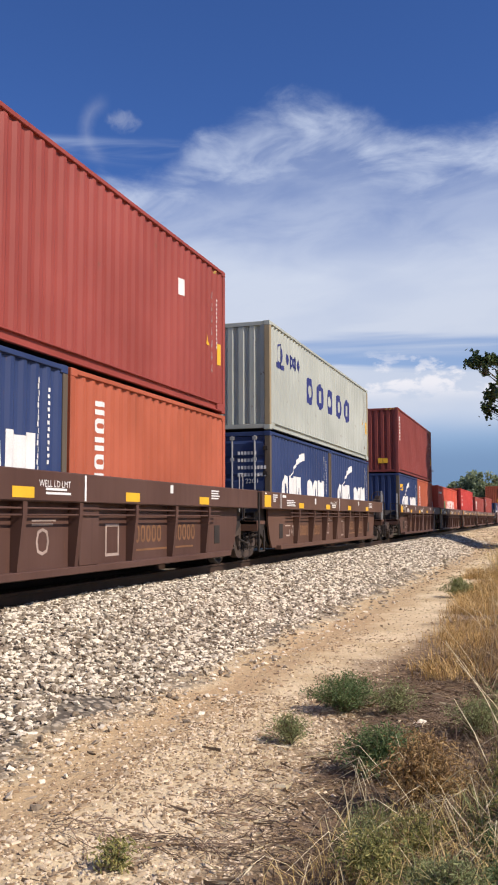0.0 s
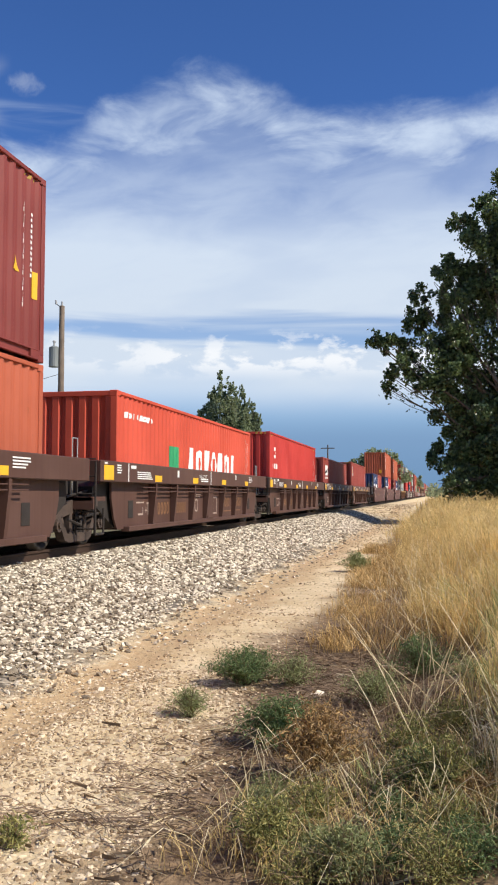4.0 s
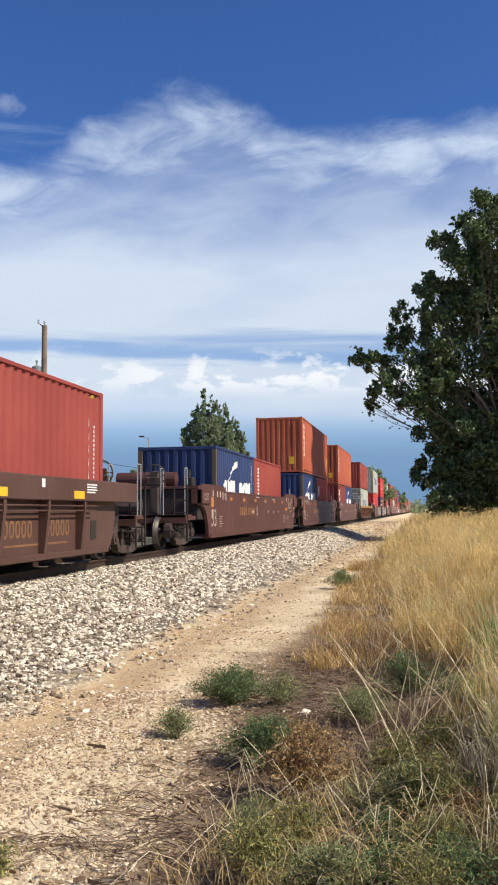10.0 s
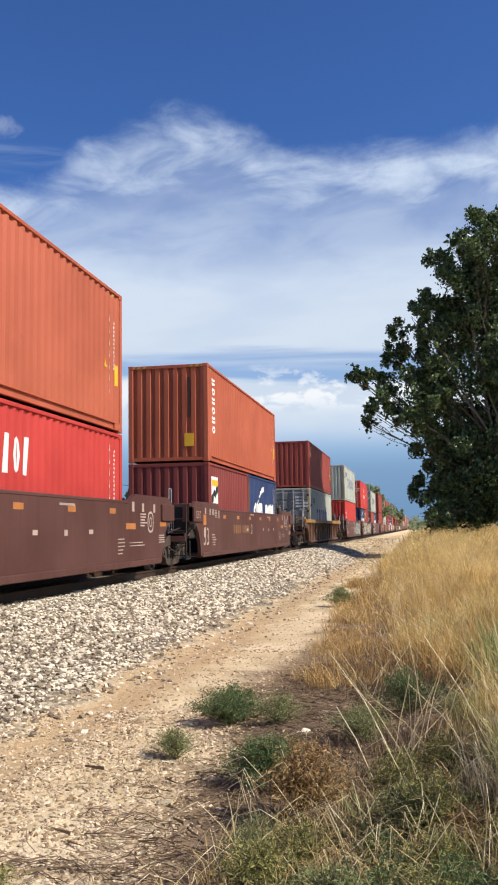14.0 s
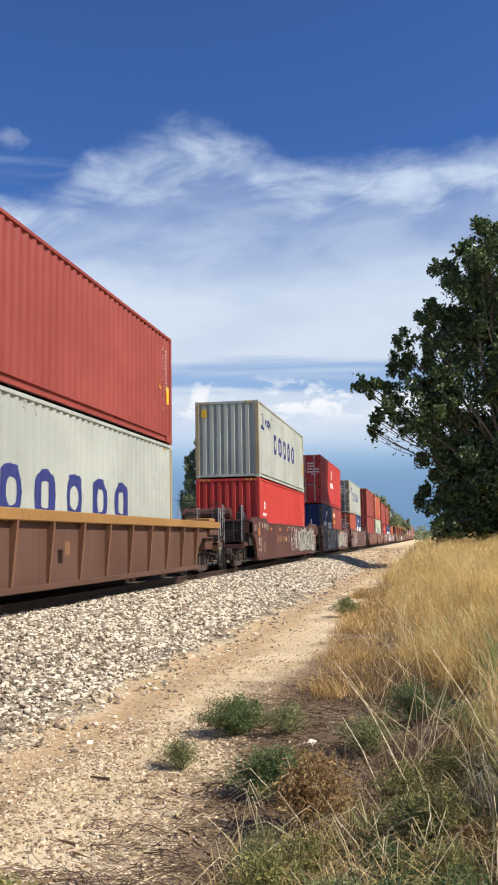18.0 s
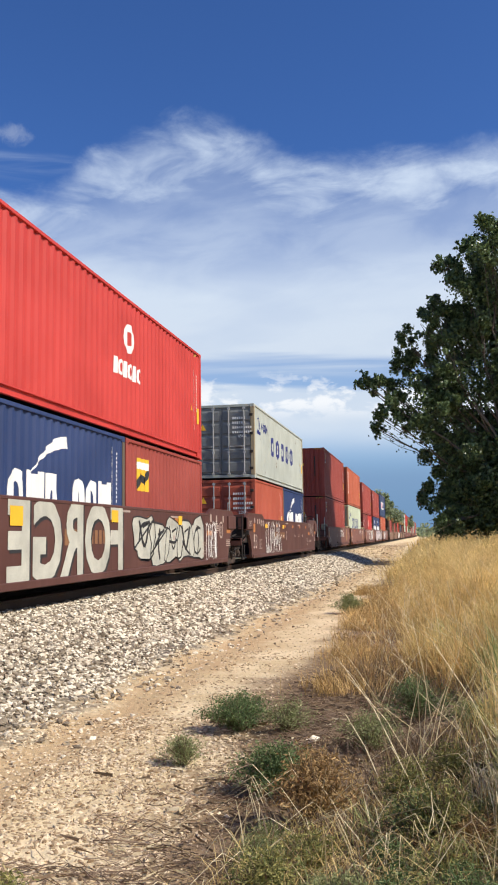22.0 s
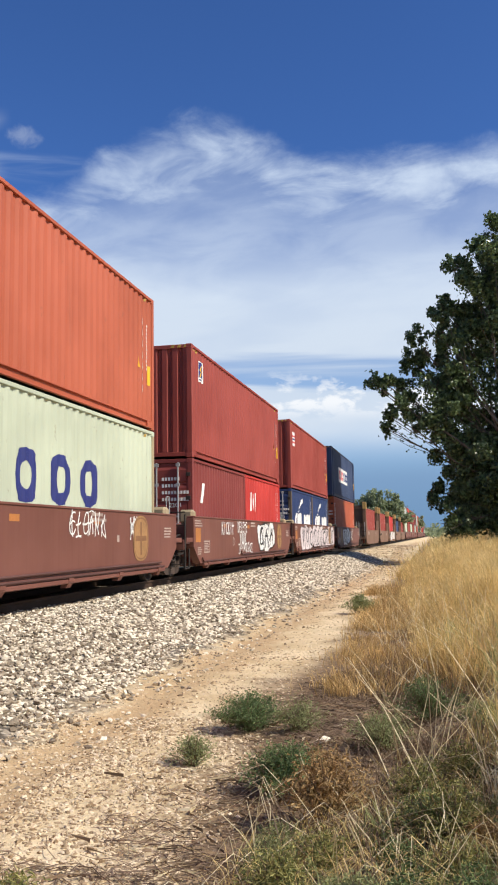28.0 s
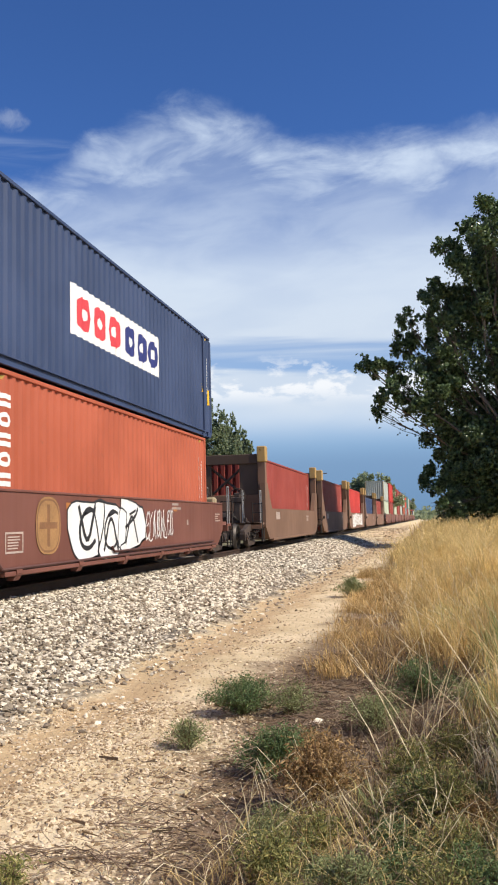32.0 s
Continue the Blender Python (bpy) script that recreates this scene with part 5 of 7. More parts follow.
    if near == "cpl":
        truck(car, -3.25, s)
        coupler(car, e0 - 1.5, -1)
        end_gear(car, e0 - 0.75, -1, mat, 2.25)
        part("end_sill", Shape().soft(-1.3, 1.3, e0 - 1.3, e0 + 0.1, 1.45, 1.56, 0.015), mat, car)
    else:
        truck(car, -3.3, s)
        end_gear(car, e0 - 0.02, -1, mat, 2.2, False)
        joint_gear(car, -3.3, mat)
    if far == "cpl":
        truck(car, 15.7, s)
        coupler(car, e1 + 1.5, 1)
        end_gear(car, e1 + 0.7, 1, mat, 2.25)
        part("end_sill", Shape().soft(-1.3, 1.3, e1 - 0.1, e1 + 1.3, 1.45, 1.56, 0.015), mat, car)
    MOVERS.append((car, s, 0.0))
    return car


def ochre_car(s, seed=0):
    """An older single well car: rusty ochre top chord over closely ribbed sides."""
    mat = CAR["ochre"]
    car = thing("well_car", "rust-stained ochre ribbed well car with a yellowish top chord", "rail car", "well cars of the train")
    e0, e1 = -3.9, 16.1
    for sx in (-1, 1):
        a, b = sorted((sx * 1.28, sx * 1.5))
        part("top_sill", Shape().soft(a, b, e0, e1, 1.98, 2.16, 0.015), ochre_top, car, "yellow-ochre top chord")
        a, b = sorted((sx * 1.28, sx * 1.37))
        part("side_sheet", Shape().prism([(e0 + 0.3, 1.98), (e1 - 0.3, 1.98), (e1 - 0.3, 1.72), (e1 - 1.5, 1.72), (e1 - 2.0, 1.4), (e1 - 2.2, 0.98), (e0 + 2.2, 0.98), (e0 + 2.0, 1.4), (e0 + 1.5, 1.72), (e0 + 0.3, 1.72)], "x", a, b), mat, car)
        a, b = sorted((sx * 1.26, sx * 1.46))
        part("bottom_sill", Shape().soft(a, b, e0 + 2.2, e1 - 2.2, 0.93, 1.03, 0.012), mat, car)
        rib = kept("ochre_rib", lambda: Shape().prism([(1.37, 1.02), (1.37, 1.98), (1.495, 1.98), (1.41, 1.02)], "y", -0.032, 0.032).mesh("rib", ochre_rib))
        for k in range(13):
            ob = part("rib", rib, mat, car, "", (0, e0 + 2.4 + k * (e1 - e0 - 4.8) / 12, 0))
            if sx < 0:
                ob.rotation_euler = (0, 0, math.pi)
    part("floor", Shape().box(-1.27, 1.27, e0 + 2.2, e1 - 2.2, 0.98, 1.04), mat, car)
    for y0, y1 in ((e0 + 1.9, e0 + 2.3), (e1 - 1.9, e1 - 2.3)):
        part("well_end", Shape().prism([(y0, 1.96), (y0 + 0.06, 1.96), (y1 + 0.06, 0.98), (y1, 0.98)], "x", -1.27, 1.27), mat, car)
    for y0, y1 in ((e0, e0 + 1.0), (e1 - 1.0, e1)):
        part("end_deck", Shape().soft(-1.45, 1.45, y0, y1, 1.8, 1.96, 0.012), mat, car)
        part("end_bulkhead", Shape().soft(-1.27, 1.27, y0 + 0.2, y1 + 0.1, 1.4, 1.8, 0.02), mat, car)
        part("tie_down", Shape().soft(0.7, 1.4, y0 + 0.2, y0 + 0.8, 2.16, 2.26, 0.02), ochre_top, car)
    bars(car, [(e0 + 1.9 + 2.4 * k, 1.45, 0.2, 0.22) for k in range(4)] + lines(e0 + 0.3, 2.12, 0.6, 2, 0.03, 0.06, 3), 1.5, gold_mark, "faded stencils")
    truck(car, e0 + 0.35, s)
    truck(car, e1 - 0.35, s)
    coupler(car, e0 - 0.3, -1)
    coupler(car, e1 + 0.3, 1)
    end_gear(car, e0, -1, mat, 2.05)
    end_gear(car, e1, 1, mat, 2.05)
    MOVERS.append((car, s, 0.0))
    return car


ochre_rib = paint("rusty_ochre_rib_paint", (0.165, 0.075, 0.034), 0.9, 0.7, 0.6)
ochre_top = paint("worn_ochre_chord_paint", (0.30, 0.155, 0.04), 0.8, 0.7, 0.5)


pipe_paint = paint("dusty_pipe_paint", (0.085, 0.03, 0.022), 0.7, 0.65, 0.6)


def skirt_car(s, near="art", far="art", seed=0):
    """A forty-foot well unit with a plain side sheet and a bracketed lower rail."""
    mat = CAR["oxide"]
    car = thing("well_car", "red-oxide smooth-sided well car with a bracketed lower rail", "rail car", "well cars of the train")
    L = 12.19
    e0, e1 = -0.8, L + 0.8
    for sx in (-1, 1):
        a, b = sorted((sx * 1.28, sx * 1.46))
        part("side_sheet", Shape().prism([(e0, 2.14), (e1, 2.14), (e1, 1.45), (e1 - 0.34, 1.2), (e1 - 0.62, 1.03), (e0 + 0.62, 1.03), (e0 + 0.34, 1.2), (e0, 1.45)], "x", a, b), mat, car)
        part("top_flange", Shape().soft(min(sx * 1.27, sx * 1.48), max(sx * 1.27, sx * 1.48), e0 + 0.05, e1 - 0.05, 2.14, 2.18, 0.008), mat, car)
        part("lower_rail", kept("skirt_rail", lambda: Shape().soft(-0.07, 0.07, 0.1, L - 0.1, 0.965, 1.035, 0.012).mesh("lower_rail", mat)), mat, car, "", (sx * 1.42, 0, 0))
        for z, y0, y1 in ((1.16, 4.3, L - 0.4), (1.075, 0.0, L - 0.2)):
            part("air_pipe", kept(("skirt_pipe", z), lambda: Shape().rod((0, y0, z), (0, y1, z), 0.021, 6).rod((0, y0, z), (0, y0 - 0.12, z + 0.09), 0.021, 6).mesh("air_pipe", pipe_paint)), pipe_paint, car, "", (sx * 1.492, 0, 0))
        leg = kept("skirt_leg", lambda: Shape().prism([(1.40, 1.06), (1.50, 1.06), (1.50, 1.0), (1.44, 0.90), (1.34, 0.90)], "y", -0.09, 0.09).mesh("bracket", mat))
        for k in range(6):
            ob = part("bracket", leg, mat, car, "", (0, 0.5 + k * (L - 1.0) / 5, 0))
            if sx < 0:
                ob.rotation_euler = (0, 0, math.pi)
    part("floor", Shape().box(-1.28, 1.28, 0.0, L, 0.96, 1.04), mat, car)
    for y0, y1 in ((e0, -0.02), (L + 0.02, e1)):
        part("end_bulkhead", Shape().soft(-1.28, 1.28, y0 + 0.25, y1 - 0.02 if y0 < 0 else y1 - 0.25, 1.2, 2.0, 0.03), mat, car)
        part("end_deck", Shape().soft(-1.44, 1.44, y0 - (0.5 if y0 < 0 else 0.0), y1 + (0.0 if y0 < 0 else 0.5), 1.55, 1.66, 0.01), mat, car)
        part("stacking_cone", Shape().soft(1.0, 1.36, y0 + 0.3, y0 + 0.62, 2.0, 2.34, 0.06), rusty_post, car, "rust-stained pale stacking block")
    x = 1.46
    bars(car, [(-0.62, 1.55, 0.46, 0.34)] + [(2.2 + 3 * k, 1.92, 0.3, 0.1) for k in range(3)], x, orange_mark, "faded orange marks")
    bars(car, lines(-0.7, 2.05, 0.7, 3, 0.03, 0.06, seed) + lines(-0.45, 1.40, 0.45, 4, 0.025, 0.05, seed + 1) + lines(8.1, 2.05, 0.8, 2, 0.05, 0.09, seed + 2) + lines(12.1, 1.85, 0.55, 4, 0.03, 0.06, seed + 3) + [(4.2, 1.55, 0.1, 0.2), (9.3, 1.6, 0.12, 0.12)], x, cream_mark, "cream stencil lines")
    emblem(car, x, 1.52 if seed == 19 else 10.6, 1.66, 0.44)
    bars(car, [(0.13, 1.28, 0.55, 0.03), (0.13, 1.55, 0.55, 0.03), (0.13, 1.31, 0.03, 0.24), (0.65, 1.31, 0.03, 0.24)] + lines(0.2, 1.5, 0.42, 5, 0.02, 0.04, seed), x, cream_mark, "cream framed stencil")
    if near == "cpl":
        truck(car, -1.25, s)
        coupler(car, -2.4, -1)
        end_gear(car, -1.45, -1, mat, 2.15)
    else:
        truck(car, -1.3, s)
        end_gear(car, -0.95, -1, mat, 2.1, False)
        joint_gear(car, -1.4, mat)
    if far == "cpl":
        truck(car, L + 1.75, s)
        coupler(car, L + 2.65, 1)
        end_gear(car, L + 1.45, 1, mat, 2.15)
    MOVERS.append((car, s, 0.0))
    return car


def bulkhead_car(s, near="art", far="art", seed=0, ink="tan"):
    """A tan well unit with tall end bulkheads that rise over the load."""
    mat = CAR[ink]
    car = thing("well_car", "faded tan well car with tall end bulkheads and pale posts", "rail car", "well cars of the train")
    L = 12.19
    e0, e1 = -1.1, L + 1.1
    for sx in (-1, 1):
        a, b = sorted((sx * 1.28, sx * 1.47))
        part("side_sheet", Shape().prism([(e0, 3.0), (e0 + 0.5, 3.0), (e0 + 1.3, 2.1), (e1 - 1.3, 2.1), (e1 - 0.5, 3.0), (e1, 3.0), (e1, 1.45), (e1 - 0.7, 1.0), (e0 + 0.7, 1.0), (e0, 1.45)], "x", a, b), mat, car)
        part("bottom_sill", Shape().soft(min(sx * 1.27, sx * 1.5), max(sx * 1.27, sx * 1.5), 0.3, L - 0.3, 0.93, 1.02, 0.012), mat, car)
        for y in (e0 + 0.1, e1 - 0.45):
            part("bulkhead_post", Shape().prism([(sx * 1.46, 1.5), (sx * 1.46, 4.2), (sx * 1.2, 4.2), (sx * 1.2, 1.5)], "y", y, y + 0.32), mat, car)
            part("post_cap", Shape().soft(min(sx * 1.18, sx * 1.5), max(sx * 1.18, sx * 1.5), y - 0.04, y + 0.36, 3.75, 4.32, 0.03), tan_cap, car, "pale yellow post cap")
    part("floor", Shape().box(-1.28, 1.28, 0.0, L, 0.97, 1.04), mat, car)
    for y in (e0 + 0.12, e1 - 0.4):
        part("bulkhead_beam", Shape().soft(-1.2, 1.2, y, y + 0.28, 3.7, 4.05, 0.02), bark_brown, car)
        part("end_bulkhead", Shape().soft(-1.2, 1.2, y + 0.08, y + 0.2, 1.4, 2.6, 0.02), mat, car)
        # dark panels added to imitate deep shade over the box end
        for x0, x1 in ((-1.2, -0.55), (0.5, 1.2)):
            part("corner_brace", Shape().prism([(x0, 2.6), (x1, 2.6), (x1, 3.7), (x0, 3.7)], "y", y + 0.08, y + 0.2), bark_brown, car)
        part("cross_strut", Shape().rod((-0.6, y + 0.24, 2.6), (0.6, y + 0.24, 3.6), 0.05, 6).rod((0.6, y + 0.3, 2.6), (-0.6, y + 0.3, 3.6), 0.05, 6), bark_brown, car)
    bars(car, lines(1.0, 1.7, 0.9, 1, 0.28) + lines(9.2, 1.8, 0.8, 3, 0.05, 0.09, seed), 1.47, cream_mark, "cream stencil bars")
    truck(car, -1.75, s)
    end_gear(car, -1.15, -1, mat, 2.2, near == "cpl")
    if near == "cpl":
        coupler(car, -2.6, -1)
    if far == "cpl":
        truck(car, L + 1.75, s)
        coupler(car, L + 2.6, 1)
    MOVERS.append((car, s, 0.0))
    return car


# brown of the beams, also used for the added shade panels
bark_brown = paint("sooty_brown_beam_and_shade_paint", (0.075, 0.045, 0.03), 0.9, 0.7, 0.6)
tan_cap = paint("pale_yellow_cap_paint", (0.46, 0.29, 0.10), 0.8, 0.7, 0.5)


# ---- the train, from its front to its tail ----
STD, HC, F20, F40, F45 = 2.591, 2.896, 6.06, 12.19, 13.72


def two(s, a, b, ma=None, mb=None, da=False, db=False, lift=0.0):
    """Two twenty-foot boxes end to end in one well."""
    container(s, WELL + lift, F20, STD, a, ma if ma is not None else mark_serial(F20, STD), da)
    container(s + F20 + 0.075, WELL + lift, F20, STD, b, mb if mb is not None else mark_serial(F20, STD), db)


def upper(s, lower, length, height, colour, marks=None, door=False, end=()):
    shift = 0.0 if length < 13 else -0.765
    container(s + shift, WELL + lower + 0.03, length, height, colour, (marks if marks is not None else []) + mark_serial(length, height), door, "stacked on a lower box", end_marks=end)


TAG_LOW = [(0.5, 0.45, 0.28, 0.38, yellow_mark), (0.62, 1.3, 0.05, 1.2, black_mark)]
TAG_HIGH = [(-0.95, 2.15, 0.28, 0.36, yellow_mark), (-0.1, 1.85, 0.1, 0.13, yellow_mark), (0.62, 1.2, 0.06, 1.2, black_mark)]


def flag(y=0.95):
    return mark_flag(y, HC - 0.85, 0.38, 0.55)


def ribbon20():
    return mark_swoosh(F20, STD) + mark_serial(F20, STD)[:1]


def column20():
    return mark_column(F20, STD, 0.75, 5, None, 0.3)


# 1
rib_car(-153.0, "taupe", "art", "art", 1)
two(-153.0, "blue", "orange", ribbon20(), column20(), lift=0.05)
upper(-153.0, STD + 0.06, F40, HC, "brick", mark_panel(F40, HC, 9.9, 1.9, 0.25, 0.3, ("white",)))
# 2
rib_car(-137.75, "ochre", "art", "cpl", 2)
two(-137.75, "blue", "blue", ribbon20(), ribbon20(), True, False, 0.05)
upper(-137.75, STD + 0.06, F40, STD, "white", mark_rings(F40, STD), end=[(-0.5, 1.4, 0.12, 0.14, yellow_mark)])
# 3
rib_car(-118.4, "taupe", "cpl", "art", 3)
two(-118.4, "blue", "orange", ribbon20() + mark_panel(F20, STD, 0.45, 1.85, 0.75, 0.28, ("yellow", "navy")), column20())
upper(-118.4, STD, F40, HC, "maroon", mark_column(F40, HC, 0.45, 4), end=[(0.3, 0.42, 0.2, 0.22, yellow_mark), (0.53, 0.42, 0.2, 0.22, yellow_mark), (-0.98, 2.22, 0.17, 0.34, white_mark), (-0.72, 2.2, 0.2, 0.24, white_mark), (-0.45, 2.2, 0.22, 0.24, white_mark)])
# 4 to 7: single boxes
rib_car(-103.0, "taupe", "art", "art", 4)
container(-103.0, WELL, F40, STD, "scarlet", mark_word(F40, STD, 5.0, 1.0, 5.2, 0.75, 7, white_mark, "row of white blocks") + mark_panel(F40, STD, 3.4, 0.95, 0.8, 0.75, ("green",)) + mark_word(F40, STD, 0.5, 2.1, 1.8, 0.12, 8, white_mark, "small white blocks") + mark_serial(F40, STD)[:1])
rib_car(-87.4, "taupe", "art", "art", 5)
container(-87.4, WELL, F40, HC, "red", [("marking", oval(1.0, 1.95, 0.42, 0.42, 0.12), white_mark, "round white sign")] + mark_word(F40, HC, 0.75, 1.55, 1.0, 0.2, 6, white_mark, "small white blocks") + mark_serial(F40, HC)[:1])
rib_car(-72.1, "taupe", "art", "art", 6)
container(-72.1, WELL, F40, STD, "brick", mark_panel(F40, STD, 0.95, STD - 0.95, 1.1, 0.55, ("white", "black")) + mark_word(F40, STD, 0.95, STD - 1.15, 1.1, 0.12, 6, white_mark, "small white blocks") + mark_serial(F40, STD)[:1])
rib_car(-56.35, "taupe", "art", "cpl", 7)
container(-56.35, WELL, F40, HC, "brick", mark_flag(0.78, HC - 0.98, 0.42, 0.68) + mark_serial(F40, HC)[:1])
# 8 to 10: long smooth cars
smooth_car(-34.7, "cpl", "art", 8)
two(-34.7, "blue", "brick", ribbon20(), column20())
smooth_car(-15.2, "art", "art", 9)
two(-15.2, "blue", "red", ribbon20(), mark_word(F20, STD, 0.85, 1.5, 0.95, 0.6, 3, white_mark, "row of white blocks") + mark_serial(F20, STD)[:1])
upper(-15.2, STD, F40, HC, "orange", mark_column(F40, HC, 0.62, 6), end=TAG_LOW)
car = smooth_car(4.55, "art", "cpl", 10)
two(4.55, "maroon", "blue", mark_panel(F20, STD, 0.5, 1.4, 0.8, 0.8, ("white", "black", "yellow")), ribbon20())
upper(4.55, STD, F40, HC, "orange", mark_column(F40, HC, 0.62, 6), end=TAG_LOW)
# 11: the old ochre car
ochre_car(28.35, 11)
container(28.45, WELL, F40, HC, "white", mark_rings(F40, HC, 0.2), seal_grey)
upper(28.45, HC, F40, STD + 0.03, "brick", mark_flag(0.95, STD - 0.8, 0.38, 0.55))
# 12 to 14
car = smooth_car(52.08, "cpl", "art", 12)
container(52.08, WELL, F40, HC, "red", [("marking", oval(0.95, 1.75, 0.3, 0.3, 0.09), white_mark, "round white sign")] + mark_word(F40, HC, 0.8, 1.5, 0.7, 0.12, 5, white_mark, "small white blocks") + mark_serial(F40, HC)[:1])
upper(52.08, HC, F40, HC, "white", mark_rings(F40, HC), end=[(-0.98, 2.3, 0.2, 0.3, yellow_mark)])
bubble(car, 1.47, 8.2, 1.08, 5.2, 1.08, 6, plain("cream_spray_paint", (0.43, 0.425, 0.36), 0.6), black_mark, 3, "cream bubble-letter graffiti")
scrawl(car, 1.47, 5.9, 1.2, 2.2, 0.95, 6, white_mark, 5, 0.04)
scrawl(car, 1.47, 13.5, 1.6, 0.8, 0.5, 3, white_mark, 6, 0.03)
scrawl(car, 1.47, 13.4, 1.08, 0.9, 0.46, 3, white_mark, 7, 0.03)
car = smooth_car(71.75, "art", "art", 13)
two(71.75, "blue", "brick", ribbon20(), mark_panel(F20, STD, 0.7, 1.55, 0.9, 0.7, ("yellow", "black", "white")), lift=0.05)
upper(71.75, STD + 0.06, F40, HC, "red", [("marking", oval(6.1, 1.75, 0.6, 0.62, 0.16), white_mark, "round white sign")] + mark_word(F40, HC, 5.5, 1.2, 1.7, 0.34, 6, white_mark, "small white blocks"), True)
spray = bpy.data.materials["cream_spray_paint"]
flipped = [[(5.34 - (y - 3.0) * 1.08, 1.03 + (z - 1.12) * 1.17) for y, z in ring] for ring in lettering("FORGE", 3.0, 1.12, 1.4, 0.05)]
inked(car, flipped, black_mark, 1.47, "dark edge of a mirrored graffiti letter", 0.005, "graffiti_outline")
inked(car, [[(y - 0.06, z + 0.05) for y, z in ring] for ring in flipped], spray, 1.47, "cream mirrored graffiti letter", 0.009, "graffiti")
bubble(car, 1.47, 6.0, 1.08, 5.2, 1.05, 5, spray, black_mark, 8, "cream bubble-letter graffiti")
bars(car, [(0.6, 1.85, 0.4, 0.28), (4.6, 1.95, 0.35, 0.22), (9.0, 1.95, 0.3, 0.2)], 1.482, yellow_mark, "yellow reflective marks")
scrawl(car, 1.47, 11.6, 1.1, 1.2, 1.0, 6, white_mark, 15, 0.035)
car = smooth_car(91.4, "art", "cpl", 14)
two(91.4, "rust_orange", "blue", mark_serial(F20, STD), ribbon20(), True, False, 0.04)
upper(91.4, STD + 0.05, F40, STD + 0.08, "white", mark_rings(F40, STD + 0.08), seal_grey)
scrawl(car, 1.47, 0.6, 1.05, 3.4, 1.15, 9, white_mark, 21, 0.045)
bars(car, [(0.4, 1.95, 0.45, 0.14), (4.2, 1.95, 0.35, 0.14)], 1.482, yellow_mark, "yellow reflective marks")
# 15 to 19
car = skirt_car(112.75, "cpl", "art", 15)
container(112.75, WELL, F40, HC, "brick", flag(0.7) + mark_serial(F40, HC)[:1], end_marks=TAG_HIGH)
upper(112.75, HC, F40, HC, "brick", flag(0.7), end=TAG_HIGH)
scrawl(car, 1.46, 6.2, 1.6, 2.6, 0.4, 9, white_mark, 31, 0.035)
car = skirt_car(128.0, "art", "art", 16)
container(128.0, WELL, F40, HC, "cream", mark_rings(F40, HC))
upper(128.0, HC, F40, HC, "orange", mark_column(F40, HC, 0.62, 6), end=TAG_LOW)
scrawl(car, 1.46, 7.2, 1.72, 1.6, 0.4, 6, white_mark, 33, 0.035)
scrawl(car, 1.46, 10.0, 1.66, 0.9, 0.42, 4, white_mark, 34, 0.05)
car = skirt_car(143.2, "art", "art", 17)
two(143.2, "maroon", "red", [("marking", rect(0.85, 0.72, 0.26, 0.42, 0.1), white_mark, "white slanted sticker"), ("marking", rect(0.85, 1.5, 0.26, 0.52, 0.1), white_mark, "white slanted sticker")], mark_word(F20, STD, 0.85, 1.45, 0.95, 0.62, 3, white_mark, "row of white blocks") + mark_serial(F20, STD)[:1], True, False)
upper(143.2, STD, F40, HC, "brick", flag(0.8))
sprayed(car, 1.46, 1.98, 1.74, 0.24, "KICKIT", white_mark, 0.045)
inked(car, lettering("D", 3.25, 1.42, 0.34), cream_mark, 1.46, "cream stencilled letter")
sprayed(car, 1.46, 3.9, 1.80, 0.22, "DELETE", white_mark, 0.04)
sprayed(car, 1.46, 4.15, 1.48, 0.22, "YOUR", white_mark, 0.04)
scrawl(car, 1.46, 3.95, 1.2, 2.0, 0.28, 8, white_mark, 42, 0.04)
bars(car, lines(5.7, 2.06, 0.9, 2, 0.05, 0.09, 45), 1.46, cream_mark, "cream stencil lines")
bubble(car, 1.46, 6.9, 1.16, 2.6, 1.0, 3, white_mark, black_mark, 43)
car = skirt_car(158.2, "art", "art", 18)
two(158.2, "blue", "blue", ribbon20(), ribbon20(), True, False)
upper(158.2, STD, F40, HC, "brick", mark_panel(F40, HC, 0.72, HC - 1.05, 0.68, 0.6, ("white",)) + [("marking", rect(0.8, HC - 0.66, 0.5, 0.06) + rect(0.84, HC - 0.92, 0.44, 0.06), red_mark, "small red bars on a sign plate"), ("marking", rect(0.8, HC - 0.79, 0.5, 0.07), blue_mark, "small navy bar on a sign plate")])
pink = plain("pale_pink_spray_paint", (0.66, 0.58, 0.58), 0.6)
bubble(car, 1.46, 0.9, 1.02, 11.4, 1.14, 10, pink, black_mark, 51, "pale pink and white graffiti letters")
car = skirt_car(173.35, "art", "cpl", 19)
container(173.35, WELL, F40, HC, "orange", mark_column(F40, HC, 0.5, 6) + mark_serial(F40, HC)[:1], True)
upper(173.35, HC, F45, HC, "slate", mark_panel(F45, HC, 3.86, 1.02, 5.1, 0.92, ("white",)) + [("marking", [o for i in range(3) for o in oval(4.1 + 0.78 * i, 1.16, 0.68, 0.62, 0.2, 10)], red_mark, "red ovals on a white plate"), ("marking", [o for i in range(3) for o in oval(6.6 + 0.76 * i, 1.16, 0.66, 0.62, 0.2, 10)], blue_mark, "navy ovals on a white plate")])
bubble(car, 1.46, 2.5, 1.04, 3.4, 1.12, 3, white_mark, black_mark, 61)
scrawl(car, 1.46, 6.2, 1.35, 2.0, 0.6, 8, white_mark, 62, 0.03)
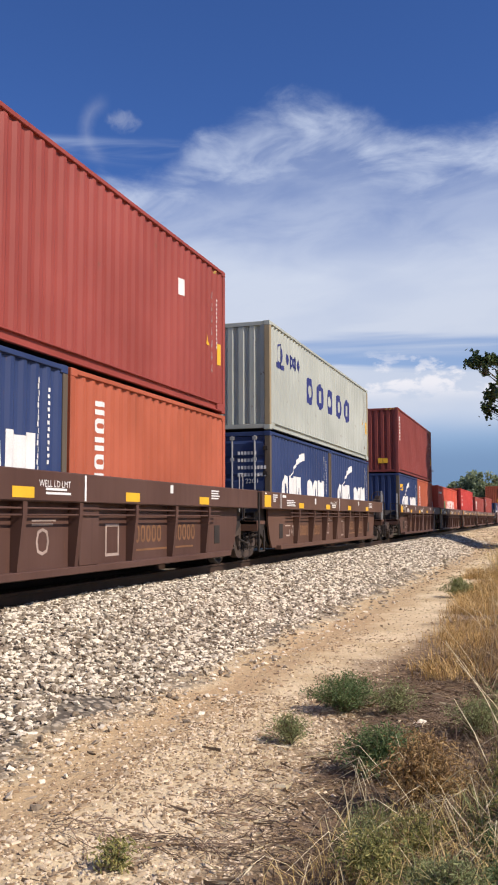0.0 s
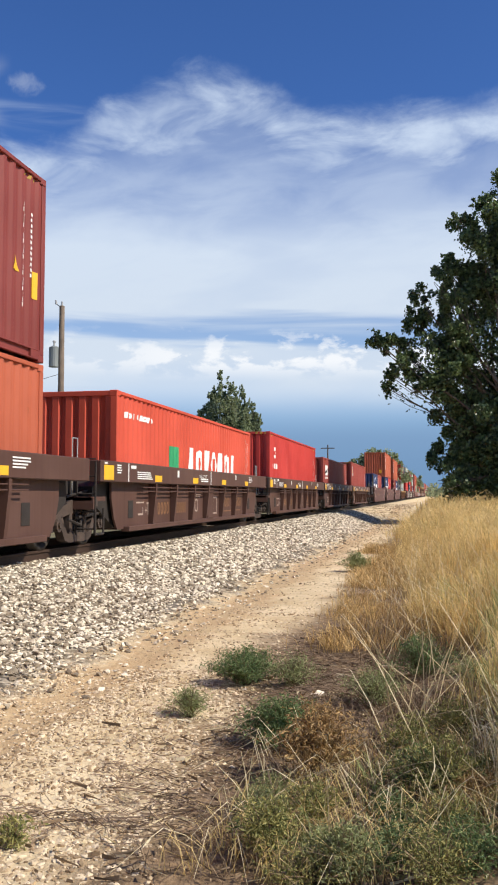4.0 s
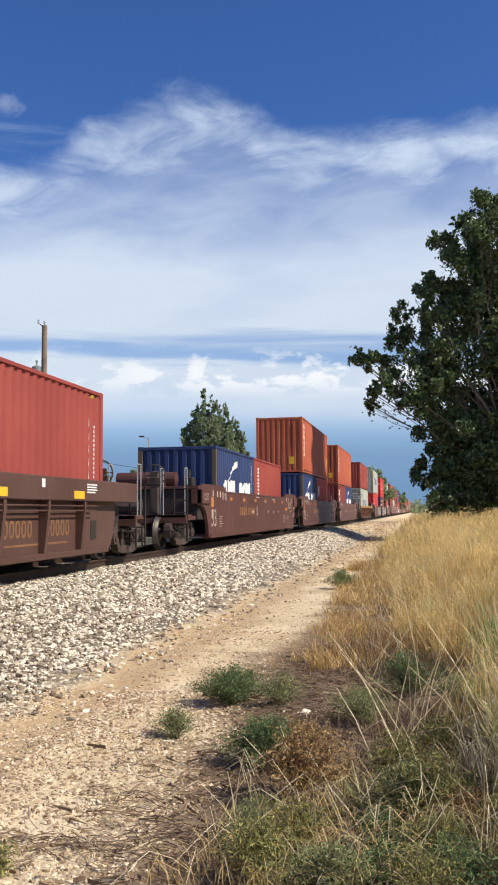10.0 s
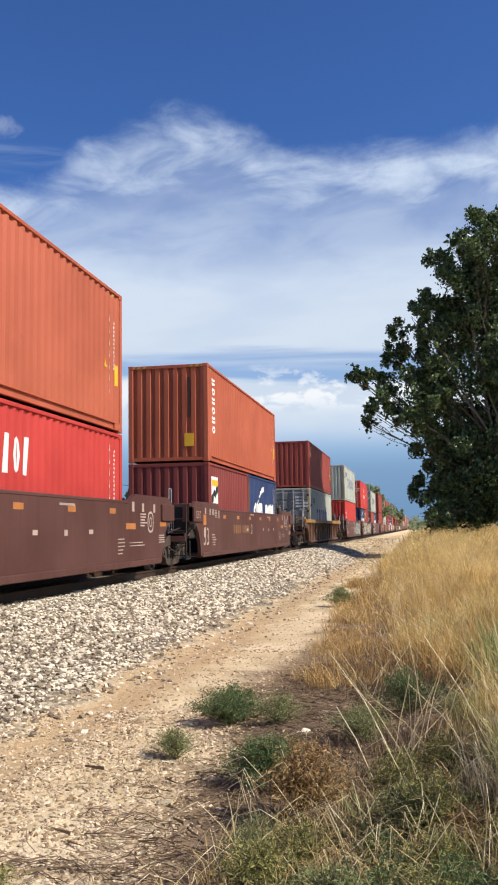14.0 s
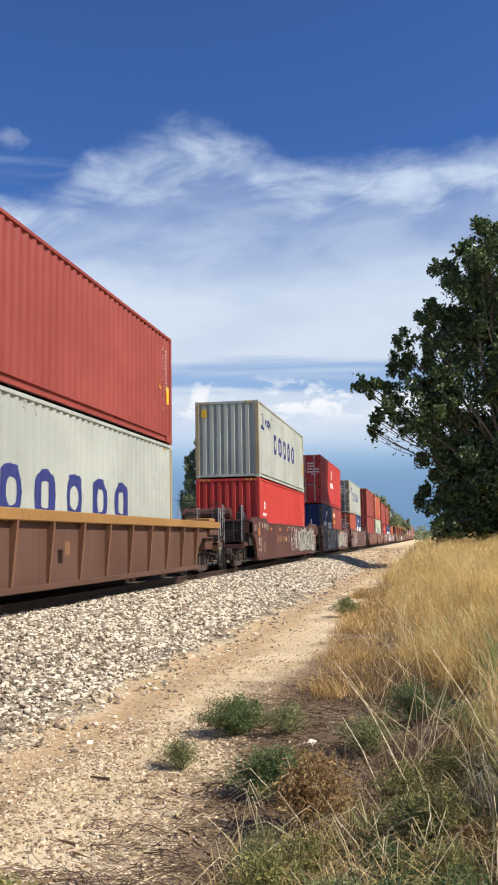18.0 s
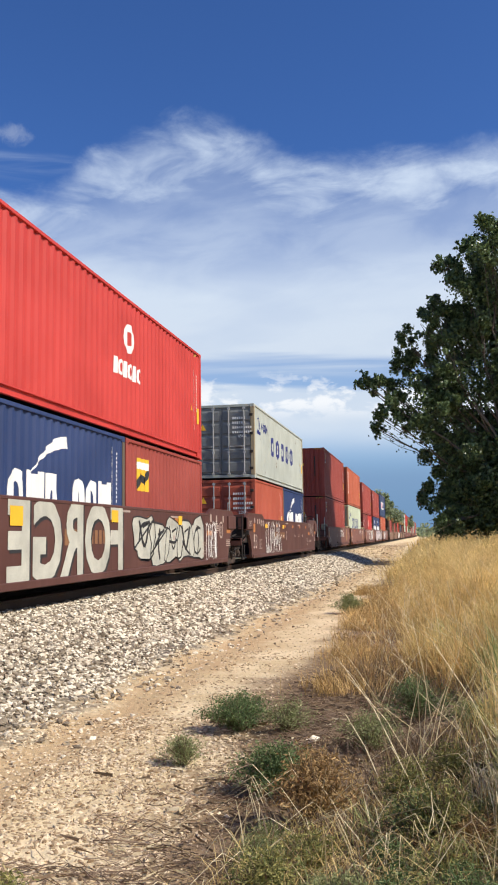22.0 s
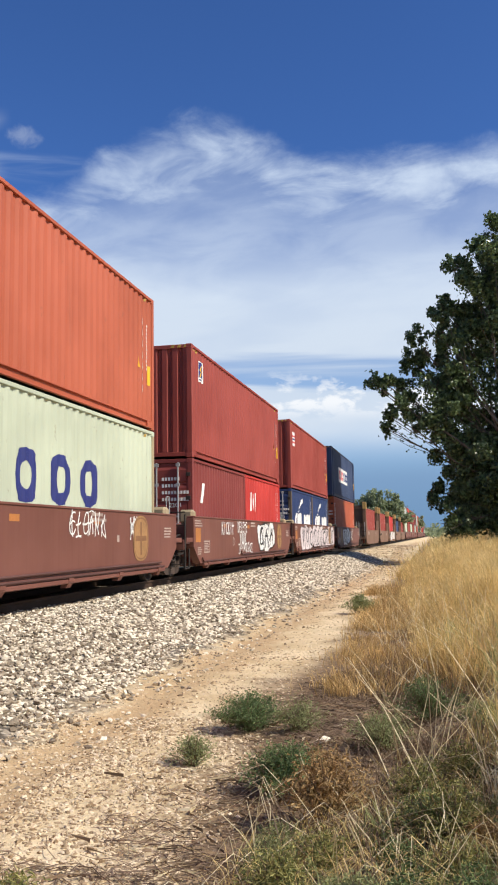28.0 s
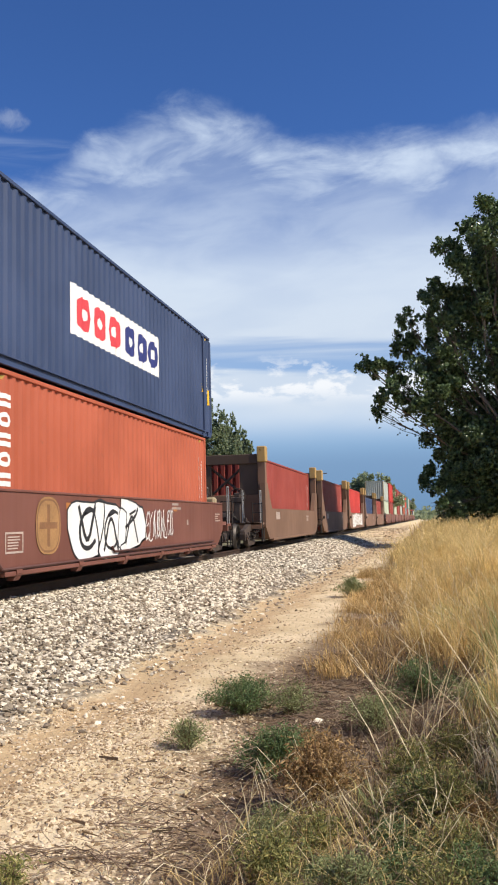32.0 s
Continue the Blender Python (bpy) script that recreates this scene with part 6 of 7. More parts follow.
# 20 to 24: tan units with tall bulkheads
for i, (s, colour, h) in enumerate(((194.0, "brick", HC), (210.6, "brick", HC), (226.6, "red", HC), (242.6, "slate", STD), (258.6, "brick", STD))):
    car = bulkhead_car(s, "cpl" if i == 0 else "art", "cpl" if i == 4 else "art", 70 + i)
    container(s, WELL, F40, h, colour, mark_serial(F40, h)[:1])
    if i == 2:
        bubble(car, 1.47, 1.5, 1.05, 9.0, 1.0, 6, white_mark, cream_mark, 77, "white painted-over graffiti patch")
# the tail, far off
tail = [("white", "cream"), ("red", "brick"), ("brick", "cream"), ("brick", "brick"), ("maroon", "white"), ("white", "orange"), ("scarlet", "grey"), ("teal", "brick"), ("white", "white"), ("brick", "orange"), ("grey", "red"), ("orange", "blue"), ("brick", "cream")]
for i, (top, low) in enumerate(tail):
    s = 279.2 + 15.4 * i + (4.2 if i > 4 else 0) + (4.2 if i > 9 else 0)
    skirt_car(s, "cpl" if i in (0, 5, 10) else "art", "cpl" if i in (4, 9) else "art", 90 + i)
    container(s, WELL, F40, HC, low, (), False, detail=False, tag=False)
    container(s, WELL + HC + 0.03, F40, STD if i == 0 else HC, top, (), False, "stacked on a lower box", detail=False, tag=False)


# ---- plants ----
def leaf_material(name, dark, light, gloss=0.5, through=0.25, patch=None):
    m, g, shader = material(name, gloss)
    each = g.node("ShaderNodeNewGeometry").outputs["Random Per Island"]
    tone = g.mix(each, dark, light)
    if patch:
        at = g.node("ShaderNodeNewGeometry").outputs["Position"]
        tone = g.mix(g.step(g.noise(at, 0.9, 3.0, 0.6), 0.48, 0.66, 0.0, 0.5), tone, g.mix(each, tuple(c * 0.6 for c in patch), patch))
        deep = g.noise(at, 2.6, 3.0, 0.6)
        tone = g.mix(1.0, tone, g.mix(g.step(deep, 0.32, 0.64), (0.68, 0.63, 0.56), (1.16, 1.14, 1.10)), "MULTIPLY")
    g.put(shader.inputs["Base Color"], tone)
    if through:
        shader.inputs["Transmission Weight"].default_value = 0.0
        thin = g.node("ShaderNodeBsdfTranslucent")
        g.put(thin.inputs["Color"], g.mix(1.0, tone, (1.1, 1.1, 1.0), "MULTIPLY"))
        both = g.node("ShaderNodeMixShader")
        both.inputs[0].default_value = through
        g.tree.links.new(shader.outputs[0], both.inputs[1])
        g.tree.links.new(thin.outputs[0], both.inputs[2])
        out = [n for n in g.tree.nodes if n.type == "OUTPUT_MATERIAL"][0]
        g.tree.links.new(both.outputs[0], out.inputs[0])
    return m


def from_arrays(name, v, f, mat, extra=None):
    """A mesh of equal-sided faces from arrays of points and corners."""
    me = bpy.data.meshes.new(name)
    k = f.shape[1]
    me.vertices.add(len(v))
    me.vertices.foreach_set("co", np.ascontiguousarray(v, dtype=np.float32).ravel())
    me.loops.add(f.size)
    me.loops.foreach_set("vertex_index", f.ravel().astype(np.int32))
    me.polygons.add(len(f))
    me.polygons.foreach_set("loop_start", np.arange(0, f.size, k, dtype=np.int32))
    me.update(calc_edges=True)
    me.shade_flat()
    me.materials.append(mat)
    return me


def leaves(centres, size, rng, flat=0.0, slim=0.36):
    """Quads with a fold, one island each, at the given centres."""
    n = len(centres)
    a = rng.normal(size=(n, 3))
    a[:, 2] *= 1 - flat
    a /= np.linalg.norm(a, axis=1)[:, None]
    b = np.cross(a, rng.normal(size=(n, 3)))
    b /= np.linalg.norm(b, axis=1)[:, None]
    s = size * rng.uniform(0.6, 1.3, n)[:, None]
    c = np.cross(a, b)
    v = np.stack([centres - a * s * 0.5, centres + b * s * slim + c * s * 0.08, centres + a * s * 0.5, centres - b * s * slim + c * s * 0.08], 1).reshape(-1, 3)
    return v, np.arange(4 * n).reshape(-1, 4)


bark = plain("furrowed_grey_bark", (0.13, 0.105, 0.08), 0.95, 0, 0.4, 4.0)


def limb(s, p, q, r0, r1, rnd, bends=3):
    """A tapering, slightly bent limb; returns its points."""
    pts = [Vector(p)]
    for i in range(1, bends + 1):
        k = i / bends
        w = Vector(p).lerp(Vector(q), k)
        if i < bends:
            w += Vector((rnd.uniform(-1, 1), rnd.uniform(-1, 1), rnd.uniform(-0.4, 0.4))) * (Vector(q) - Vector(p)).length * 0.06
        pts.append(w)
    for i in range(bends):
        s.rod(pts[i], pts[i + 1], r0 + (r1 - r0) * i / bends, 7, r0 + (r1 - r0) * (i + 1) / bends)
    return pts


def tree(name, label, base, height, lobes, leaf_mat, leaf, count, seed, trunk_r=0.3, sprays=5, clump=0.44, grain=80):
    """A tree whose limbs reach into lobes (offset from the base, radii); leaves crowd the lobes' shells."""
    rnd, rng = random.Random(seed), np.random.default_rng(seed)
    root = thing(name, label, "tree", at=base)
    s = Shape()
    pts = limb(s, (0, 0, -0.3), (rnd.uniform(-0.4, 0.4), rnd.uniform(-0.4, 0.4), height * 0.8), trunk_r, trunk_r * 0.25, rnd, 6)
    twigs = []
    vols = np.array([lb[3] * lb[4] * lb[5] for lb in lobes]) ** 0.75
    share = (vols / vols.sum() * count).astype(int)
    clouds = []
    for (cx, cy, cz, rx, ry, rz), n in zip(lobes, share):
        start = pts[min(5, max(1, int(6 * cz / height * 0.62)))]
        tip = limb(s, start, (cx, cy, cz), trunk_r * (0.32 if grain < 100 else 0.17), trunk_r * 0.06, rnd, 4)
        if grain > 100:
            k = rng.uniform(0.3, 1.0, n // 4) ** 0.8
            along = np.array([start[:]]) * (1 - k[:, None]) + np.array([[cx, cy, cz]]) * k[:, None]
            clouds.append(along + np.clip(rng.normal(size=(len(k), 3)), -1.6, 1.6) * 0.34 * np.array([1.0, 1.0, 1.2]))
        for _ in range(6):
            d = Vector((rnd.gauss(0, 1), rnd.gauss(0, 1), rnd.gauss(0, 0.8))).normalized()
            limb(s, tip[rnd.randint(2, 4)], (cx + d.x * rx * 0.8, cy + d.y * ry * 0.8, cz + d.z * rz * 0.8), trunk_r * (0.08 if grain < 100 else 0.05), 0.012, rnd, 3)
        # clumps inside the lobe, leaves inside the clumps
        m = max(6, n // grain)
        d = rng.normal(size=(m, 3))
        d /= np.linalg.norm(d, axis=1)[:, None]
        c = d * (rng.uniform(0.1, 1.0, m) ** 0.5)[:, None] * np.array([rx, ry, rz]) + np.array([cx, cy, cz])
        who = rng.integers(0, m, n)
        cl = clump * (rx * ry * rz) ** (1 / 3) * rng.uniform(0.28, 0.6, m)
        q = np.clip(rng.normal(size=(n, 3)), -1.8, 1.8) * cl[who][:, None] * np.array([0.55, 0.55, 0.6])
        clouds.append(c[who] + q)
        # ragged sprays standing out of the lobe
        for _ in range(sprays):
            d = Vector((rnd.gauss(0, 1), rnd.gauss(0, 1), rnd.gauss(0.5, 0.8))).normalized()
            tip = np.array([cx + d.x * rx * 1.15, cy + d.y * ry * 1.15, cz + d.z * rz * 1.2])
            k = rng.uniform(0.0, 1.0, (max(8, n // 45), 1))
            clouds.append(np.array([cx, cy, cz]) * (1 - k) * 0.35 + tip * (k + (1 - k) * 0.65) + rng.normal(size=(len(k), 3)) * 0.09 * (rx * ry * rz) ** (1 / 3) * (1.15 - k))
    part("trunk", s, bark, root)
    v, f = leaves(np.concatenate(clouds), leaf, rng)
    part("crown", from_arrays("crown", v, f, leaf_mat), leaf_mat, root)
    return root


cottonwood_leaf = leaf_material("cottonwood_leaves", (0.03, 0.055, 0.022), (0.19, 0.26, 0.105), 0.32, 0.28)
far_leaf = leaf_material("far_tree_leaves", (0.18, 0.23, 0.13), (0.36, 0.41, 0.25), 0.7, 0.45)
T = (5.2, 50.0)
# boughs as (across, up, radius): the ragged left outline, the inner crown, the skirt
OUTLINE = ((-8.5, 9.45, 0.5), (-7.8, 9.2, 0.65), (-7.0, 9.0, 0.8), (-7.9, 6.85, 0.45), (-7.4, 7.4, 0.6), (-6.7, 7.9, 0.75), (-6.0, 7.2, 0.7), (-6.35, 10.9, 0.7), (-6.1, 11.9, 0.6), (-5.4, 10.2, 1.0),
           (-4.5, 13.7, 0.75), (-4.7, 12.2, 0.85), (-3.6, 12.6, 1.1), (-3.6, 15.9, 0.8), (-2.8, 14.6, 1.1), (-2.3, 17.2, 0.85), (-1.0, 17.8, 1.0), (-1.4, 16.0, 1.2), (0.3, 18.2, 1.1))
INNER = ((-4.6, 8.8, 1.3), (-4.0, 11.0, 1.0), (-5.0, 6.6, 1.0), (-2.6, 12.4, 1.1), (-1.2, 11.9, 1.2), (-3.9, 7.6, 1.0), (-0.6, 8.8, 1.3), (-0.6, 14.2, 1.6), (0.9, 16.4, 1.6), (-2.6, 6.4, 1.2), (-1.2, 6.6, 1.2), (-3.6, 9.8, 0.8), (0.0, 10.6, 1.4))
SKIRT = ((-4.5, 4.9, 1.0), (-4.7, 3.1, 0.9), (-4.4, 1.5, 0.9), (-3.6, 5.6, 1.0), (-3.4, 4.2, 1.2), (-3.2, 2.2, 1.3), (-1.9, 4.4, 1.5), (-1.6, 1.8, 1.5), (-0.3, 5.6, 1.6), (0.2, 2.8, 1.8))
rnd = random.Random(31)
boughs = [(x, rnd.uniform(-1.3, 1.1), z, r, r * 1.5, r * 1.02) for x, z, r in OUTLINE + INNER] + [(x, rnd.uniform(-1.6, 1.0), z, r * 1.1, r * 1.5, r) for x, z, r in SKIRT]
boughs += [(rnd.uniform(1.0, 5.4), rnd.uniform(-1.6, 4.5), 2.0 + 1.15 * k, 2.1, 2.4, 2.0) for k in range(13)] + [(-4.0 + 0.9 * (k % 4), rnd.uniform(1.6, 3.4), z, 1.3, 1.5, 1.3) for k, z in enumerate((1.6, 3.4, 5.0, 6.6, 8.6, 11.8, 13.4, 14.8))] + [(-0.2, 3.2, 7.6, 1.5, 1.5, 1.5), (0.9, 2.8, 10.2, 1.5, 1.5, 1.7), (0.3, 2.6, 13.0, 1.6, 1.5, 1.6)]
tree("cottonwood_tree", "tall dark-green cottonwood with a ragged crown on the bank", (T[0], T[1], ground_z(*T) - 0.05), 19.0, boughs, cottonwood_leaf, 0.2, 190000, 3, 0.42, 6, 0.66, 240)


def far_spot(u, dist, z=0.0):
    """A place seen at an angle to the left of the track, at a distance."""
    a = radians(u)
    return (-math.sin(a) * dist, math.cos(a) * dist, z)


for u, dist, h, w, seed in ((13.9, 88, 14.4, 6.0, 5), (12.7, 93, 13.2, 4.4, 12), (11.9, 90, 11.2, 3.4, 6)):
    x, y, _ = far_spot(u, dist)
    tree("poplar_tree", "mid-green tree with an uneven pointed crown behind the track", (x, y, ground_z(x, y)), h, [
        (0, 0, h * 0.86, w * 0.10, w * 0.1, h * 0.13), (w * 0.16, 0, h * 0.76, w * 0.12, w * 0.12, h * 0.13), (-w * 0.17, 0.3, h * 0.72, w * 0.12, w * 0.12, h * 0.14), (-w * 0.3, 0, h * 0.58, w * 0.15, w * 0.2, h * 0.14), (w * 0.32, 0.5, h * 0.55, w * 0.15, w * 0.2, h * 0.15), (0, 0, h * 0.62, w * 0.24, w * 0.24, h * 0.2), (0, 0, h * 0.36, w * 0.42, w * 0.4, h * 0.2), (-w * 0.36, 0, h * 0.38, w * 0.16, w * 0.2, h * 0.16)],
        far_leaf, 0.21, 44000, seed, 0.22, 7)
for u, dist, h, w, seed in ((3.7, 150, 9.9, 9.6, 7), (27.6, 62, 8.8, 4.8, 8), (18.2, 120, 8.6, 5.6, 14), (2.2, 260, 9.6, 10.5, 9), (8.4, 165, 8.8, 9.6, 10)):
    x, y, _ = far_spot(u, dist)
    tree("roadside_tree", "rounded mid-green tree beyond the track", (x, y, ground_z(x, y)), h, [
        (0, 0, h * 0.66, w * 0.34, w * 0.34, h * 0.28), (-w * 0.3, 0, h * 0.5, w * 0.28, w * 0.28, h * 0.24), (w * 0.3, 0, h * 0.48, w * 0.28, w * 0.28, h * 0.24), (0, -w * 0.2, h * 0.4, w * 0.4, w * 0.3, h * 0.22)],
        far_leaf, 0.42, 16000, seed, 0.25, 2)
# woods on the horizon
rng = np.random.default_rng(77)
n = 240
dirs, dist = rng.uniform(-14, 32, n), rng.uniform(420, 900, n)
cs = []
for a, d in zip(dirs, dist):
    x, y, _ = far_spot(a, d)
    h = rng.uniform(4, 9.5)
    c = rng.normal(size=(60, 3)) * np.array([4.0, 4.0, h * 0.25]) + np.array([x, y, h * 0.5])
    c[:, 2] = np.maximum(c[:, 2], 0.3)
    cs.append(c)
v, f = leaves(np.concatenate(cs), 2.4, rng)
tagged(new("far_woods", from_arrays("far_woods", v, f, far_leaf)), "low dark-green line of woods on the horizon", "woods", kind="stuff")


# ---- dry grass on the bank ----
def blades(name, label, roots, heights, mat, rng, lean=0.35, width=0.006, bend=None, heads=0.0, droop=0.16, head=0.02):
    """Bent three-quad blades in one mesh, a share of them with a loose seed head at the tip."""
    n = len(roots)
    a = rng.uniform(0, 6.283, n)
    out = np.stack([np.cos(a), np.sin(a)], 1) * (rng.uniform(0.15, 1.0, n) * lean)[:, None]
    if bend is not None:
        out = out * 0.7 + bend
    side = np.stack([-np.sin(a), np.cos(a), np.zeros(n)], 1) * (width * rng.uniform(0.7, 1.5, n))[:, None]
    vs, spine = [], []
    for k, w in ((0.0, 1.0), (0.4, 0.9), (0.75, 0.6), (1.0, 0.12)):
        p = roots.copy()
        p[:, :2] += out * (k ** 1.8) * heights[:, None]
        p[:, 2] += heights * (k - droop * k ** 3)
        vs += [p - side * w, p + side * w]
        spine.append(p)
    v = np.stack(vs, 1).reshape(-1, 3)
    o = (np.arange(n) * 8)[:, None, None]
    f = (np.array([[0, 1, 3, 2], [2, 3, 5, 4], [4, 5, 7, 6]])[None] + o).reshape(-1, 4)
    if heads:
        pick = rng.uniform(size=n) < heads
        tip, way = spine[3][pick], spine[3][pick] - spine[2][pick]
        m = len(tip)
        way = way / np.linalg.norm(way, axis=1)[:, None] * (head * rng.uniform(2.0, 4.5, m))[:, None]
        wide = np.cross(way, rng.normal(size=(m, 3)))
        wide = wide / np.linalg.norm(wide, axis=1)[:, None] * (head * rng.uniform(0.25, 0.5, m))[:, None]
        nod = np.array([0.0, 0.0, -1.0]) * (head * rng.uniform(0.2, 1.2, m))[:, None]
        q = np.stack([tip - way * 0.6, tip + wide, tip + way * 0.7 + nod, tip - wide], 1).reshape(-1, 3)
        f = np.concatenate([f, np.arange(4 * m).reshape(-1, 4) + len(v)])
        v = np.concatenate([v, q])
    return tagged(new(name, from_arrays(name, v, f, mat)), label, "grass", kind="stuff")


straw = leaf_material("dry_straw", (0.56, 0.41, 0.15), (0.98, 0.835, 0.46), 0.5, 0.52, (0.62, 0.42, 0.18))
red_straw = leaf_material("reddish_dry_grass", (0.30, 0.195, 0.072), (0.86, 0.64, 0.30), 0.6, 0.3, (0.44, 0.31, 0.14))
pale_straw = leaf_material("bleached_straw", (0.62, 0.52, 0.32), (0.94, 0.86, 0.64), 0.6, 0.35)
green_grass = leaf_material("dusty_green_grass", (0.22, 0.225, 0.078), (0.66, 0.63, 0.29), 0.7, 0.4)
brown_stem = leaf_material("brown_dead_stems", (0.10, 0.07, 0.045), (0.34, 0.245, 0.155), 0.7, 0.2)
fresh_grass = leaf_material("fresh_green_grass", (0.13, 0.17, 0.052), (0.40, 0.42, 0.17), 0.6, 0.4)


def on_bank(rng, n, y0, y1, inside, depth, power=1.0):
    ys = y0 + (y1 - y0) * rng.uniform(0, 1, n) ** power
    xs = np.array([bank_edge(y) for y in ys]) + inside + depth * rng.uniform(0, 1, n)
    return np.array([(x, y, ground_z(x, y) - 0.02) for x, y in zip(xs, ys)])


def tufts(rng, n, per, y0, y1, inside, depth, spread, power=1.0, keep=-0.28):
    """Blade roots gathered in tufts along the bank."""
    c = on_bank(rng, n, y0, y1, inside, depth, power)
    swell = np.array([noise.noise(Vector((x * 0.7, y * 0.45, 3.0))) for x, y, _ in c])
    c, swell = c[swell > keep], swell[swell > keep]
    n = len(c)
    r = np.repeat(c, per, 0)
    r[:, :2] += rng.normal(size=(len(r), 2)) * spread
    r[:, 2] = [ground_z(x, y) - 0.02 for x, y in r[:, :2]]
    a, k = rng.uniform(0, 6.283, n), rng.uniform(0.0, 0.55, n)
    bend = np.repeat(np.stack([np.cos(a) * k, np.sin(a) * k], 1), per, 0)
    return r, np.repeat(rng.uniform(0.5, 1.1, n) * (1.0 + 0.7 * swell), per) * rng.uniform(0.5, 1.12, n * per), bend


rng = np.random.default_rng(8)
r, h, b = tufts(rng, 1250, 44, 8.8, 26.0, 0.62, 5.0, 0.09, 1.0, -0.12)
blades("dry_grass", "tall golden dry grass on the bank", r, h * 0.78, straw, rng, 0.6, 0.0028, b, 0.30, 0.2, 0.016)
r, h, b = tufts(rng, 950, 34, 26.0, 64.0, 0.6, 8.0, 0.17)
blades("dry_grass", "tall golden dry grass farther along the bank", r, h * 0.9, straw, rng, 0.6, 0.0068, b, 0.30, 0.2, 0.03)
r, h, b = tufts(rng, 350, 24, 62.0, 160.0, 0.5, 14.0, 0.4)
blades("dry_grass", "dry grass on the far bank", r, h, straw, rng, 0.42, 0.04, b, 0.2, 0.16, 0.06)
r, h, b = tufts(rng, 55, 60, 7.6, 12.5, 1.0, 1.9, 0.10)
blades("mixed_grass", "dusty green grass at the foot of the bank", r, h * 0.6, green_grass, rng, 0.55, 0.0028, b)
r, h, b = tufts(rng, 220, 40, -6.0, 4.2, 1.3, 4.0, 0.14)
blades("dry_grass", "dry grass on the bank behind the weeds", r, h * 0.45, straw, rng, 0.9, 0.003, b)
r, h, b = tufts(rng, 90, 50, 4.4, 7.6, 1.05, 1.5, 0.08)
blades("mixed_grass", "olive grass beside the dead stalks", r, h * 0.62, green_grass, rng, 0.55, 0.003, b, 0.1, 0.2, 0.01)
r, h, b = tufts(rng, 190, 36, 5.2, 10.5, 1.15, 2.2, 0.08)
blades("dry_grass", "pale ripe grass standing among the olive tufts", r, h * 0.86, straw, rng, 0.6, 0.0026, b, 0.35, 0.25, 0.010)
r, h, b = tufts(rng, 170, 30, 5.8, 12.5, 0.8, 2.8, 0.10)
blades("dry_grass", "short dry straw among the weeds", r, h * 0.44, straw, rng, 0.95, 0.0022, b)
r, h, b = tufts(rng, 300, 30, 4.6, 11.5, 0.05, 2.2, 0.14)
blades("dead_stems", "brown dead stems matted under the straw", r, h * 0.30, brown_stem, rng, 1.3, 0.0024, b)


def stalks(name, label, roots, rng, low, high, mat, thick=0.0035, tilt=(0.15, 1.0), hook=0.0):
    """Single straw stems: nearly straight, leaning every way, some with a hooked tip."""
    s = Shape()
    for x, y in roots:
        a, lean, ln = rng.uniform(0, 6.283), rng.uniform(*tilt), rng.uniform(low, high)
        d = Vector((math.cos(a) * math.sin(lean), math.sin(a) * math.sin(lean), math.cos(lean)))
        p0 = Vector((x, y, ground_z(x, y)))
        p1 = p0 + d * ln * 0.55
        p2 = p1 + (d + Vector((d.x, d.y, -0.5)) * 0.25).normalized() * ln * 0.45
        s.rod(p0, p1, thick, 3, thick * 0.8)
        s.rod(p1, p2, thick * 0.8, 3, thick * 0.5)
        if rng.uniform() < hook:
            p3 = p2 + Vector((d.x, d.y, -0.2)).normalized() * 0.07
            s.rod(p2, p3, thick * 0.6, 3, thick * 0.5)
            s.rod(p3, p3 + Vector((d.x * 0.3, d.y * 0.3, -0.08)), thick * 0.5, 3, thick * 0.3)
    return solid(name, s, mat, label, "grass", kind="stuff")


knots = [(-0.28, 5.75), (-0.12, 5.95), (0.35, 5.6), (0.6, 6.3)]
roots = [(kx + rng.normal(0, 0.09), ky + rng.normal(0, 0.12)) for kx, ky in knots for _ in range(8)] + [(rng.uniform(-0.1, 1.3), rng.uniform(5.0, 8.2)) for _ in range(26)]
stalks("straw_stalks", "long bleached straw stalks leaning over the weeds", roots, rng, 0.45, 0.95, pale_straw, 0.0038, (0.1, 0.8))
stalks("straw_stalks", "loose golden stalks leaning out of the dry grass", [(bank_edge(y) + rng.uniform(0.2, 3.4), y) for y in rng.uniform(8.0, 17.0, 420)], rng, 0.4, 0.95, pale_straw, 0.0032, (0.1, 1.1))
stalks("curled_stems", "pale curled dry stems poking out of the weeds", [(rng.uniform(-1.1, 0.7), rng.uniform(3.8, 5.4)) for _ in range(150)], rng, 0.2, 0.42, pale_straw, 0.003, (0.1, 0.9), 0.8)
r, h, b = tufts(rng, 800, 34, 9.2, 26.0, -0.35, 1.5, 0.11, 1.0, -0.12)
blades("dead_stems", "short reddish dry grass at the edge of the dirt strip", r, h * 0.33, red_straw, rng, 1.0, 0.0028, b, 0.15, 0.2, 0.012)

r, h, b = tufts(rng, 34, 40, 9.2, 14.5, -0.45, 0.9, 0.15, 1.0, -1.0)
blades("dry_grass", "ragged dry fringe along the dirt strip", r, h * 0.36, red_straw, rng, 1.0, 0.0028, b, 0.25, 0.25, 0.014)
r, h, b = tufts(rng, 90, 34, 3.9, 6.4, 1.05, 1.0, 0.07, 1.0, -1.0)
blades("dry_grass", "pale stalky grass beside the weeds", r, h * 0.6, pale_straw, rng, 0.6, 0.002, b, 0.3, 0.3, 0.008)


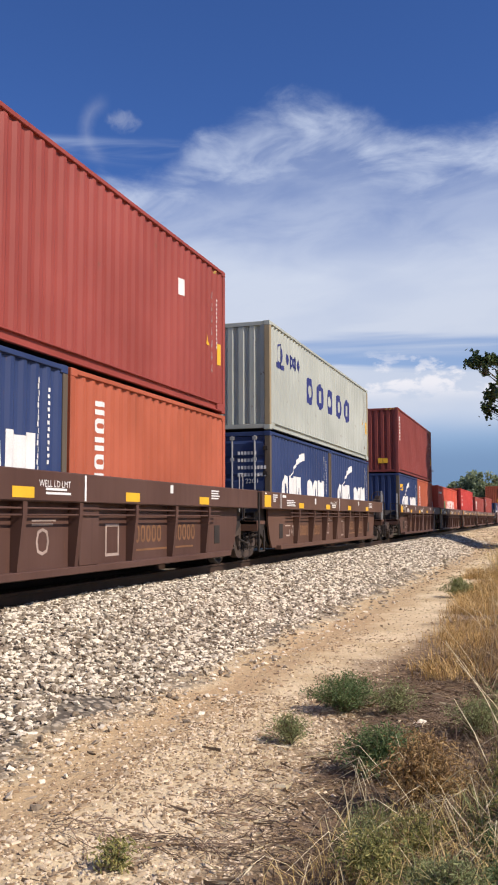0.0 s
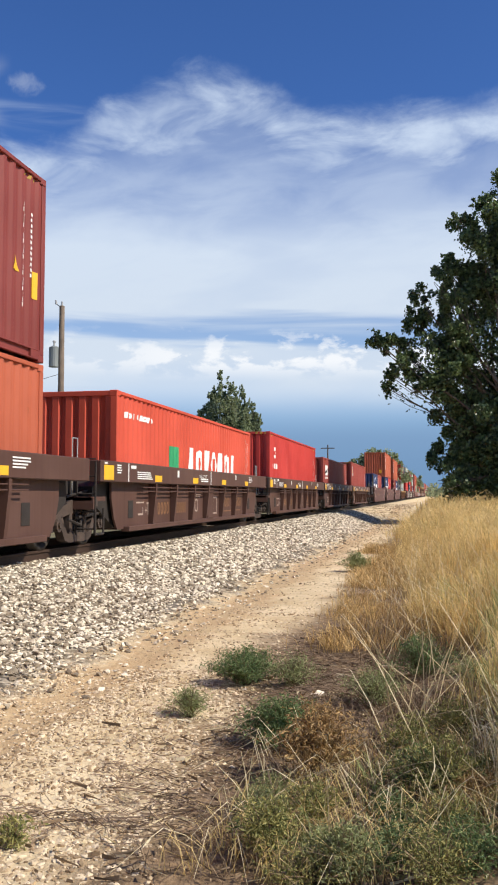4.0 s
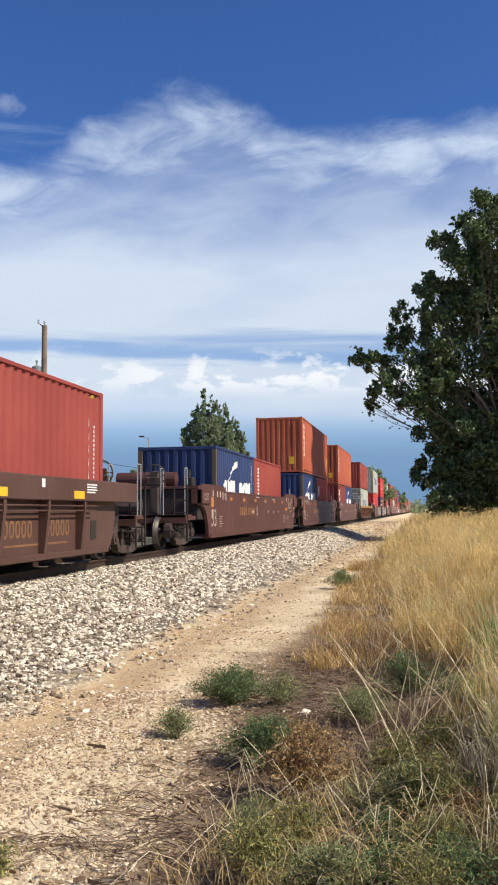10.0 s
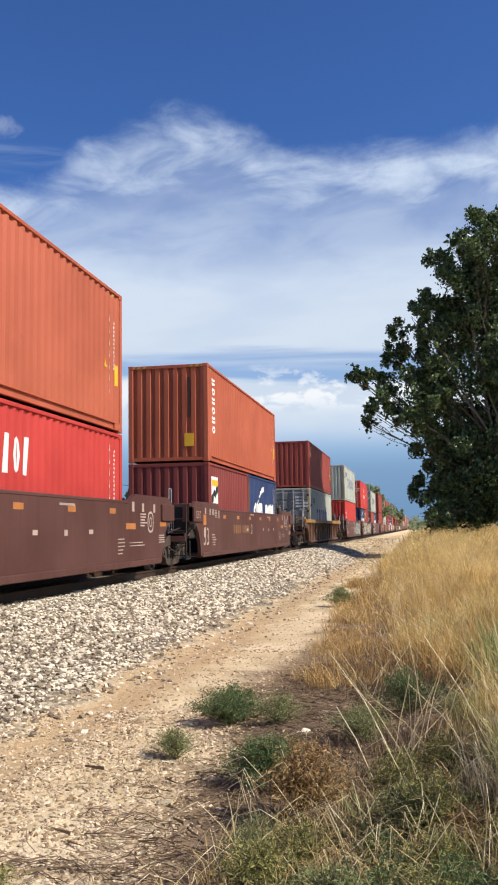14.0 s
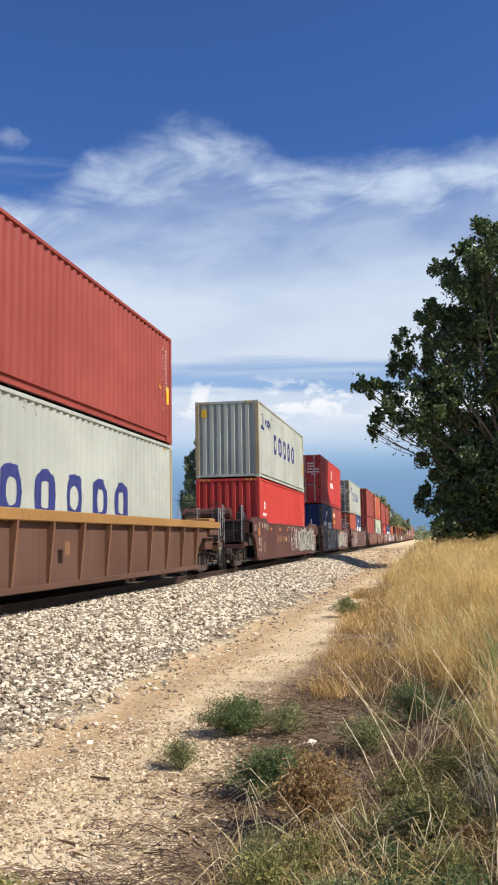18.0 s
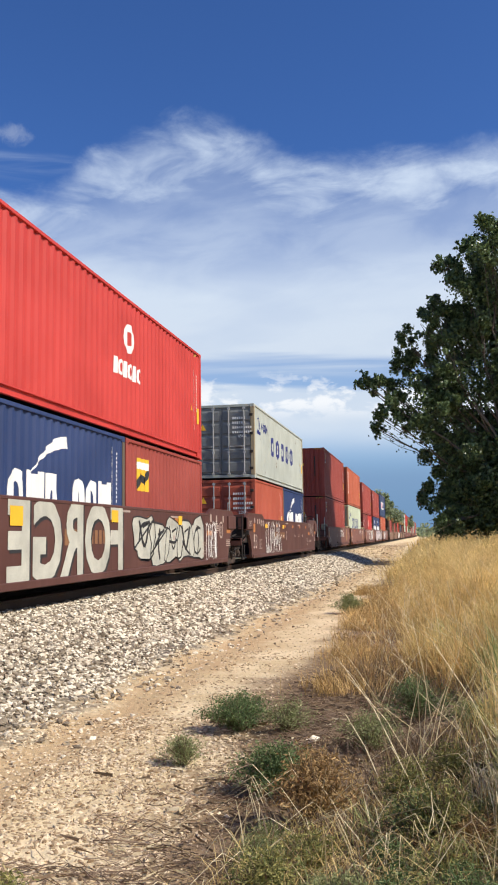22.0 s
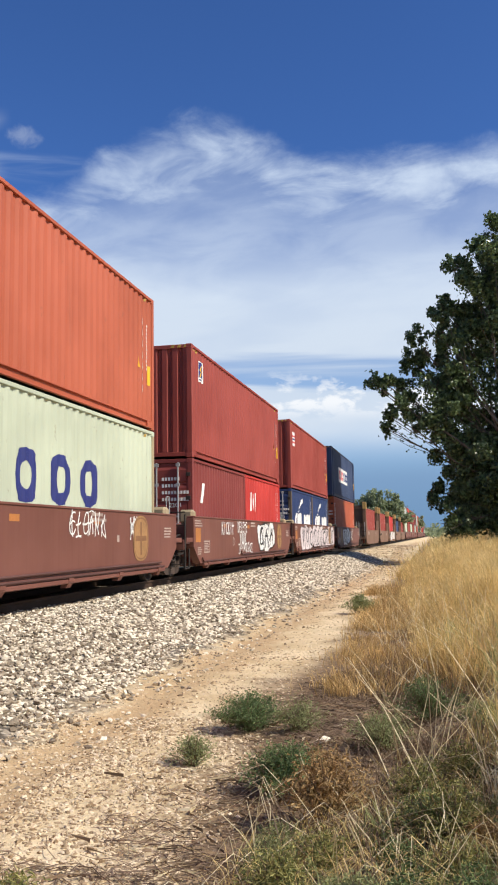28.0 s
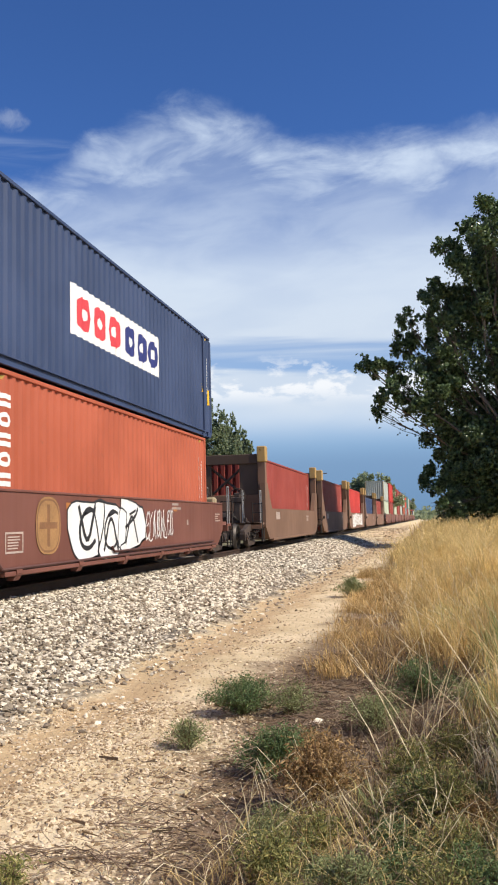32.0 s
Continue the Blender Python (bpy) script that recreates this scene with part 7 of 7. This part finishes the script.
def litter(name, label, n, x0, x1, y0, y1, mat, seed, longest=0.28):
    """Fallen bits of dry stem lying flat."""
    rng = np.random.default_rng(seed)
    x, y = rng.uniform(x0, x1, n), rng.uniform(y0, y1, n)
    a, ln, w = rng.uniform(-1.5708, 1.5708, n), longest * rng.uniform(0.12, 1.0, n) ** 2, rng.uniform(0.0008, 0.003, n)
    dx, dy = np.cos(a) * ln / 2, np.sin(a) * ln / 2
    nx, ny = -np.sin(a) * w, np.cos(a) * w
    vs = []
    for sx, sw in ((-1, -1), (-1, 1), (1, 1), (1, -1)):
        px, py = x + sx * dx + sw * nx, y + sx * dy + sw * ny
        vs.append(np.stack([px, py, np.array([ground_z(i, j) for i, j in zip(px, py)]) + rng.uniform(0.008, 0.035, n)], 1))
    v = np.stack(vs, 1).reshape(-1, 3)
    tagged(new(name, from_arrays(name, v, np.arange(4 * n).reshape(-1, 4), mat)), label, "dry litter", kind="stuff")


litter("stem_litter", "fallen dry stems matted on the dirt by the weeds", 2600, -1.5, 0.3, 3.6, 10.0, brown_stem, 5, 0.16)
litter("stem_litter", "fallen dry stems strewn over the pale gravel", 90, -2.6, -1.2, 3.5, 6.2, brown_stem, 6, 0.2)
litter("straw_litter", "pale straw bits strewn over the dirt", 420, -1.8, 0.2, 3.6, 9.0, pale_straw, 7, 0.16)
litter("straw_litter", "bleached straw bits matted on brown soil", 700, -1.4, -0.2, 6.2, 11.0, brown_stem, 9, 0.3)


# ---- weeds on the dirt strip ----
weed_leaf = leaf_material("weed_leaves", (0.065, 0.115, 0.042), (0.235, 0.31, 0.125), 0.8, 0.3)
dry_weed = leaf_material("browned_weed_leaves", (0.20, 0.115, 0.042), (0.56, 0.39, 0.18), 0.8, 0.25)
mixed_weed = leaf_material("yellowing_weed_leaves", (0.09, 0.12, 0.036), (0.48, 0.44, 0.16), 0.8, 0.3)
pale_weed = leaf_material("grey_green_weed_leaves", (0.17, 0.20, 0.085), (0.38, 0.41, 0.19), 0.8, 0.3)


def weed(x, y, r, h, mat, label, seed, leaf=0.045, stems=26, per=26):
    rnd, rng = random.Random(seed), np.random.default_rng(seed)
    root = thing("weed_plant", label, "weed", at=(x, y, ground_z(x, y) - 0.01))
    s = Shape()
    cs = []
    for i in range(stems):
        a, k = rnd.uniform(0, 6.283), rnd.uniform(0.1, 1.0)
        tip = Vector((math.cos(a) * r * k, math.sin(a) * r * k, h * (1.05 - 0.55 * k * k) * rnd.uniform(0.7, 1.05)))
        mid = tip * 0.5 + Vector((0, 0, h * 0.12))
        s.rod((0, 0, 0), mid, 0.004, 4, 0.003)
        s.rod(mid, tip, 0.003, 4, 0.0015)
        for j in range(per):
            q = rnd.uniform(0.25, 1.05)
            p = Vector((0, 0, 0)).lerp(mid, q * 2) if q < 0.5 else mid.lerp(tip, q * 2 - 1)
            cs.append((p.x + rnd.gauss(0, 0.035), p.y + rnd.gauss(0, 0.035), max(0.01, p.z + rnd.gauss(0, 0.022))))
    tagged(part("stem", s, brown_stem, root), kind="stuff")
    v, f = leaves(np.array(cs), leaf * 1.25, rng, 0.0, 0.13)
    tagged(part("foliage", from_arrays("foliage", v, f, mat), mat, root), kind="stuff")
    return root

weed(-1.64, 7.5, 0.36, 0.33, weed_leaf, "dark green bushy weed on the dirt strip", 1, 0.024, 80, 80)
weed(-1.22, 7.5, 0.26, 0.30, pale_weed, "grey-green weed with dry twigs on the dirt", 2, 0.022, 50, 40)
weed(-1.8, 6.3, 0.20, 0.22, pale_weed, "small grey-green weed on the pale dirt", 3, 0.02, 50, 44)
weed(-1.02, 5.75, 0.33, 0.34, weed_leaf, "dark green leafy weed beside dry stems", 4, 0.026, 80, 80)
weed(-0.68, 5.1, 0.30, 0.44, dry_weed, "browned dry weed at the edge of the grass", 5, 0.03, 70, 60)
weed(-0.5, 6.9, 0.34, 0.30, pale_weed, "low grey-green weed at the grass edge", 6, 0.022, 60, 50)
weed(-1.75, 19.0, 0.42, 0.42, pale_weed, "dull green weed clump beside the dirt strip", 7, 0.05, 50, 40)
weed(-0.15, 7.9, 0.4, 0.4, weed_leaf, "dark green weed inside the grass edge", 8, 0.026, 60, 50)
rnd = random.Random(12)
kinds = ((weed_leaf, "dense small-leaved green weed under straw"), (pale_weed, "dusty grey-green weed under straw"), (mixed_weed, "yellowing green weed with small leaves"), (dry_weed, "half-dry brown weed with curled leaves"))
spots = [(-0.86 + 0.27 * i + 0.1 * (j % 2), 3.75 + 0.33 * j) for j in range(4) for i in range(6 - (j == 3)) if (i + 2 * j) % 7] + [(0.55, 5.3), (0.2, 5.7), (0.95, 5.9), (0.6, 6.6), (-0.1, 5.35), (0.35, 7.3)]
for k, (x, y) in enumerate(spots):
    mat, label = kinds[(2, 1, 2, 0, 3, 2, 1, 0, 2)[k % 9]]
    r = rnd.uniform(0.15, 0.27) * (1.0 if x > -0.65 else 0.7)
    weed(x + rnd.uniform(-0.12, 0.12), y + rnd.uniform(-0.12, 0.12), r, r * rnd.uniform(0.7, 1.5), mat, label, 40 + k, rnd.uniform(0.016, 0.026), 50, 44)
pick = np.random.default_rng(66)
at = np.array([(x, y, ground_z(x, y)) for x, y in zip(pick.uniform(-1.25, 1.0, 2000), pick.uniform(3.7, 5.8, 2000)) if x > -1.25 + 0.35 * (y - 3.7)])
blades("curled_straw", "pale curled dry blades over the weeds", at, pick.uniform(0.14, 0.36, len(at)), straw, pick, 1.5, 0.0021, None, 0.2, 0.55, 0.007)
at = np.array([(x, y, ground_z(x, y)) for x, y in zip(pick.uniform(-1.3, 1.0, 1500), pick.uniform(3.7, 6.0, 1500)) if x > -1.3 + 0.3 * (y - 3.7)])
blades("dead_blades", "brown dead blades tangled among the weeds", at, pick.uniform(0.12, 0.34, len(at)), brown_stem, pick, 1.4, 0.0022, None, 0.0, 0.5)
at = np.repeat(np.array([(x, y, ground_z(x, y)) for x, y in zip(pick.uniform(-0.9, 0.9, 26), pick.uniform(3.7, 5.4, 26))]), 26, 0)
at[:, :2] += pick.normal(size=(len(at), 2)) * 0.05
blades("fresh_grass", "fresh green grass tufts among the weeds", at, pick.uniform(0.12, 0.34, len(at)), fresh_grass, pick, 0.9, 0.0026, None, 0.0, 0.3)
at = np.repeat(np.array([(x, y, ground_z(x, y)) for x, y in zip(pick.uniform(0.5, 1.2, 7), pick.uniform(6.2, 8.6, 7))]), 40, 0)
at[:, :2] += pick.normal(size=(len(at), 2)) * 0.06
blades("fresh_grass", "tall fresh green grass beside the straw", at, pick.uniform(0.4, 0.8, len(at)), fresh_grass, pick, 0.5, 0.0036, None, 0.0, 0.2)
weed(-1.95, 3.85, 0.16, 0.14, mixed_weed, "small green weed in pale gravel", 39, 0.03, 24, 20)


# ---- twigs, sticks and a pale stone ----
def stick(points, r, seed, label):
    rnd = random.Random(seed)
    s = Shape()
    for p, q in zip(points, points[1:]):
        a, b = [(x, y, ground_z(x, y) + h) for x, y, h in (p, q)]
        s.rod(a, b, r, 5, r * 0.75)
    return solid("twig", s, plain_twig, label, "twig", "twigs on the dirt")


plain_twig = plain("dry_grey_twig", (0.22, 0.155, 0.105), 0.9, 0, 0.4)
rnd = random.Random(4)
for i in range(10):
    x, y = rnd.uniform(-2.1, -0.7), rnd.uniform(4.3, 8.2)
    a, ln = rnd.uniform(-0.6, 0.9), rnd.uniform(0.1, 0.34)
    pts = [(x, y, 0.01), (x + math.cos(a) * ln * 0.5, y + math.sin(a) * ln * 0.5, rnd.uniform(0.01, 0.05)), (x + math.cos(a + 0.3) * ln, y + math.sin(a + 0.3) * ln, 0.012)]
    stick(pts, rnd.uniform(0.0025, 0.006), i, "thin dry twig lying on the dirt")


def boulder(x, y, size, seed, mat, label):
    v, f = rock(seed, 2)
    me = from_arrays("stone", v * size, f, mat)
    ob = new("stone", me)
    ob.location = (x, y, ground_z(x, y) + size * 0.12)
    return tagged(ob, label, "stone")


boulder(-0.98, 7.2, 0.11, 91, ballast_mat, "small flat pale stone on the dirt")


def tangle(x, y, rx, ry, n, longest, seed, label):
    """A mat of thin, curling dead roots."""
    rnd = random.Random(seed)
    s = Shape()
    for i in range(n):
        px, py, a = x + rnd.gauss(0, rx), y + rnd.gauss(0, ry), rnd.uniform(-0.7, 0.7) + (math.pi if rnd.random() < 0.5 else 0)
        ln, curl, r = longest * rnd.uniform(0.25, 1.0), rnd.uniform(-0.35, 0.35), rnd.uniform(0.0012, 0.0032)
        p = (px, py, ground_z(px, py) + rnd.uniform(0.005, 0.03))
        for k in range(4):
            a += curl * 0.5 + rnd.uniform(-0.3, 0.3)
            px, py = px + math.cos(a) * ln / 4, py + math.sin(a) * ln / 4
            q = (px, py, ground_z(px, py) + rnd.uniform(0.004, 0.045))
            s.rod(p, q, r, 3, r * 0.9)
            p = q
    return solid("dead_roots", s, plain_twig, label, "dry litter", kind="stuff")


tangle(-1.72, 4.95, 0.10, 0.12, 36, 0.34, 1, "dark tangle of dead roots on pale gravel")
tangle(-1.35, 4.45, 0.25, 0.16, 80, 0.36, 2, "matted dead roots by the weeds")
tangle(-1.75, 4.2, 0.40, 0.08, 60, 0.5, 3, "fallen dead stems lying across pale gravel")
tangle(-1.4, 5.5, 0.26, 0.2, 70, 0.3, 4, "dead roots round a green weed")
tangle(-1.0, 7.6, 0.22, 0.5, 330, 0.34, 5, "thin dead stems on brown soil")
tangle(-1.05, 9.6, 0.22, 0.8, 360, 0.4, 6, "thin dead stems at the grass edge")
tangle(-0.9, 6.4, 0.22, 0.3, 150, 0.3, 7, "dark dead stems behind a leafy weed")
boulder(-1.70, 7.85, 0.36, 92, clod_mat, "brown stone behind a green weed")



# ---- power pole with a transformer, behind the track ----
def power_pole(x, y, h):
    root = thing("power_pole", "weathered wooden power pole with a grey transformer", "pole", at=(x, y, ground_z(x, y)))
    wood = plain("weathered_pole_wood", (0.21, 0.165, 0.125), 0.9, 0, 0.35, 5.0)
    part("pole", Shape().rod((0, 0, -0.5), (0, 0, h), 0.17, 12, 0.12), wood, root)
    can = Shape().rod((-0.32, -0.1, h - 2.85), (-0.32, -0.1, h - 1.95), 0.23, 14).rod((-0.32, -0.1, h - 1.95), (-0.32, -0.1, h - 1.88), 0.23, 14, 0.12)
    part("transformer", can, PAINT["grey"], root, "grey steel transformer can")
    part("bushing", Shape().rod((-0.32, -0.1, h - 1.9), (-0.32, -0.1, h - 1.62), 0.045, 8).rod((-0.32, -0.1, h - 1.7), (-0.32, -0.1, h - 1.66), 0.08, 8), galvanised, root)
    part("bracket", Shape().soft(-0.2, 0.1, -0.06, 0.06, h - 2.2, h - 2.1, 0.01).soft(-0.2, 0.1, -0.06, 0.06, h - 2.7, h - 2.6, 0.01), grime_and_shade, root)
    part("pin_insulator", Shape().rod((0, 0, h), (0, 0, h + 0.2), 0.05, 8), galvanised, root)
    part("pin_insulator", Shape().rod((-0.3, 0, h + 0.1), (-0.3, 0, h + 0.28), 0.05, 8), galvanised, root)
    part("lightning_arm", Shape().rod((0, 0, h - 0.1), (-0.3, 0, h + 0.12), 0.02), grime_and_shade, root)
    return root


pole = power_pole(*far_spot(24.35, 41.0)[:2], 10.35)
px, py, pz = pole.location


def wire(a, b, sag, label):
    pts = [Vector(a).lerp(Vector(b), i / 12) - Vector((0, 0, sag * 4 * (i / 12) * (1 - i / 12))) for i in range(13)]
    run = (Vector(b) - Vector(a)).normalized()
    side = run.cross(Vector((0, 0, 1))).normalized()
    rise = side.cross(run)
    verts = [tuple(p + (side * math.cos(1.2566 * k) + rise * math.sin(1.2566 * k)) * 0.012) for p in pts for k in range(5)]
    faces = [(5 * i + k, 5 * i + (k + 1) % 5, 5 * i + 5 + (k + 1) % 5, 5 * i + 5 + k) for i in range(12) for k in range(5)]
    s = Shape().add(verts, faces)
    return solid("power_line", s, grime_and_shade, label, "cable")


wire((px, py, pz + 7.2), (px - 26, py + 4, pz + 3.6), 0.5, "thin dark service cable hanging from the pole")
wire((px, py, pz + 4.6), (px + 5, py + 9, pz + 3.8), 0.2, "thin dark cable hanging low behind the track")
for u, dist, h in ((7.0, 140, 9.5),):
    x, y, _ = far_spot(u, dist)
    root = thing("utility_pole", "thin far wooden utility pole", "pole", at=(x, y, ground_z(x, y)))
    part("pole", Shape().rod((0, 0, -0.5), (0, 0, h), 0.15, 8, 0.1), bark, root)
    part("crossarm", Shape().soft(-1.1, 1.1, -0.06, 0.06, h - 0.6, h - 0.45, 0.01), bark, root)

x, y, _ = far_spot(17.65, 100)
lamp = thing("street_lamp", "thin grey street lamp far behind the track", "street lamp", at=(x, y, ground_z(x, y)))
part("pole", Shape().rod((0, 0, -0.3), (0, 0, 10.2), 0.09, 8, 0.06), galvanised, lamp)
part("arm", Shape().rod((0, 0, 10.1), (-0.7, 0, 10.35), 0.04), galvanised, lamp)
part("lamp_head", Shape().soft(-1.15, -0.55, -0.16, 0.16, 10.28, 10.44, 0.04), grime_and_shade, lamp)


# ---- what moves: the cars, their loads and the wheels ----
def motions():
    times = [0.0] + [2.0 * i for i in range(1, 16)] + [32.0]
    for ob, s, z in MOVERS:
        walk(ob, [(t, pose(TRACK, s - rolled(t), z)) for t in times])
    for ob, at, s in WHEELS:
        rows = []
        for i in range(0, 961):
            t = i / 30
            if 6.5 < s - rolled(t) < 46:
                rows.append((t, pose(*at, math.degrees(rolled(t) / 0.42) % 360)))
        if not rows:
            continue
        first, last = rows[0], rows[-1]
        if first[0] > 0:
            rows.insert(0, (0.0, first[1]))
        if last[0] < 32:
            rows.append((32.0, last[1]))
        walk(ob, rows)


motions()
